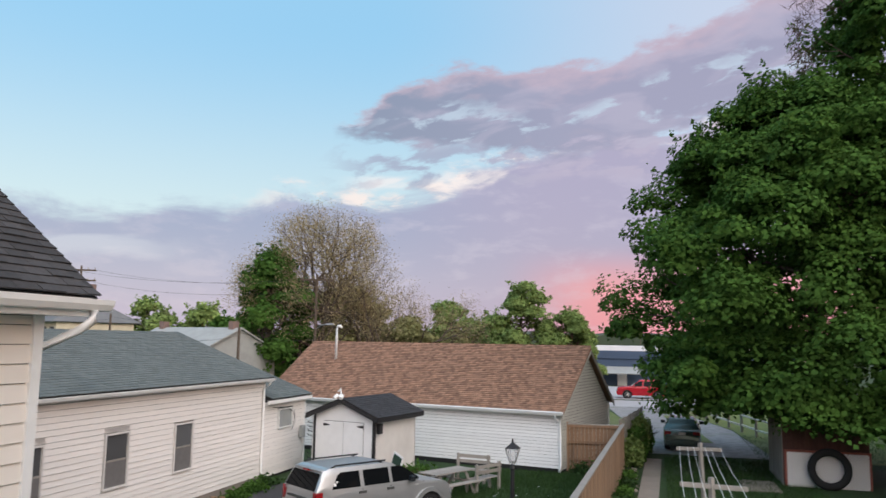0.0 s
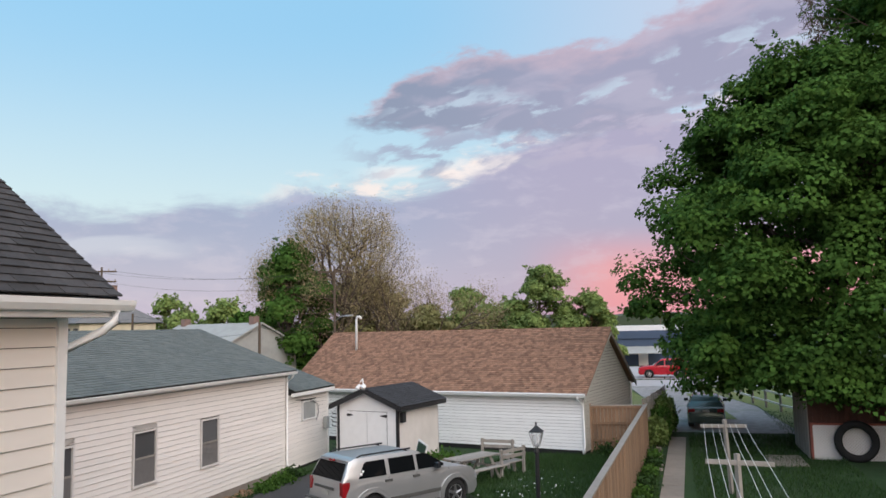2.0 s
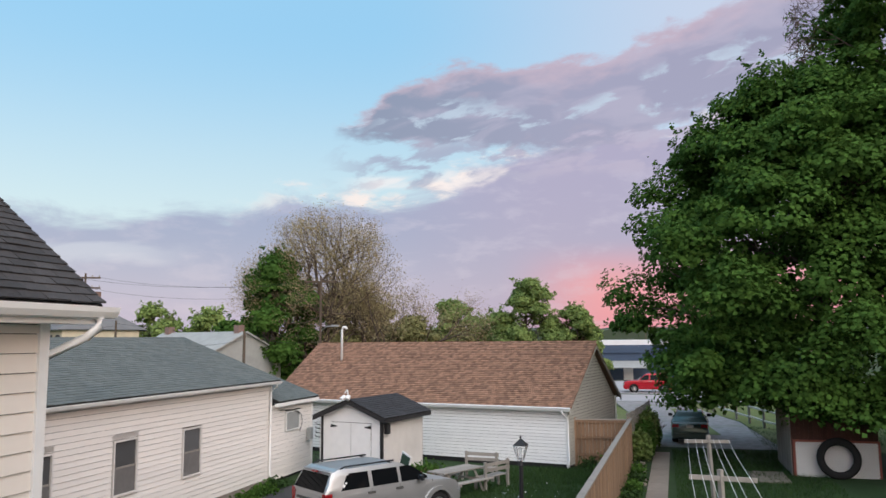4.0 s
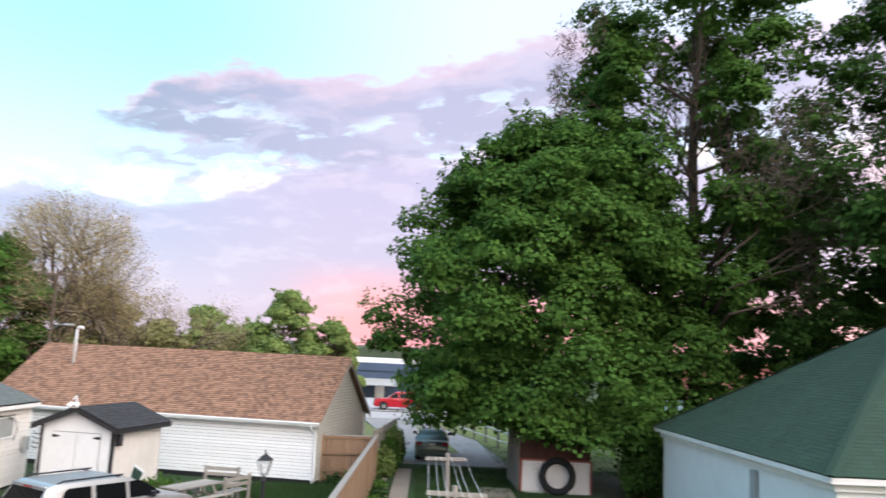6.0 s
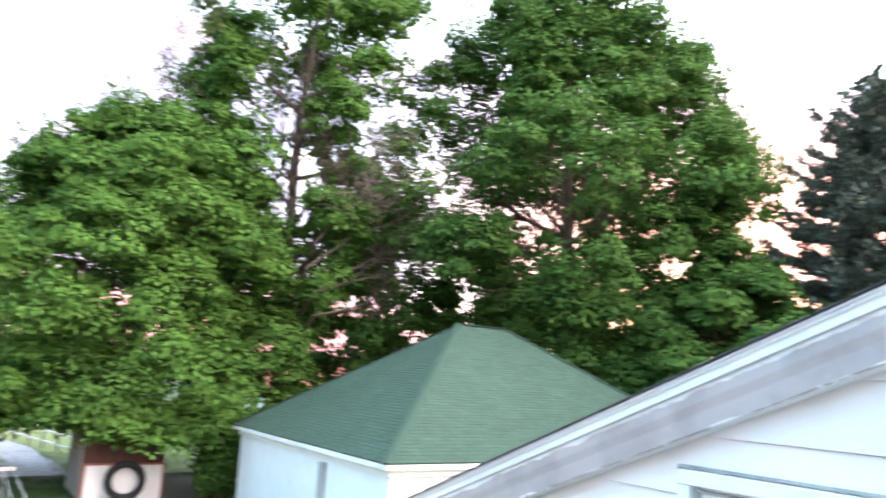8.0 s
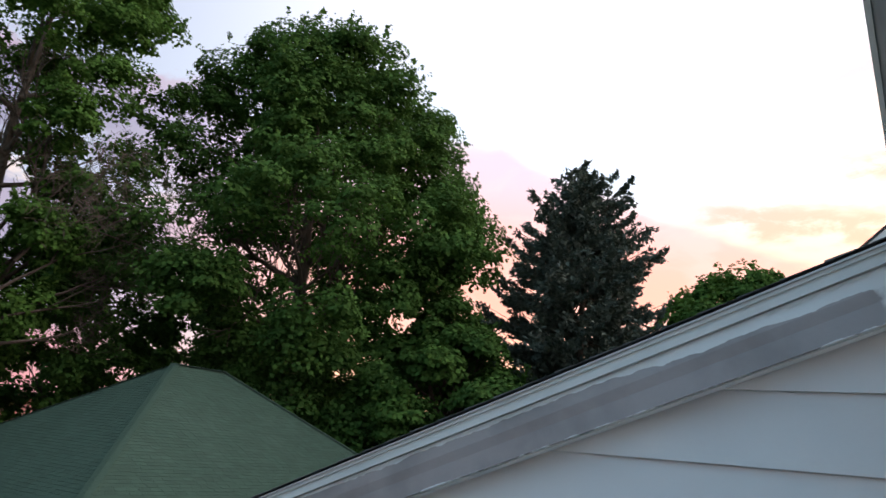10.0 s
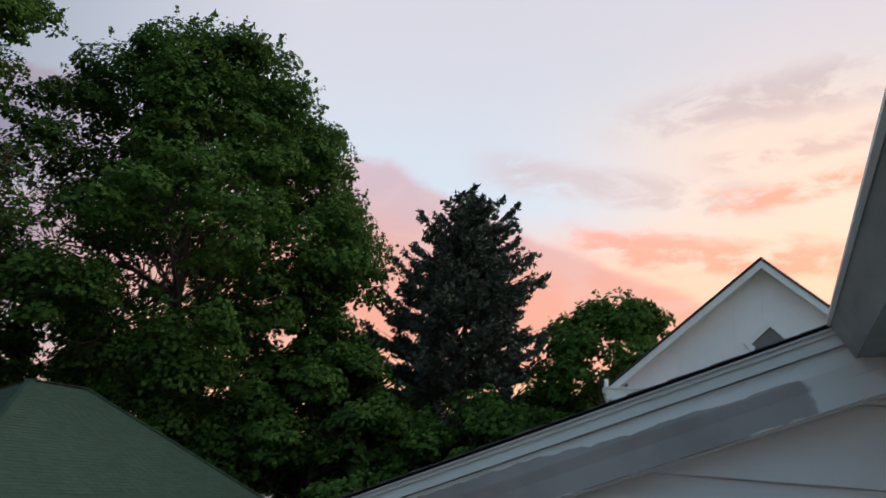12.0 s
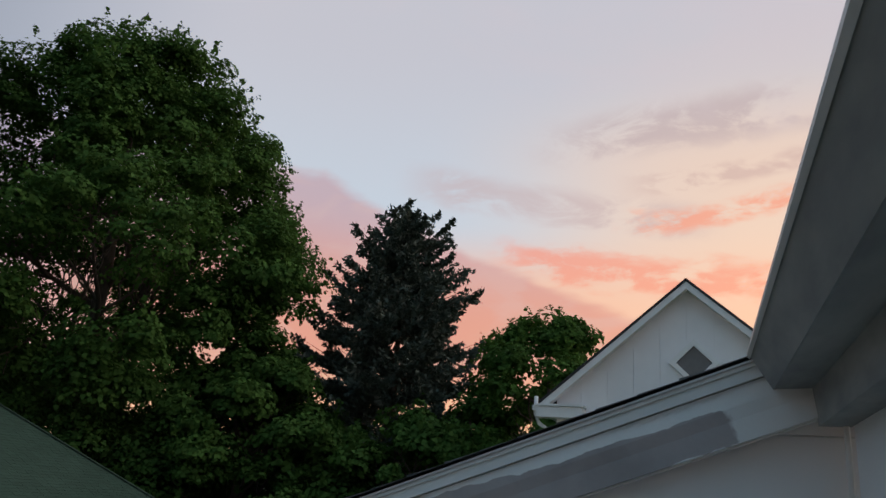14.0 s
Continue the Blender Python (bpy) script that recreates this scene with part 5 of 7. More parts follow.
DOME = ((0, 0.76), (0.10, 0.92), (0.30, 1.0), (0.45, 0.90), (0.65, 0.75), (0.82, 0.58), (0.93, 0.42), (1, 0.22))
SPREAD = ((0, 0.80), (0.15, 0.95), (0.50, 1.0), (0.62, 0.82), (0.74, 0.71), (0.86, 0.65), (0.95, 0.55), (1, 0.34))
OPEN = ((0, 0.55), (0.2, 0.8), (0.5, 0.95), (0.75, 1.0), (0.92, 0.75), (1, 0.3))
broad_tree("maple_tree", 6.25, 34.5, 16.5, 2.1, 8.0, "large dense green maple over the small shack", M["maple_leaf"], 3, clumps=1350, per=150, leaf=0.165, clump=0.95, lobes=0.09, profile=DOME, hollow=0.3, lobe=0.27,
           hang=((-3.4, -3.0, 3.3, 0.5), (0.0, -5.2, 2.8, 0.7), (1.6, -5.2, 2.7, 0.6), (-1.8, -5.0, 3.3, 0.6), (3.0, -4.6, 2.9, 0.6)))
tall = broad_tree("tall_maple_tree", 13.5, 35.4, 29.0, 6.0, 6.9, "tall open maple with gaps and dead limbs", M["maple_leaf"], 11, clumps=820, per=150, leaf=0.165, clump=0.85, trunk=0.34, lobes=0.2, profile=OPEN, hollow=0.3, depth=4, lobe=0.27)
broad_tree("maple_tree", 26.9, 29.5, 26.9, 2.6, 10.2, "very large full green maple behind the green roof", M["maple_leaf_deep"], 8, clumps=1850, per=130, leaf=0.180, clump=1.05, trunk=0.5, lobes=0.12, profile=SPREAD, hollow=0.4, depth=4, lobe=0.24)
broad_tree("maple_tree", 27.4, 20.0, 11.4, 1.0, 5.0, "low spreading dark green tree", M["maple_leaf_deep"], 21, clumps=470, per=140, leaf=0.185, clump=0.75, trunk=0.25, lobes=0.15)
spruce("spruce_tree", 32.60, 15.88, 19.3, 4.65, "tall dark blue-green spruce against the sunset", 4)
broad_tree("young_maple_tree", 30.4, 7.8, 13.1, 2.2, 3.7, "young bright green maple beside the white gable", M["maple_leaf"], 33, clumps=520, per=105, leaf=0.15, clump=0.62, trunk=0.2, lobe=0.28, profile=((0, 0.7), (0.3, 1), (0.6, 0.97), (0.84, 0.74), (1, 0.35)))
broad_tree("maple_tree", 28.4, 12.2, 8.6, 1.0, 4.4, "low dark green tree under the spruce", M["maple_leaf_deep"], 35, clumps=230, per=150, leaf=0.21, clump=0.8, trunk=0.2)
broad_tree("background_tree", 33.5, 37.5, 13.0, 0.4, 7.0, "dark green trees far behind the green roof", M["maple_leaf_deep"], 72, clumps=260, per=110, leaf=0.28, clump=1.1, trunk=0.3, lobes=0.2)
broad_tree("low_tree", 29.6, 16.6, 8.4, 0.6, 3.4, "low dark green tree beside the spruce", M["maple_leaf_deep"], 36, clumps=170, per=150, leaf=0.20, clump=0.75, trunk=0.15)
broad_tree("low_tree", 30.6, 10.6, 9.6, 0.8, 3.0, "dark green tree between spruce and young maple", M["maple_leaf_deep"], 37, clumps=150, per=150, leaf=0.20, clump=0.75, trunk=0.15)
broad_tree("background_tree", 23.0, 42.0, 17.5, 1.0, 6.0, "dark green tree filling the gap behind", M["maple_leaf_deep"], 71, clumps=240, per=110, leaf=0.28, clump=1.0, trunk=0.3, lobes=0.2)


def dead_limbs():
    """Brown leafless limbs that lean out of the tall maple and end in fans of fine twigs."""
    rng = np.random.default_rng(12)
    roots = (((-1.0, -5.0, 9.4), (0.85, -0.25, 0.70), 2.8), ((-0.6, -5.0, 8.4), (0.95, -0.2, 0.45), 2.7), ((-0.4, -4.8, 7.4), (0.95, -0.3, 0.20), 2.4), ((-0.6, -4.8, 10.6), (0.75, -0.2, 0.90), 2.6), ((0.8, -4.6, 11.6), (0.8, -0.3, 0.5), 2.4), ((1.2, -4.6, 9.6), (0.9, -0.3, 0.4), 2.4), ((-5.2, -2.6, 16.5), (-0.8, -0.3, 0.6), 1.2), ((-4.6, -2.8, 18.2), (-0.8, -0.2, 0.5), 1.4))
    for i, (at, way, ln) in enumerate(roots):
        g, tips = Geo(), []
        k = 0.45 if i > 5 else 0.85
        g.tube([(0, 0, at[2] - 2.2), (at[0] * 0.5, at[1] * 0.5, at[2] - 1.2), at], [0.13 * k, 0.11 * k, 0.08 * k], 7, cap=False)
        branch(g, rng, at, way, ln, 0.075 * k, 4, tips, bend=0.16, lift=0.03, ratio=0.68, forks=(2, 2), sides=4)
        limb = part("dead_limb", g, M["twig_wood"], tall, "bare brown dead limb with fine twigs" if i == 0 else "")
        c = np.array([tuple(q) for q in tips]).repeat(5, axis=0)
        c = c + rng.normal(size=c.shape) * 0.16
        lead = np.cross(np.array(way) + np.array([0, 0, 0.3]), rng.normal(size=c.shape))
        tagged(part("twig_spray", leaf_mesh("twig_spray", c, lead, 0.024, M["twig_wood"], rng, long=15.0, fold=0.0), None, limb), kind="stuff")
dead_limbs()
bare_tree("budding_tree", -22.3, 52.4, 15.0, "tall open tree in brown bud", 7, M["bud_leaf"], leaves=60, leaf=0.07, trunk=0.55, depth=6, wood_mat="twig_wood", spread=0.42, puff=0.38)
bare_tree("budding_tree", -18.9, 52.6, 11.2, "smaller open tree in brown bud with spreading limbs", 17, M["bud_leaf"], leaves=44, leaf=0.07, trunk=0.36, depth=6, wood_mat="twig_wood", spread=0.85, puff=0.40)
bare_tree("budding_tree", -23.9, 50.5, 12.2, "open tree in brown bud before a green one", 27, M["bud_leaf"], leaves=66, leaf=0.07, trunk=0.40, depth=6, wood_mat="twig_wood", spread=0.5, puff=0.42)
broad_tree("round_tree", -26.3, 48.6, 11.3, 0.8, 3.8, "dense green tree behind the budding one", M["maple_leaf"], 41, clumps=300, per=120, leaf=0.23, clump=0.85, trunk=0.25)
broad_tree("round_tree", -23.4, 55.5, 9.4, 0.8, 4.2, "olive green understorey tree", M["bud_green"], 42, clumps=260, per=130, leaf=0.18, clump=0.85, trunk=0.2)
for i, (tx, ty, th, tr) in enumerate(((-18.8, 70, 8.7, 3.3), (-14.6, 71, 7.4, 3.0), (-11.4, 68, 10.6, 3.3), (-7.3, 70, 7.9, 2.6), (-15.5, 75, 7.0, 4.0))):
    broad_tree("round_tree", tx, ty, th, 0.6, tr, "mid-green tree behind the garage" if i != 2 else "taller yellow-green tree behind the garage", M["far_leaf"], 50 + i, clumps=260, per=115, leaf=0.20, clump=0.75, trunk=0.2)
for i, (tx, ty, tz, tr) in enumerate(((-18.3, 54.5, 7.0, 3.0), (-15.0, 56.5, 5.6, 2.6))):
    broad_tree("understorey_tree", tx, ty, tz, 0.2, tr, "low olive brown understorey growth", M["bud_green"], 140 + i, clumps=160, per=110, leaf=0.20, clump=0.75, trunk=0.15)
for i, (tx, ty, th, tr) in enumerate(((-56, 76, 9.6, 5.4), (-51.0, 78, 9.2, 5.0), (-62, 73, 7.1, 4.1), (-47, 80, 6.8, 3.2), (-59, 79, 7.0, 4.0))):
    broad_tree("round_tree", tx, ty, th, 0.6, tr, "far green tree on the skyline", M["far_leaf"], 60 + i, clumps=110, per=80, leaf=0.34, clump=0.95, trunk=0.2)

# ---------------------------------------------------------------- vehicles
M.update({
    "silver_paint": material("silver_paint", (0.46, 0.465, 0.47), 0.30, 0.60, second=(0.43, 0.435, 0.44), scale=2, spec=0.6),
    "green_paint": material("green_paint", (0.10, 0.14, 0.13), 0.25, 0.4, second=(0.09, 0.125, 0.115), scale=2, spec=0.6),
    "red_paint": material("red_paint", (0.50, 0.015, 0.030), 0.25, 0.1, scale=2, spec=0.6),
    "black_car": material("black_car", (0.030, 0.034, 0.040), 0.16, 0.2, scale=2, spec=0.7),
    "tyre": material("tyre", (0.016, 0.016, 0.017), 0.85, scale=20, bump=0.2),
    "alloy": material("alloy", (0.55, 0.55, 0.56), 0.3, 0.9, scale=8),
    "cladding": material("cladding", (0.09, 0.09, 0.085), 0.6, scale=10),
    "tail_red": material("tail_red", (0.30, 0.010, 0.015), 0.2, scale=20, spec=0.7),
    "car_glass": glass_material("car_glass", (0.006, 0.007, 0.008), 0.03, 0.07),
    # rear_glass: pale base colour carries part of the sky's reflection
    "rear_glass": glass_material("rear_glass", (0.10, 0.12, 0.12), 0.06, 0.9),
    "pale_rail": material("pale_rail", (0.66, 0.62, 0.54), 0.85, second=(0.52, 0.48, 0.42), scale=6, vary=0.1),
    "plate": material("plate", (0.55, 0.55, 0.52), 0.5, scale=10),
    "clear_lens": glass_material("clear_lens", (0.25, 0.26, 0.27), 0.1),
})


def car(name, m, label, paint, L, Wd, belt, top, wheel, axle, hood, cabin, bottom=0.30, panes=None, clad=False, rails=False, category="car"):
    """A car facing +x. hood: points of the front from the screen's foot to the bumper; cabin: rear foot, rear top, front top, screen foot."""
    c = thing(name, m, label, category)
    half, lean = Wd / 2, 0.17 if clad else 0.27

    def w(x, z):
        round_end = 0.10 * (abs(x) / (L / 2)) ** 6
        if z <= belt:
            return half - 0.05 * max(0.0, (0.62 - z) / 0.62) ** 2 - 0.035 * max(0.0, (z - 0.75) / 0.4) - round_end
        return half - 0.035 - lean * (z - belt) / (top - belt) - round_end * 0.6

    def hull(upper, lower, nm, rows=6):
        """A body drawn between an upper and a lower line, rounded in plan and section."""
        lo_x, hi_x = upper[0][0], upper[-1][0]
        xs = sorted({round(x, 4) for x in [p[0] for p in upper + lower] + list(np.linspace(lo_x, hi_x, 30)) if lo_x <= x <= hi_x})
        top_z = np.interp(xs, [p[0] for p in upper], [p[1] for p in upper])
        low_z = np.interp(xs, [p[0] for p in lower], [p[1] for p in lower])
        v, f = [], []
        ring = 2 * (rows + 1)
        for x, zl, zh in zip(xs, low_z, top_z):
            zs = [zl + (zh - zl) * (j / rows) ** 0.85 for j in range(rows + 1)]
            v += [(x, w(x, z) * (0.97 if j == rows else 1.0), z) for j, z in enumerate(zs)] + [(x, -w(x, z) * (0.97 if j == rows else 1.0), z) for j, z in reversed(list(enumerate(zs)))]
        for i in range(len(xs) - 1):
            f += [(i * ring + k, i * ring + (k + 1) % ring, (i + 1) * ring + (k + 1) % ring, (i + 1) * ring + k) for k in range(ring)]
        f += [tuple(range(ring)), tuple(range((len(xs) - 1) * ring, len(xs) * ring))]
        ob = part(nm, Geo().add(v, f), paint, c, smooth=True)
        ob.data.set_sharp_from_angle(angle=radians(38))
        return ob

    def arch(x, r):
        return [(x - r, bottom)] + [(x + r * math.cos(a), max(bottom, wheel * 0.98 + r * math.sin(a))) for a in np.linspace(math.pi - 0.15, 0.15, 9)] + [(x + r, bottom)]

    upper = [(-L / 2, 0.74), (-L / 2 + 0.05, belt - 0.04), (-L / 2 + 0.14, belt), (cabin[3][0], belt + 0.01)] + [p for p in hood if p[1] > 0.55]
    front = upper[-1][0]
    lower = [(-L / 2, bottom + 0.12), (-L / 2 + 0.12, bottom)] + arch(-axle, wheel + 0.07) + arch(axle, wheel + 0.07) + [(L / 2 - 0.15, bottom), (front, bottom + 0.14)]
    hull(upper, lower, "body")
    hull([(cabin[0][0], belt - 0.02), cabin[1], (cabin[1][0] + 0.22, top), (cabin[2][0] - 0.25, top), cabin[2], (cabin[3][0], belt - 0.02)], [(cabin[0][0], belt - 0.06), (cabin[3][0], belt - 0.06)], "cabin")

    def side_panel(outline, mat, nm, lab="", off=0.008, thick=0.02, parent=c):
        for s in (1, -1):
            v = [(x, s * (w(x, z) + o), z) for o in (off - thick, off) for x, z in outline]
            n = len(outline)
            part(nm, Geo().add(v, [tuple(range(n)), tuple(range(2 * n - 1, n - 1, -1))] + [(i, n + i, n + (i + 1) % n, (i + 1) % n) for i in range(n)]), mat, parent, lab)

    def end_panel(x0, z0, x1, z1, inset, mat, nm, lab="", out=1):
        d = Vector((z1 - z0, 0, x0 - x1)).normalized() * 0.012 * (1 if out > 0 else -1)
        if d.x * out < 0:
            d = -d
        v = [(x, s * (w(x, z) - inset), z) for x, z in ((x0, z0), (x1, z1)) for s in (1, -1)]
        v = [Vector(v[0]), Vector(v[1]), Vector(v[3]), Vector(v[2])]
        v = [p + d for p in v] + [p - d for p in v]
        part(nm, Geo().add(v, [(0, 1, 2, 3), (7, 6, 5, 4), (0, 4, 5, 1), (1, 5, 6, 2), (2, 6, 7, 3), (3, 7, 4, 0)]), mat, c, lab)

    (rx, rz), (tx, tz), (fx, fz), (sx, sz) = cabin
    lo, hi = belt + 0.05, top - 0.11
    n = 3
    span0, span1 = rx + 0.42 * (1 if clad else 1.3), sx - 0.28
    cuts = np.linspace(span0, span1, n + 1)

    def roofline(x):
        if x > fx - 0.05:
            return min(hi, belt + (fz - belt) * (sx - x) / (sx - fx) - 0.05)
        if x < tx + 0.15:
            return min(hi, belt + (tz - belt) * (x - rx) / max(tx - rx, 0.05) - 0.05)
        return hi
    if panes:
        cuts = np.array([panes[0][0] - 0.06, panes[1][0] - 0.06, panes[2][0] - 0.06, panes[2][1] + 0.06])
    for i in range(n):
        a, b = panes[i] if panes else (cuts[i] + 0.045, cuts[i + 1] - 0.045)
        pts = [(a, lo), (b, lo)] + [(x, max(lo + 0.02, roofline(x))) for x in np.linspace(b, a, 5)]
        if panes and i == 0:                                    # slanted rear edge of the quarter window
            pts = [(a, lo), (b, lo), (b, hi), (a + 0.30, hi), (a + 0.20, hi - 0.06)]
        if panes and i == 2:                                    # front door glass, cut off by the screen pillar
            pts = [(a, lo), (b, lo), (b, lo + 0.06), (b - 0.48, hi - 0.03), (b - 0.58, hi), (a, hi)]
        side_panel(pts, M["car_glass"], "side_window")
    if clad:
        end_panel(rx - 0.01 + (tx - rx) * 0.08, belt + (tz - belt) * 0.08, rx - 0.012 + (tx - rx) * 0.90, belt + (tz - belt) * 0.90, 0.10, M["car_glass"], "rear_window", "dark rear window toned pale for the sky it reflects", -1)
    else:
        end_panel(rx + 0.05 + (tx - rx) * 0.12, belt + (tz - belt) * 0.12, tx - 0.02, tz - 0.06, 0.12, M["rear_glass"], "rear_window", "rear window toned pale for the sky it reflects", -1)
    end_panel(sx - 0.06, belt + 0.05, fx + 0.05, fz - 0.04, 0.10, M["car_glass"], "windscreen", "", 1)
    for z0, z1, wd in ((0.78, belt + 0.01, 0.17) if clad else (0.70, belt - 0.06, 0.30),):
        for s in (1, -1):
            y1 = w(-L / 2 + 0.05, z0) + 0.012
            part("tail_lamp", Geo().box((-L / 2 + 0.012, min(s * (y1 - wd), s * y1), z0), (-L / 2 + 0.24, max(s * (y1 - wd), s * y1), z1)), M["tail_red"], c, "red tail lamp", bevel=0.02)
            y2 = w(L / 2 - 0.1, 0.7)
            part("head_lamp", Geo().box((L / 2 - 0.22, min(s * (y2 - 0.35), s * y2), 0.66), (L / 2 - 0.005, max(s * (y2 - 0.35), s * y2), 0.82)), M["clear_lens"], c, bevel=0.02)
            mz = belt + 0.08
            part("mirror", Geo().box((sx - 0.42, min(s * (half - 0.04), s * (half + 0.16)), mz - 0.05), (sx - 0.30, max(s * (half - 0.04), s * (half + 0.16)), mz + 0.10)), M["black_car"], c, bevel=0.02)
    part("number_plate", Geo().box((-L / 2 - 0.02, -0.16, 0.78), (-L / 2 + 0.01, 0.16, 0.90)), M["plate"], c, "plain pale number plate")
    part("bumper", Geo().box((-L / 2 - 0.04, -half + 0.12, bottom + 0.06), (-L / 2 + 0.1, half - 0.12, bottom + 0.28)), paint, c, bevel=0.03)
    for i in (1, 2):
        hx = cuts[i] + 0.18 if i == 1 else cuts[i] + 0.16
        side_panel([(hx - 0.3, belt - 0.12), (hx - 0.08, belt - 0.12), (hx - 0.08, belt - 0.06), (hx - 0.3, belt - 0.06)], M["cladding"], "door_handle", off=0.03, thick=0.03)
    for x in list(cuts[1:3]) + [cuts[3] + 0.12]:
        side_panel([(x - 0.006, 0.42), (x + 0.006, 0.42), (x + 0.006, belt), (x - 0.006, belt)], M["black_paint"], "door_gap", off=0.002, thick=0.004)
    if clad:
        side_panel([(-axle + wheel + 0.14, 0.52), (axle - wheel - 0.14, 0.55), (axle - wheel - 0.14, 0.64), (-axle + wheel + 0.14, 0.62)], M["cladding"], "rub_strip", "dark rubbing strip", off=0.02, thick=0.02)
        part("tailgate_trim", Geo().box((-L / 2 - 0.03, -0.42, 0.93), (-L / 2 + 0.02, 0.52, 0.99)), M["cladding"], c, bevel=0.01)
        part("bumper_step", Geo().box((-L / 2 - 0.12, -half + 0.06, 0.62), (-L / 2 + 0.06, half - 0.06, 0.655)), M["cladding"], c, "dark step pad on the bumper", bevel=0.01)
        part("bumper", Geo().box((-L / 2 - 0.11, -half + 0.05, 0.42), (-L / 2 + 0.12, half - 0.05, 0.62)), paint, c, bevel=0.04)
        part("brake_lamp", Geo().box((tx - 0.10, -0.11, tz - 0.02), (tx - 0.02, 0.11, tz + 0.02)), M["tail_red"], c)
        part("spoiler", Geo().box((tx - 0.05, -half + 0.30, tz + 0.0), (tx + 0.12, half - 0.30, tz + 0.035)), paint, c, bevel=0.012)
        side_panel([(-axle + wheel + 0.1, 0.28), (axle - wheel - 0.1, 0.28), (axle - wheel - 0.1, 0.37), (-axle + wheel + 0.1, 0.37)], M["cladding"], "sill", "dark sill", off=0.012)
        for x in (axle, -axle):                                  # body-coloured flares round the arches
            ang = np.linspace(-0.10, math.pi + 0.10, 15)
            ring = [(x + (wheel + 0.20) * math.cos(q), wheel + (wheel + 0.17) * math.sin(q)) for q in ang] + [(x + (wheel + 0.06) * math.cos(q), wheel + (wheel + 0.06) * math.sin(q)) for q in ang[::-1]]
            side_panel(ring, paint, "arch_flare", off=0.045, thick=0.06)
        for dx, dz, k in ((0.0, 0.0, 1.0), (0.075, 0.07, 0.75)):
            u, q = cuts[0] + 0.13 + dx, lo + 0.07 + dz
            side_panel([(u, q), (u + 0.05 * k, q + 0.012), (u + 0.065 * k, q + 0.06 * k), (u + 0.02 * k, q + 0.085 * k), (u - 0.012, q + 0.05 * k)], M["white_paint"], "sticker", off=0.010, thick=0.003)
    if rails:
        for s in (1, -1):
            y = s * (w(0, top) - 0.06)
            part("roof_rail", Geo().tube([(tx + 0.25, y, top - 0.01), (tx + 0.4, y, top + 0.05), (0.0, y, top + 0.055), (fx - 0.45, y, top + 0.04), (fx - 0.3, y, top - 0.01)], 0.022, 7), M["black_paint"], c, smooth=True)
        part("wiper", Geo().tube([(-L / 2 + 0.05, 0.05, belt + 0.05), (-L / 2 + 0.09, 0.4, belt + 0.10)], 0.014, 5), M["black_paint"], c)
    for x in (axle, -axle):
        for s in (1, -1):
            y = s * (half - 0.13)
            t = part("wheel", Geo().ring((x, y, wheel), (0, 1, 0), wheel - 0.10, 0.105, 28, 10), M["tyre"], c, smooth=True)
            part("tyre_wall", Geo().tube([(x, y - 0.09, wheel), (x, y + 0.09, wheel)], wheel - 0.10, 20), M["tyre"], t)
            part("rim", Geo().ring((x, y + s * 0.085, wheel), (0, 1, 0), wheel * 0.62, 0.018, 24, 6), M["alloy"], t)
            for k in range(5):
                a = k * math.tau / 5 + 0.3
                part("spoke", Geo().tube([(x, y + s * 0.10, wheel), (x + math.cos(a) * wheel * 0.6, y + s * 0.095, wheel + math.sin(a) * wheel * 0.6)], [0.05, 0.032], 5), M["alloy"], t)
            part("arch_lining", Geo().tube([(x, s * (half - 0.3), wheel), (x, s * (half - 0.07), wheel)], wheel + 0.06, 20), M["underlay"], c)
    return c


car("sport_utility_car", pose(-7.6, 20.05, 0, 0, 0, 56), "silver sport utility car parked on the asphalt", M["silver_paint"], 4.52, 1.86, 1.15, 1.70, 0.385, 1.39,
    [(1.15, 1.14), (1.7, 1.09), (2.05, 1.02), (2.20, 0.90), (2.25, 0.60)], [(-2.24, 1.15), (-1.98, 1.63), (0.22, 1.66), (1.05, 1.16)],
    panes=((-1.78, -0.92), (-0.80, 0.02), (0.12, 1.00)), clad=True, rails=True)
car("sedan_car", pose(1.35, 39.9, 0, 0, 0, 88), "dark green sedan parked on the gravel lane", M["green_paint"], 4.55, 1.74, 0.98, 1.46, 0.31, 1.32,
    [(1.3, 0.98), (1.95, 0.86), (2.2, 0.74), (2.27, 0.5), (2.2, 0.32)], [(-1.75, 0.98), (-1.05, 1.40), (0.25, 1.42), (1.15, 0.98)], bottom=0.24)
car("sport_utility_car", pose(-1.0, 72.5, 0, 0, 0, 183), "bright red sport utility car beside the blue building", M["red_paint"], 4.6, 1.84, 1.08, 1.70, 0.37, 1.35,
    [(1.2, 1.08), (1.95, 1.02), (2.22, 0.90), (2.3, 0.6), (2.25, 0.38)], [(-2.2, 1.08), (-2.0, 1.62), (0.25, 1.64), (1.0, 1.08)])
car("sedan_car", pose(-6.75, 14.05, 0, 0, 0, 5), "black sedan with a glossy roof on the asphalt", M["black_car"], 4.7, 1.8, 0.98, 1.47, 0.32, 1.36,
    [(1.3, 0.98), (2.0, 0.88), (2.25, 0.76), (2.34, 0.5), (2.25, 0.32)], [(-1.9, 0.98), (-1.0, 1.42), (0.35, 1.43), (1.3, 0.98)], bottom=0.24)


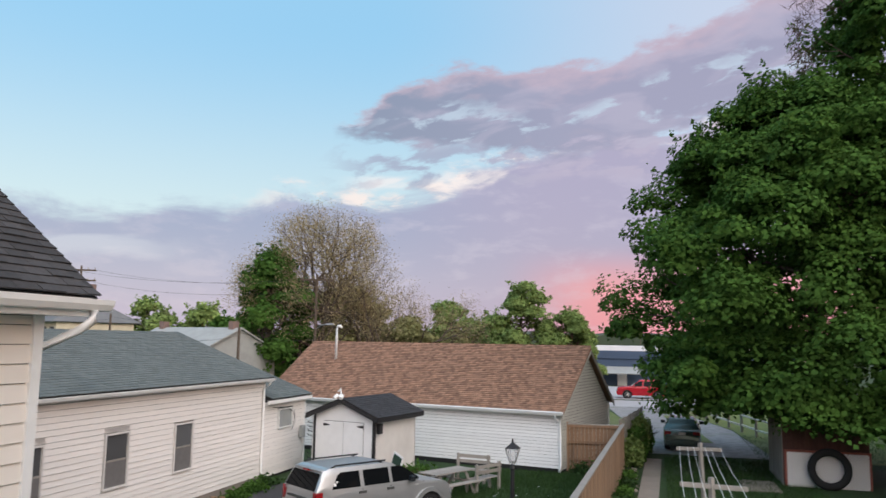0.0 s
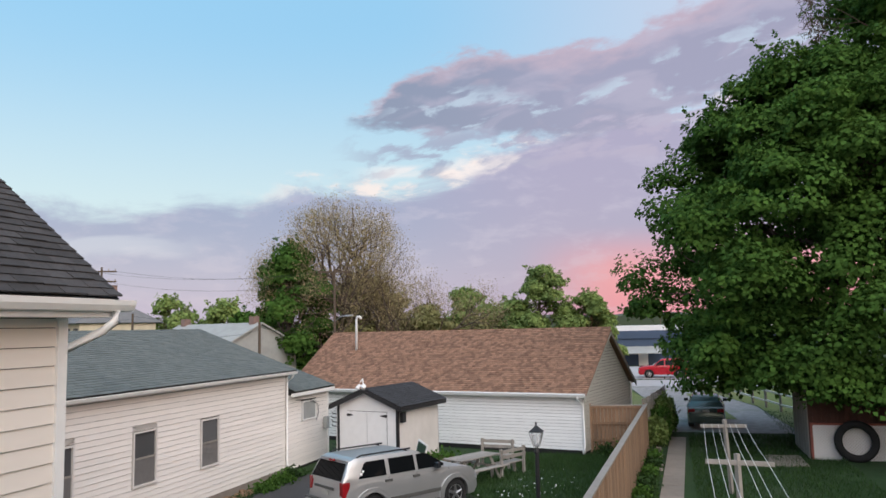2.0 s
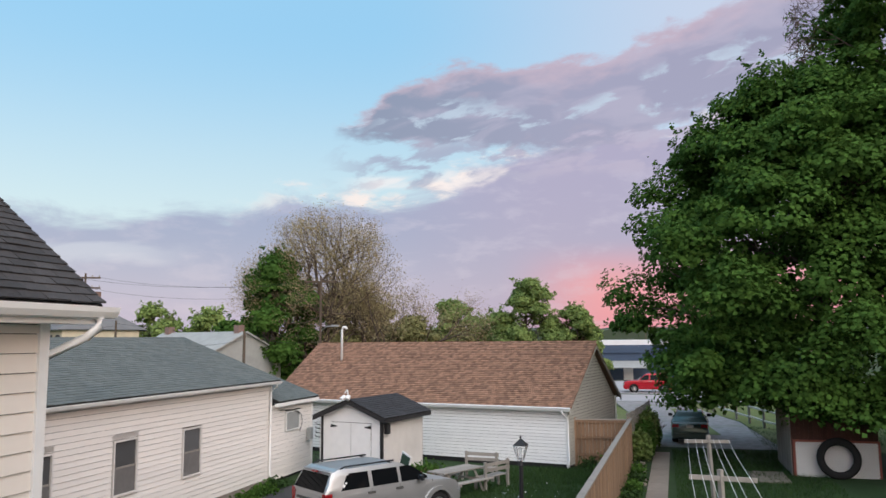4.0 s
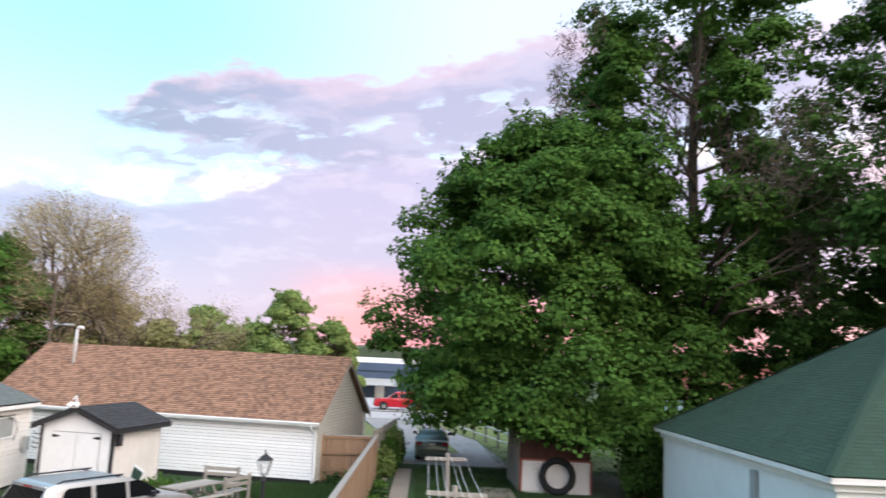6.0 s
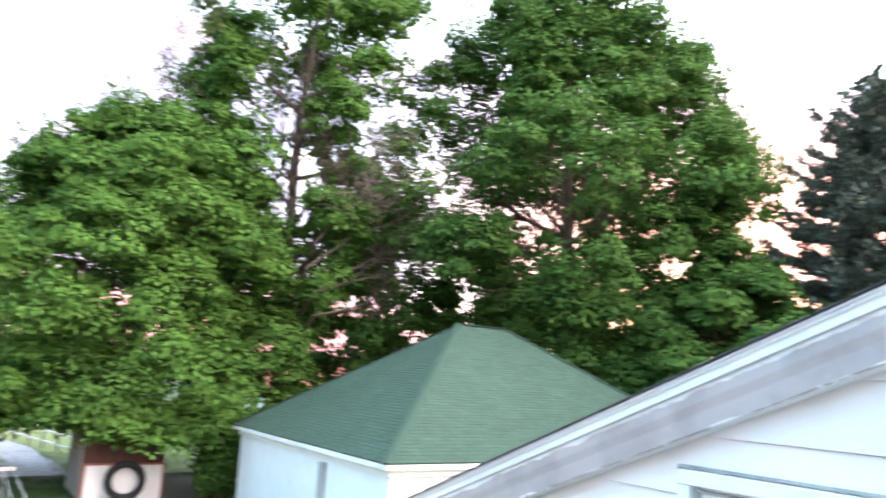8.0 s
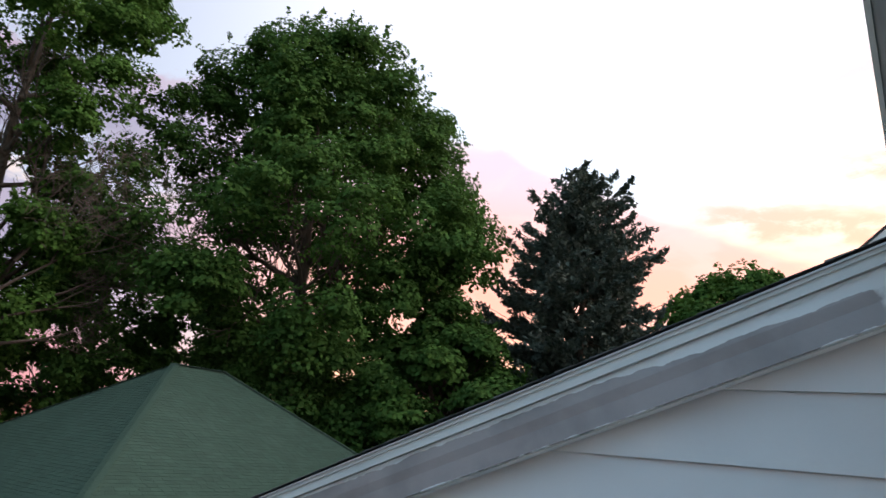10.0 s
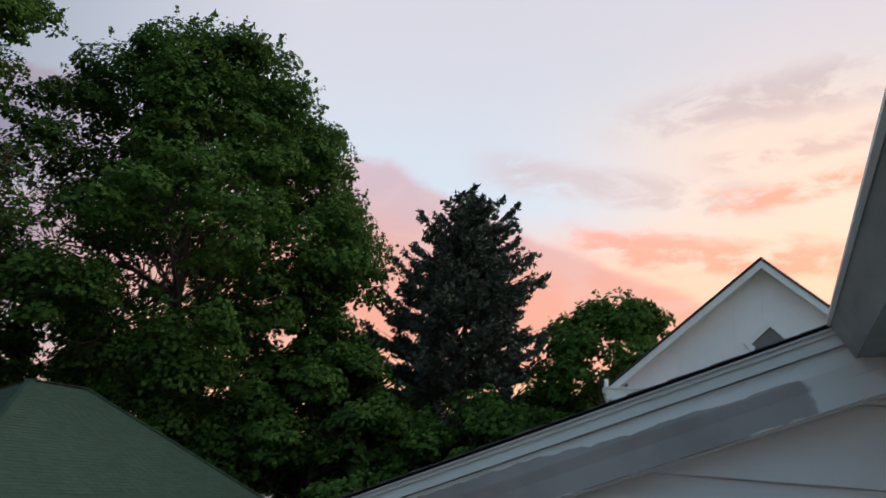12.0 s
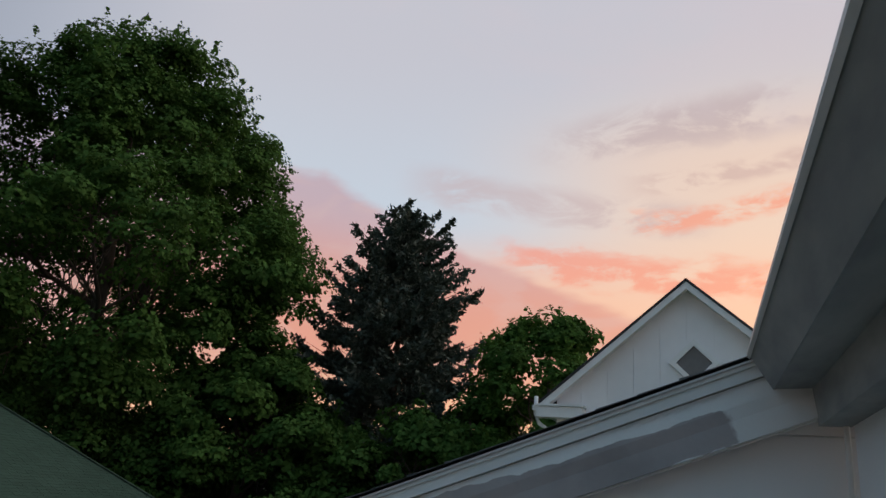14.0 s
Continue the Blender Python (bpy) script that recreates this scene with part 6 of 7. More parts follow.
# ---------------------------------------------------------------- fences
def build_board_fence():
    f = thing("board_fence", pose(-1.16, 30.85, 0), "tall brown board fence with a flat top rail", "fence")
    lean = math.atan2(-0.52, -18.0)
    run = Vector((-0.029, -0.9996, 0))
    rng = random.Random(3)
    mesh = Geo().box((-0.012, -0.068, 0.03), (0.012, 0.068, 1.80)).mesh("board", M["wood_fence"])
    for i in range(190):
        p = run * (0.08 + 0.142 * i)
        b = part("board", mesh, None, f)
        b.matrix_basis = pose(p.x + 0.02 + rng.uniform(-0.004, 0.004), p.y, rng.uniform(-0.012, 0.012), 0, rng.uniform(-0.4, 0.4), -1.66)
    post = Geo().box((-0.05, -0.05, 0), (0.05, 0.05, 1.84)).mesh("post", M["wood_fence"])
    for i in range(12):
        p = run * (2.4 * i)
        part("post", post, None, f).matrix_basis = pose(p.x - 0.06, p.y, 0, 0, 0, -1.66)
    e = run * 27.0
    for z in (0.45, 1.45):
        part("rail", Geo().tube([(-0.03, 0, z), (e.x - 0.03, e.y, z)], 0.04, 4), M["wood_fence"], f)
    part("top_rail", Geo().add([(o + q.x, q.y, z) for z in (1.82, 1.86) for q in (Vector((0, 0.06, 0)), e) for o in (-0.09, 0.06)], [(0, 1, 3, 2), (6, 7, 5, 4), (0, 4, 5, 1), (1, 5, 7, 3), (3, 7, 6, 2), (2, 6, 4, 0)]), M["grey_wood"], f, "weathered grey top rail")
    # short run back to the garage, seen from its rail side
    short = thing("board_fence", pose(-3.40, 30.55, 0, 0, 0, 6), "short brown board fence with exposed rails", "fence")
    for i in range(15):
        part("board", Geo().box((0.05 + i * 0.145, 0.03, 0.05), (0.185 + i * 0.145, 0.055, 1.78 + rng.uniform(-0.01, 0.01))), M["wood_fence"], short)
    for z in (0.4, 1.05, 1.68):
        part("rail", Geo().box((0.0, -0.03, z), (2.25, 0.03, z + 0.09)), M["wood_fence"], short)
    for x in (0.03, 2.12):
        part("post", Geo().box((x, -0.06, 0), (x + 0.1, 0.04, 1.88)), M["wood_fence"], short, bevel=0.008)
    part("top_rail", Geo().box((-0.02, -0.07, 1.78), (2.28, 0.08, 1.82)), M["grey_wood"], short)
    # old grey board fence further on
    g = thing("board_fence", pose(-1.35, 31.3, 0), "old grey weathered board fence", "fence")
    for i in range(26):
        part("board", Geo().box((i * 0.032, 0.3 * i + 0.02, 0), (i * 0.032 + 0.03, 0.3 * i + 0.28, 1.95 + rng.uniform(-0.05, 0.05))), M["grey_wood"], g)


build_board_fence()


def build_rail_fence():
    f = thing("rail_fence", pose(0, 0, 0), "pale split-rail fence along the lane", "fence")
    a, b = Vector((6.4, 40.3, 0)), Vector((1.9, 61.0, 0))
    n = 9
    rng = random.Random(9)
    for i in range(n + 1):
        p = a.lerp(b, i / n)
        part("post", Geo().tube([(p.x, p.y, -0.1), (p.x + rng.uniform(-0.03, 0.03), p.y, 1.2)], [0.08, 0.07], 7), M["grey_wood"], f)
        if i < n:
            q = a.lerp(b, (i + 1) / n)
            for z in (0.42, 0.98):
                part("rail", Geo().tube([(p.x, p.y, z + rng.uniform(-0.03, 0.03)), (q.x, q.y, z + rng.uniform(-0.03, 0.03))], 0.055, 6), M["pale_rail"], f)


build_rail_fence()


# ---------------------------------------------------------------- yard things
def build_lamp_post():
    p = thing("lamp_post", pose(-3.37, 18.7, 0), "black yard lamp post with a glass lantern", "lamp post")
    part("post", Geo().tube([(0, 0, 0), (0, 0, 0.25), (0, 0, 0.3), (0, 0, 1.86), (0, 0, 1.9), (0, 0, 2.05)], [0.085, 0.08, 0.058, 0.052, 0.07, 0.03], 12), M["black_paint"], p, smooth=False)
    lan = part("lantern", Geo().box((-0.07, -0.07, 2.05), (0.07, 0.07, 2.08)), M["black_paint"], p, "black lantern frame with clear panes")
    lo, hi, z0, z1 = 0.075, 0.155, 2.08, 2.40
    for sx in (1, -1):
        for sy in (1, -1):
            part("bar", Geo().tube([(sx * lo, sy * lo, z0), (sx * hi, sy * hi, z1)], 0.011, 5), M["black_paint"], lan)
    for k in range(4):
        a = k * math.pi / 2
        m = Matrix.Rotation(a, 4, "Z")
        part("rim", Geo().tube([m @ Vector((hi, -hi, z1)), m @ Vector((hi, hi, z1))], 0.012, 5), M["black_paint"], lan)
        q = [m @ Vector(v) for v in ((lo, -lo, z0), (lo, lo, z0), (hi, hi, z1), (hi, -hi, z1))]
        pane = part("pane", Geo().add(q + [v * 0.97 for v in q], [(0, 1, 2, 3), (7, 6, 5, 4), (0, 4, 5, 1), (1, 5, 6, 2), (2, 6, 7, 3), (3, 7, 4, 0)]), GLASS, lan)
        pane.visible_shadow = False
    part("roof", Geo().add([(hi, hi, z1), (-hi, hi, z1), (-hi, -hi, z1), (hi, -hi, z1), (0.04, 0.04, 2.52), (-0.04, 0.04, 2.52), (-0.04, -0.04, 2.52), (0.04, -0.04, 2.52)],
                           [(0, 1, 5, 4), (1, 2, 6, 5), (2, 3, 7, 6), (3, 0, 4, 7), (4, 5, 6, 7), (3, 2, 1, 0)]), M["black_paint"], lan)
    part("finial", Geo().tube([(0, 0, 2.52), (0, 0, 2.55), (0, 0, 2.58), (0, 0, 2.64)], [0.03, 0.018, 0.03, 0.004], 8), M["black_paint"], lan)
    part("bulb", Geo().tube([(0, 0, 2.1), (0, 0, 2.18), (0, 0, 2.26), (0, 0, 2.32)], [0.02, 0.025, 0.03, 0.008], 8), M["white_paint"], lan)


GLASS = bpy.data.materials.new("clear_pane")
GLASS.use_nodes = True
_b = GLASS.node_tree.nodes["Principled BSDF"]
_b.inputs["Alpha"].default_value, _b.inputs["Roughness"].default_value, _b.inputs["Base Color"].default_value = 0.22, 0.1, (0.8, 0.82, 0.84, 1)
build_lamp_post()


def build_clothesline():
    rng = random.Random(2)
    ends = []
    for x, y, z, lean, bar, tilt in ((1.13, 16.96, 2.26, -0.03, 0.67, -1.2), (1.30, 23.85, 2.12, -0.10, 0.64, 1.0), (1.0, 2.4, 2.3, 0.0, 0.66, 0.0)):
        p = thing("clothes_post", pose(x, y, 0), "weathered wooden clothes post with a crossbar", "clothes post", "clothes posts in the yard")
        part("post", Geo().tube([(-lean, 0, -0.1), (0, 0, z)], 0.065, 4), M["grey_wood"], p)
        part("crossbar", Geo().box((-bar, -0.045, z - 0.23), (bar, 0.0, z - 0.13), pose(0, 0, 0, 0, -tilt, 0)), M["grey_wood"], p, "pale crossbar", bevel=0.006)
        ends.append((x, y, z - 0.12))
    for i, o in enumerate((-0.58, -0.36, -0.18, 0.14, 0.30, 0.56)):
        a, b, c = ends[1], ends[0], ends[2]
        pts = []
        for (p, q) in ((a, b), (b, c)):
            for k in range(6):
                s = k / 6
                pts.append((p[0] + (q[0] - p[0]) * s + o, p[1] + (q[1] - p[1]) * s, p[2] + (q[2] - p[2]) * s - 0.06 * math.sin(s * math.pi)))
        pts.append((c[0] + o, c[1], c[2]))
        ln = part("clothes_line", Geo().tube(pts, 0.005, 5), M["white_paint"])
        tagged(ln, "thin white clothes line strung between posts", "clothes line", "clothes lines in the yard")


build_clothesline()


def build_path():
    p = thing("garden_path", pose(0, 0, 0), "narrow pale concrete garden path", "path", kind="structure")
    n = 17
    for i in range(n):
        y0, y1 = 10 + i * 1.46, 10 + (i + 1) * 1.46 - 0.02
        def cx(y):
            return -0.32 + (y - 21.2) * 0.021
        part("slab", Geo().add([(cx(y) + o, y, z) for z in (-0.05, 0.03) for y in (y0, y1) for o in (-0.33, 0.33)], [(0, 1, 3, 2), (6, 7, 5, 4), (0, 4, 5, 1), (1, 5, 7, 3), (3, 7, 6, 2), (2, 6, 4, 0)]), M["concrete"], p)
    tagged(part("concrete_pad", Geo().box((3.0, 28.5, -0.05), (4.2, 30.6, 0.05)), M["concrete"], bevel=0.01), "square concrete pad in the grass", "pad")


build_path()


def build_shack():
    s = thing("shack", pose(4.5, 30.2, 0), "small dark red-brown wooden shack under the maple", "shack")
    for i in range(19):
        part("board", Geo().box((0.15 * i, 0, 0), (0.15 * i + 0.145, 0.03, 2.75)), M["red_brown_wood"], s)
    for i in range(22):
        part("board", Geo().box((-0.03, 0.15 * i, 0), (0.0, 0.15 * i + 0.145, 2.75)), M["grey_wood"], s)
    part("wall", Geo().box((0.0, 0.03, 0), (2.83, 3.3, 2.72)), M["red_brown_wood"], s)
    part("roof", slab([(-0.25, -0.3, 2.72), (3.1, -0.3, 2.72), (3.1, 3.6, 3.3), (-0.25, 3.6, 3.3)], 0.08), M["dark_shingle"], s)
    lat = thing("lattice_panel", pose(4.6, 30.05, 0), "white lattice panel in a red frame", "lattice")
    g = Geo()
    W, Hh, step = 2.68, 1.22, 0.105
    for sgn in (1, -1):
        k = -Hh
        while k < W:
            x0, z0 = (k, 0.0)
            x1, z1 = (k + Hh, Hh)
            if x0 < 0:
                z0, x0 = -x0, 0.0
            if x1 > W:
                z1, x1 = Hh - (x1 - W), W
            if z1 - z0 > 0.03:
                if sgn < 0:
                    x0, x1 = W - x0, W - x1
                y = 0.0 if sgn > 0 else -0.008
                d = 0.028
                g.add([(x0 - d, y, z0), (x0 + d, y, z0), (x1 + d, y, z1), (x1 - d, y, z1), (x0 - d, y - 0.006, z0), (x0 + d, y - 0.006, z0), (x1 + d, y - 0.006, z1), (x1 - d, y - 0.006, z1)],
                      [(0, 1, 2, 3), (7, 6, 5, 4), (0, 4, 5, 1), (1, 5, 6, 2), (2, 6, 7, 3), (3, 7, 4, 0)])
            k += step
    tagged(part("lattice", g, M["white_paint"], lat, "white crossed lattice strips"), kind="stuff")
    part("backing", Geo().box((0, 0.02, 0), (W, 0.03, Hh)), M["grey_wood"], lat)
    for a, b in (((-0.08, -0.02, 0), (0.0, 0.03, Hh + 0.07)), ((W, -0.02, 0), (W + 0.07, 0.03, Hh + 0.07)), ((0, -0.02, Hh), (W, 0.03, Hh + 0.07))):
        part("frame", Geo().box(a, b), M["brick_red"], lat, bevel=0.005)
    t = part("tractor_tyre", Geo().ring((0, 0, 0), (0, 1, 0), 0.59, 0.135, 40, 12), M["tyre"], smooth=True)
    t.matrix_world = pose(5.95, 29.78, 0.70, -6, 0, 0)
    tagged(t, "large black tractor tyre leaning on the white lattice", "tyre")


build_shack()


def build_picnic():
    def planks(parent, n, ln, w, z, thick, mat, name="plank", y0=0.0):
        for i in range(n):
            part(name, Geo().box((-ln / 2, y0 + i * (w + 0.015), z), (ln / 2, y0 + i * (w + 0.015) + w, z + thick)), mat, parent, bevel=0.004)
    t = thing("picnic_table", pose(-6.6, 24.5, 0, 0, 0, 62), "weathered grey wooden picnic table", "picnic table")
    planks(t, 5, 1.9, 0.145, 0.72, 0.04, M["grey_wood"], "tabletop_plank", -0.4)
    for y in (-0.85, 0.60):
        planks(t, 2, 1.9, 0.13, 0.42, 0.04, M["grey_wood"], "seat_plank", y)
    for x in (-0.65, 0.65):
        for s in (1, -1):
            part("leg", Geo().tube([(x, s * 0.65, 0), (x, s * 0.22, 0.72)], 0.055, 4), M["grey_wood"], t)
        part("brace", Geo().box((x - 0.03, -0.85, 0.36), (x + 0.03, 0.87, 0.42)), M["grey_wood"], t)
    for m, lab in ((pose(-5.6, 25.4, 0, 0, 0, 62), "weathered wooden garden bench with a slatted back"), (pose(-6.35, 26.9, 0, 0, 0, -8), "weathered wooden garden bench against the garage")):
        b = thing("garden_bench", m, lab, "bench", "benches by the picnic table")
        planks(b, 3, 1.3, 0.12, 0.42, 0.035, M["grey_wood"], "seat_plank", -0.2)
        for z in (0.62, 0.80):
            part("back_plank", Geo().box((-0.65, -0.28 if m.translation.x > -6 else 0.2, z), (0.65, -0.25 if m.translation.x > -6 else 0.23, z + 0.11)), M["grey_wood"], b)
        for x in (-0.58, 0.58):
            for y in (-0.24, 0.18):
                part("leg", Geo().box((x - 0.04, y - 0.04, 0), (x + 0.04, y + 0.04, 0.95 if (y < 0) == (m.translation.x > -6) else 0.42)), M["grey_wood"], b)
    bed = thing("raised_bed", pose(-8.1, 25.3, 0, 0, 0, -12), "timber raised bed with weeds and old boards", "raised bed")
    for a, b in (((-0.8, -0.8, 0), (0.8, -0.74, 0.4)), ((-0.8, 0.74, 0), (0.8, 0.8, 0.4)), ((-0.8, -0.74, 0), (-0.74, 0.74, 0.4)), ((0.74, -0.74, 0), (0.8, 0.74, 0.4))):
        part("timber", Geo().box(a, b), M["grey_wood"], bed, bevel=0.01)
    part("soil", Geo().box((-0.74, -0.74, 0.0), (0.74, 0.74, 0.33)), M["bark"], bed)
    for i in range(5):
        part("old_board", Geo().box((-0.9, -0.06, 0.40 + 0.03 * i), (0.9, 0.06, 0.43 + 0.03 * i), pose(0, -0.5 + 0.22 * i, 0, 0, 0, 8 - 5 * i)), M["wood_fence"], bed)
    rng = np.random.default_rng(5)
    c = rng.normal(size=(420, 3)) * np.array([0.35, 0.35, 0.10]) + np.array([0.1, 0.2, 0.55])
    tagged(part("foliage", leaf_mesh("foliage", c, rng.normal(size=c.shape) + np.array([0, 0, 0.6]), 0.09, M["maple_leaf"], rng), None, bed), kind="stuff")
    pane = thing("leaning_sash", pose(-8.55, 24.35, 0, 0, 0, -40), "old green glass sash leaning on the shed", "window sash")
    part("frame", Geo().box((-0.3, -0.02, 0), (0.3, 0.02, 1.25), pose(0, 0, 0, -8, 14, 0)), M["white_trim"], pane)
    part("pane", Geo().box((-0.25, -0.03, 0.2), (0.25, -0.022, 1.2), pose(0, 0, 0, -8, 14, 0)), M["green_shingle"], pane)


build_picnic()


# ---------------------------------------------------------------- shrubs, grass, rubble
def shrub(name, x, y, r, h, label, mat, seed, n=2600, leaf=0.10):
    rng = np.random.default_rng(seed)
    d = rng.normal(size=(n, 3))
    d /= np.linalg.norm(d, axis=1, keepdims=True)
    lob = 1 + 0.25 * np.sin(d[:, 0] * 5 + seed) * np.cos(d[:, 1] * 4 - seed)
    c = d * (0.35 + 0.65 * rng.random((n, 1)) ** 0.5) * lob[:, None] * np.array([r, r, h / 2])
    c[:, 2] += h / 2
    c = c[c[:, 2] > 0]
    t = thing(name, pose(x, y, 0), label, "shrub")
    g, tips = Geo(), []
    for k in range(5):
        branch(g, rng, (0, 0, 0), (math.cos(k * 1.3) * 0.5, math.sin(k * 1.3) * 0.5, 1), h * 0.5, 0.03, 1, tips)
    part("stems", g, M["bark"], t)
    tagged(part("crown", leaf_mesh("crown", c, rng.normal(size=c.shape) + np.array([0, 0, 0.5]), leaf, mat, rng), None, t), kind="stuff")


for i, (sx, sy, sr, sh) in enumerate(((-0.85, 32.4, 0.45, 1.2), (-0.7, 33.6, 0.5, 1.5), (-0.6, 34.9, 0.42, 1.9), (-0.5, 36.2, 0.5, 1.3), (-0.45, 37.6, 0.4, 1.5))):
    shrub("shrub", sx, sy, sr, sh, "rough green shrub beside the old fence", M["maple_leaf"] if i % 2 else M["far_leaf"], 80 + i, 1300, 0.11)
for i, (sx, sy, sr, sh) in enumerate(((9.2, 29.4, 0.9, 2.6), (9.9, 31.4, 1.1, 3.4))):
    shrub("shrub", sx, sy, sr, sh, "dark green bush beside the white building", M["maple_leaf_deep"], 90 + i, 3500, 0.14)


def build_grass():
    rng = np.random.default_rng(77)
    spots = ((-4.0, 24.6, 2.6, 4.8, 26000), (3.0, 27.0, 2.6, 9.0, 30000), (-0.95, 24.0, 0.28, 7.0, 9000), (-12.75, 20.0, 0.3, 5.0, 3000), (-3.9, 28.2, 2.2, 1.6, 8000), (8.0, 40.0, 3.5, 5.0, 6000))
    c = np.concatenate([np.stack([x + rx * rng.uniform(-1, 1, n), y + ry * rng.uniform(-1, 1, n), np.zeros(n)], axis=1) for x, y, rx, ry, n in spots])
    patch = np.sin(c[:, 0] * 1.7 + 1.3 * np.sin(c[:, 1] * 0.9)) * np.cos(c[:, 1] * 1.3)
    c = c[patch + rng.random(len(c)) * 1.6 > 0.0]
    n = len(c)
    a = rng.random(n) * math.tau
    side = np.stack([np.cos(a), np.sin(a), np.zeros(n)], axis=1) * rng.uniform(0.006, 0.014, (n, 1))
    tip = rng.normal(size=(n, 3)) * 0.05
    tip[:, 2] = rng.uniform(0.05, 0.17, n)
    v = np.stack([c - side, c + side, c + tip], axis=1).reshape(-1, 3)
    me = bpy.data.meshes.new("grass")
    me.vertices.add(3 * n)
    me.vertices.foreach_set("co", v.astype(np.float32).ravel())
    me.loops.add(3 * n)
    me.loops.foreach_set("vertex_index", np.arange(3 * n, dtype=np.int32))
    me.polygons.add(n)
    me.polygons.foreach_set("loop_start", np.arange(0, 3 * n, 3, dtype=np.int32))
    me.update(calc_edges=True)
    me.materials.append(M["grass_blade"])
    tagged(new("grass", me), "rough green lawn grass with seed heads", "grass", kind="stuff")
    c = np.stack([rng.normal(-4.4, 1.1, 70), rng.normal(22.8, 1.2, 70), rng.uniform(0.10, 0.18, 70)], axis=1)
    tagged(new("clover_flowers", leaf_mesh("clover_flowers", c, rng.normal(size=c.shape) * 0.3 + np.array([0, 0, 1.0]), 0.045, M["white_paint"], rng)), "small white clover flowers in the lawn", "flowers", kind="stuff")
    g = Geo()
    r = random.Random(4)
    for i in range(380):
        x, y, s = r.uniform(-13.25, -12.75), r.uniform(11.5, 21.5), r.uniform(0.03, 0.09)
        g.box((-s, -s * 0.7, -s * 0.4), (s, s * 0.7, s * 0.5), pose(x, y, s * 0.3, r.uniform(-25, 25), r.uniform(-25, 25), r.uniform(0, 180)))
    tagged(part("rubble", g, M["wood_fence"]), "brown rubble and dead leaves along the wall", "rubble", kind="stuff")


build_grass()


# ---------------------------------------------------------------- far things
def build_far():
    h = thing("commercial_building", pose(0, 0, 0), "low dark blue commercial building across the road", "building")
    part("wall", Geo().box((-12, 93, 0), (16, 112, 3.2)), M["far_blue"], h)
    part("parapet", Geo().box((-12.2, 92.8, 3.2), (16.2, 112, 4.1)), M["far_blue"], h)
    part("roof", Geo().box((-11.5, 96, 4.1), (15, 112, 4.7)), M["white_paint"], h, "pale flat roof")
    part("canopy", slab([(-8, 90.5, 1.55), (-1, 90.5, 1.55), (-1, 93, 2.25), (-8, 93, 2.25)], 0.1), M["far_grey"], h, "grey sloping canopy")
    part("door", Geo().box((-4.1, 92.95, 0), (-3.0, 93.0, 2.0)), M["white_paint"], h)
    w = thing("commercial_building", pose(0, 0, 0), "long pale flat-roofed building far off", "building")
    part("wall", Geo().box((-16, 150, 0), (30, 175, 3.6)), M["far_cream"], w)
    part("roof", Geo().box((-17, 149, 3.6), (31, 176, 4.4)), M["white_paint"], w)
    r = thing("red_roof_house", pose(0, 0, 0), "low house with a faded red roof behind the trees", "house")
    part("wall", Geo().box((19, 52, 0), (34, 60, 3.2)), M["white_paint"], r)
    part("roof", slab([(18.4, 51.4, 3.1), (34.6, 51.4, 3.1), (34.6, 56, 6.0), (18.4, 56, 6.0)], 0.15), M["brick_red"], r)
    part("roof", slab([(18.4, 60.6, 3.1), (34.6, 60.6, 3.1), (34.6, 56, 6.0), (18.4, 56, 6.0)], 0.15), M["brick_red"], r)
    # grey-roofed house past the long building
    g = thing("grey_roof_house", pose(-31.0, 45.6, -0.25, 0, 0, -18), "pale house with a grey roof and brick chimneys", "house")
    part("wall", Geo().prism([(-3.2, 0), (3.2, 0), (3.2, 4.4), (0, 5.75), (-3.2, 4.4)], "x", -3.2, 5.2), M["far_grey"], g)
    for s in (1, -1):
        part("roof", slab([(-3.5, s * 3.5, 4.3), (5.4, s * 3.5, 4.3), (5.4, 0, 5.9), (-3.5, 0, 5.9)], 0.1), M["far_grey"], g)
    part("porch_roof", slab([(-2.0, -5.4, 2.9), (5.4, -5.4, 2.9), (5.4, -3.3, 3.7), (-2.0, -3.3, 3.7)], 0.1), M["far_slate"], g)
    part("wing", Geo().prism([(1.5, 0), (5.2, 0), (5.2, 3.9), (3.3, 4.8), (1.5, 3.9)], "y", -6.5, -3.2), M["far_cream"], g)
    for x in (2.6, 4.3):
        part("window", Geo().box((x, -6.56, 2.0), (x + 0.5, -6.5, 3.0)), M["window_glass"], g)
    for x in (-2.9, 4.4):
        part("chimney", Geo().box((x, -0.3, 5.5), (x + 0.45, 0.2, 6.3)), M["brick_dull"], g)
    d = thing("cream_house", pose(-46.0, 51.0, 0, 0, 0, -25), "cream house with steep dark slate roofs", "house")
    part("wall", Geo().box((-4, -3, 0), (5, 3, 6.1)), M["far_cream"], d)
    for s in (1, -1):
        part("roof", slab([(-4.4, s * 3.5, 6.0), (5.3, s * 3.5, 6.0), (3.6, 0, 8.0), (-4.4, 0, 8.0)], 0.1), M["far_slate"], d)
    part("roof", slab([(5.3, -3.5, 6.0), (5.3, 3.5, 6.0), (3.6, 0, 8.0)], 0.1), M["far_slate"], d)
    part("tower", Geo().box((-4, -3.4, 6.0), (0.2, 1, 8.4)), M["far_grey"], d)
    part("tower_roof", Geo().add([(-4.6, -4, 8.3), (0.8, -4, 8.3), (0.8, 1.6, 8.3), (-4.6, 1.6, 8.3), (-1.9, -1.2, 11.0)], [(0, 1, 4), (1, 2, 4), (2, 3, 4), (3, 0, 4), (3, 2, 1, 0)]), M["far_slate"], d)
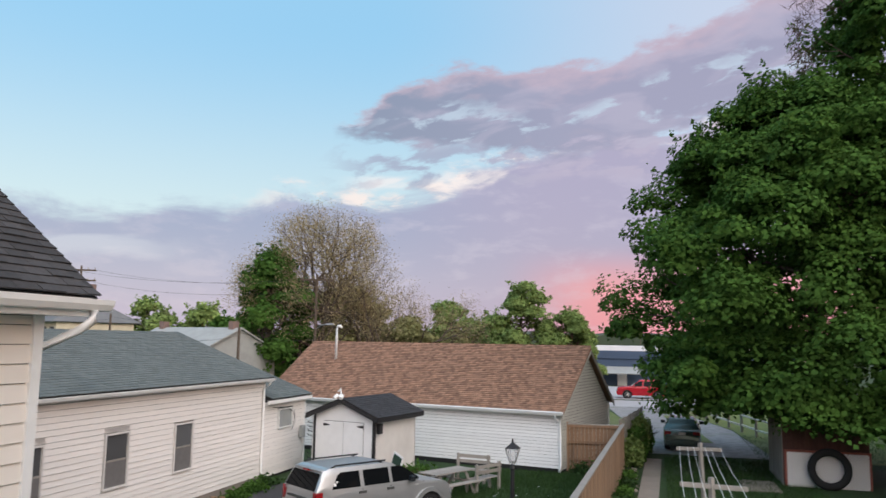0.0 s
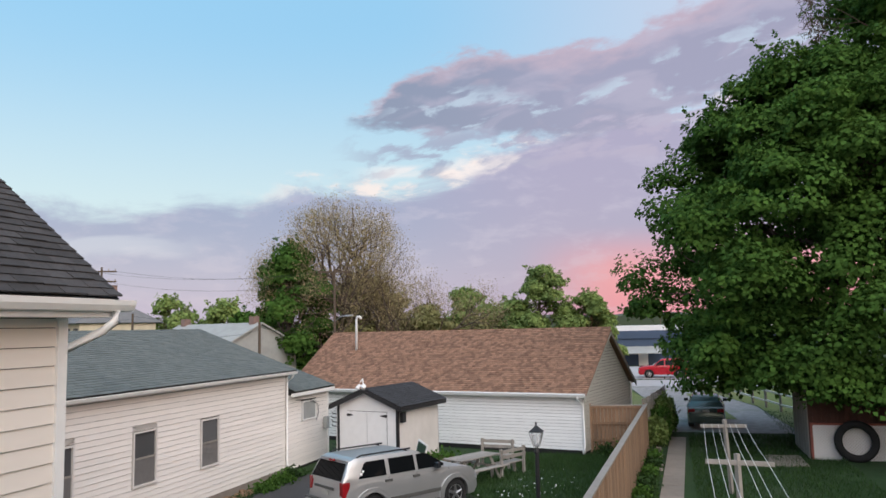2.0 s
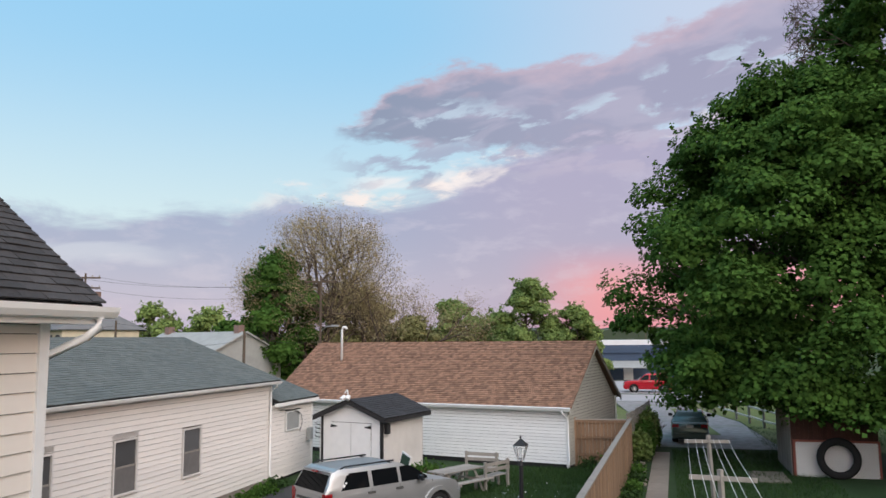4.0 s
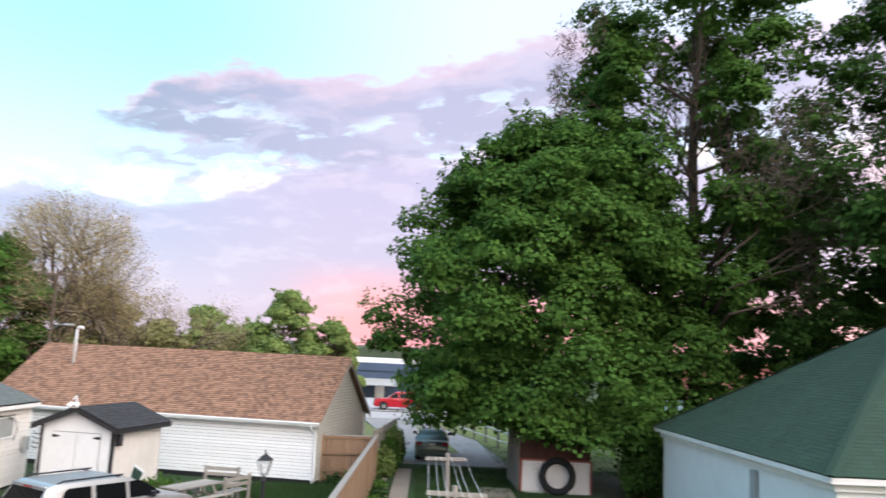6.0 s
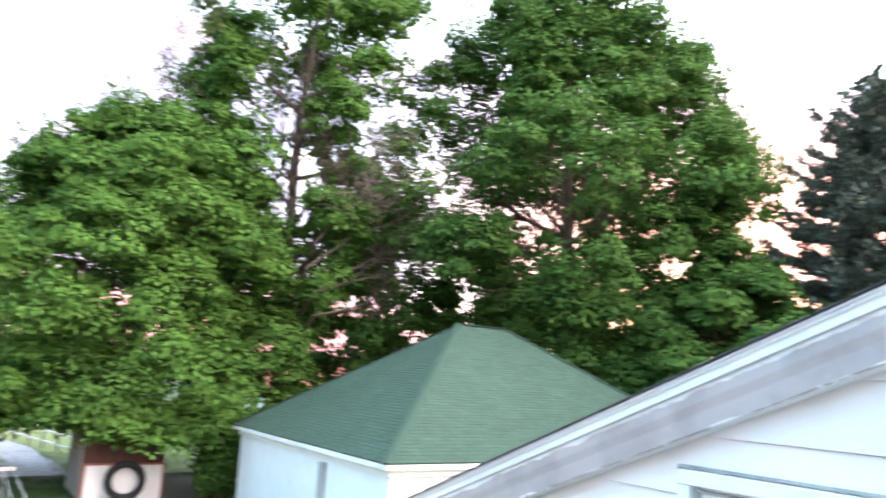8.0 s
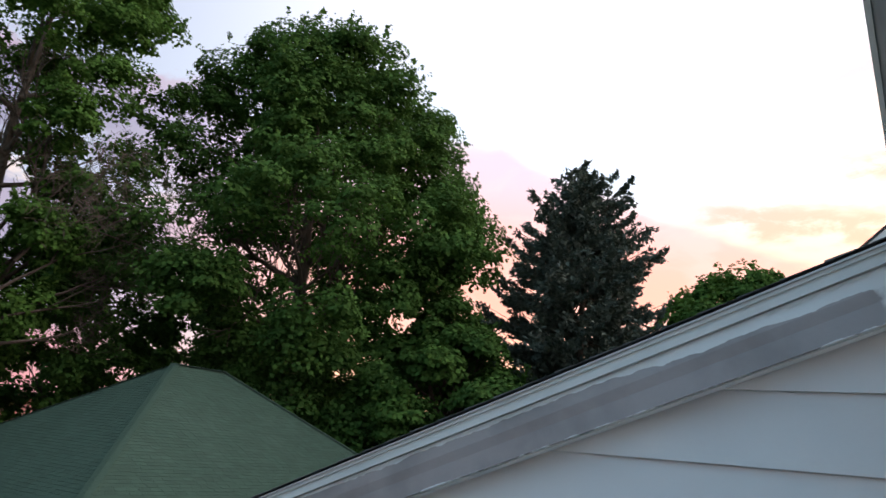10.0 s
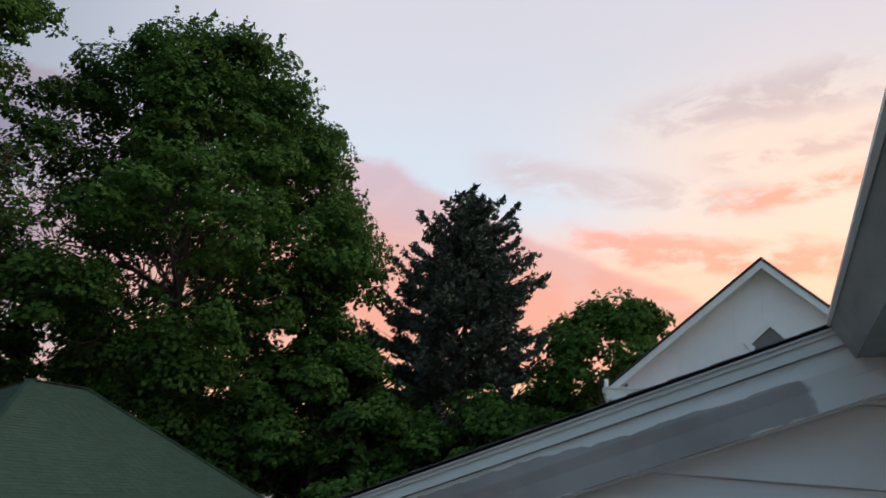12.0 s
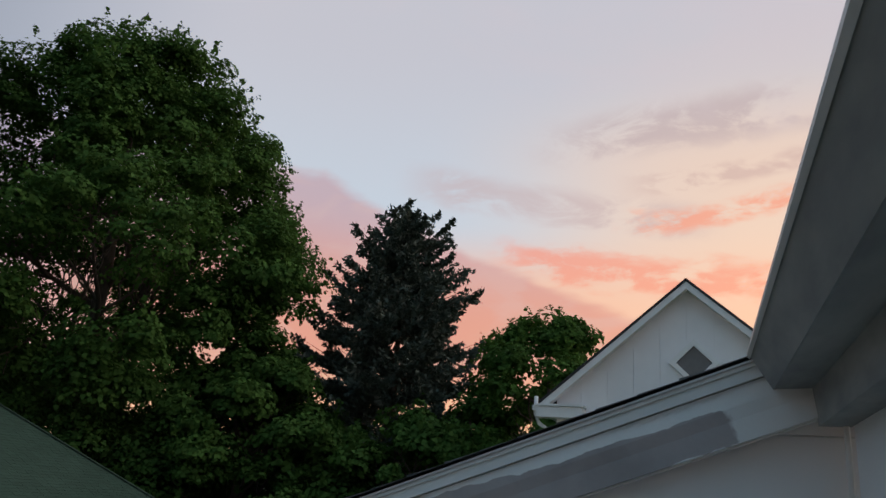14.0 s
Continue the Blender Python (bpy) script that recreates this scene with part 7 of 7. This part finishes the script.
    for x in (-2, 0.6, 2.6, 4.0):
        part("window", Geo().box((x, -3.06, 4.6), (x + 0.7, -2.98, 5.6)), M["window_glass"], d)
    part("chimney", Geo().box((3.2, -0.4, 7.5), (3.9, 0.3, 9.0)), M["brick_dull"], d)
    # wooded skyline
    rng = random.Random(8)
    g = Geo()
    n = 240
    for k in range(n + 1):
        a = radians(-100 + 200 * k / n)
        z = 7.5 + 2.2 * math.sin(k * 0.07) + rng.uniform(0, 1.6)
        g.v += [(560 * math.sin(a), 560 * math.cos(a), -1), (560 * math.sin(a), 560 * math.cos(a), z), (700 * math.sin(a), 700 * math.cos(a), z + 2.5 + rng.uniform(0, 1.5)), (760 * math.sin(a), 760 * math.cos(a), -1)]
        if k:
            b = 4 * (k - 1)
            g.f += [(b, b + 4, b + 5, b + 1), (b + 1, b + 5, b + 6, b + 2), (b + 2, b + 6, b + 7, b + 3)]
    tagged(part("backdrop_hill", g, M["far_hill"]), "low wooded hill on the horizon", "hill", kind="structure")


build_far()


def build_poles():
    tops = []
    for x, y, h, arms, lamp in ((-43.0, 48.6, 10.4, 2, False), (-38.5, 46.8, 6.6, 0, False), (-21.3, 45.3, 9.2, 1, True), (-24.0, 40.4, 5.6, 0, False), (-3.0, 205.0, 14.0, 1, False)):
        p = thing("utility_pole", pose(x, y, 0), "weathered wooden utility pole", "utility pole", "utility poles")
        part("pole", Geo().tube([(0, 0, -0.2), (0, 0, h)], [0.12, 0.075], 8), M["bark"], p)
        for i in range(arms):
            z = h - 0.4 - 0.8 * i
            part("crossarm", Geo().box((-1.1, -0.06, z), (1.1, 0.06, z + 0.12), pose(0, 0, 0, 0, 0, 30)), M["bark"], p)
            for o in (-1.0, -0.5, 0.5, 1.0):
                part("insulator", Geo().tube([(o * 0.87, o * 0.5, z + 0.12), (o * 0.87, o * 0.5, z + 0.26)], 0.04, 6), M["grey_wood"], p)
        if lamp:
            part("lamp_arm", Geo().tube([(0, 0, h - 3.6), (0.5, -0.1, h - 3.3), (1.0, -0.2, h - 3.25)], 0.03, 6), M["alloy"], p)
            part("lamp_head", Geo().box((0.9, -0.3, h - 3.32), (1.4, -0.1, h - 3.2)), M["alloy"], p, bevel=0.02)
        tops.append(Vector((x, y, h)))
    spans = ((tops[0] + Vector((0.8, 0.4, -0.3)), tops[2] + Vector((0.6, 0.3, -0.3)), 0.6), (tops[0] + Vector((-0.8, -0.4, -0.3)), tops[2] + Vector((-0.6, -0.3, -0.3)), 0.6),
             (tops[0] + Vector((0, 0, -1.1)), tops[2] + Vector((0, 0, -1.0)), 0.7), (tops[1] - Vector((0, 0, 0.2)), tops[2] - Vector((0, 0, 3.9)), 0.3),
             (tops[3] - Vector((0, 0, 0.3)), tops[2] - Vector((0, 0, 4.3)), 0.2), (tops[3] - Vector((0, 0, 0.5)), Vector((-17.2, 20.0, 5.1)), 0.3), (tops[1] - Vector((0, 0, 0.4)), Vector((-60, 52, 6.4)), 0.4))
    for a, b, sag in spans:
        pts = [a.lerp(b, k / 10) - Vector((0, 0, sag * 4 * (k / 10) * (1 - k / 10))) for k in range(11)]
        tagged(part("power_line", Geo().tube(pts, 0.008, 4), M["black_paint"]), "thin black overhead power line", "power line", "overhead power lines")


build_poles()

# ---------------------------------------------------------------- small things
def build_small():
    # hooks and hung tools beside the shed
    h = thing("hose_hanger", pose(-11.95, 25.6, 0, 0, 0, TILT), "black hooks on a post beside the shed", "hooks")
    part("post", Geo().box((-0.04, -0.04, 0), (0.04, 0.04, 2.2)), M["white_trim"], h)
    for z in (0.7, 0.85, 1.5, 1.65, 1.8, 1.95):
        part("hook", Geo().tube([(-0.02, -0.05, z), (-0.16, -0.10, z + 0.02), (-0.20, -0.10, z + 0.08)], 0.016, 5), M["black_paint"], h)
    # weeds along the fence foot and by the low wall
    for i, (x, y, r, hh) in enumerate(((-0.95, 29.2, 0.22, 0.5), (-0.98, 27.6, 0.25, 0.45), (-1.02, 25.9, 0.22, 0.55), (-1.05, 24.3, 0.26, 0.5), (-1.1, 22.6, 0.24, 0.5), (-1.12, 21.0, 0.24, 0.45),
                                       (-2.0, 29.6, 0.35, 0.7), (-2.7, 29.9, 0.3, 0.55), (-12.7, 22.8, 0.35, 0.5), (-12.8, 23.7, 0.3, 0.45), (-12.6, 21.6, 0.25, 0.35))):
        rng = np.random.default_rng(200 + i)
        n = 420
        c = rng.normal(size=(n, 3)) * np.array([r * 0.6, r * 0.9, hh * 0.3])
        c[:, 2] = np.abs(c[:, 2]) + 0.02
        w = part("weed_clump", leaf_mesh("weed_clump", c, rng.normal(size=c.shape) + np.array([0, 0, 0.4]), 0.07, M["grass_blade"] if i % 2 else M["maple_leaf"], rng, long=1.9), None)
        w.matrix_world = pose(x, y, 0)
        tagged(w, "clump of green weeds at the foot of the boards", "weeds", "weeds along the fence", "stuff")
    # flat stones by the path
    rng = random.Random(6)
    for i in range(7):
        g = Geo()
        n, r = 9, rng.uniform(0.14, 0.24)
        pts = [(r * rng.uniform(0.8, 1.1) * math.cos(k * math.tau / n), r * 0.8 * rng.uniform(0.8, 1.1) * math.sin(k * math.tau / n)) for k in range(n)]
        g.prism(pts, "z", -0.02, rng.uniform(0.05, 0.09))
        st = part("edging_stone", g, M["concrete"], bevel=0.012)
        st.matrix_world = pose(-0.78 + rng.uniform(-0.05, 0.05), 27.2 + i * 0.75, 0, 0, 0, rng.uniform(0, 180))
        tagged(st, "flat pale edging stone beside the path", "stone", "edging stones by the path")
    # small pole light and box on the lower wing
    box = part("meter_box", Geo().box((-13.28, 27.1, 1.2), (-13.12, 27.35, 1.65)), M["far_grey"], bevel=0.01)
    tagged(box, "grey meter box on the white clapboard wall", "meter box")


build_small()
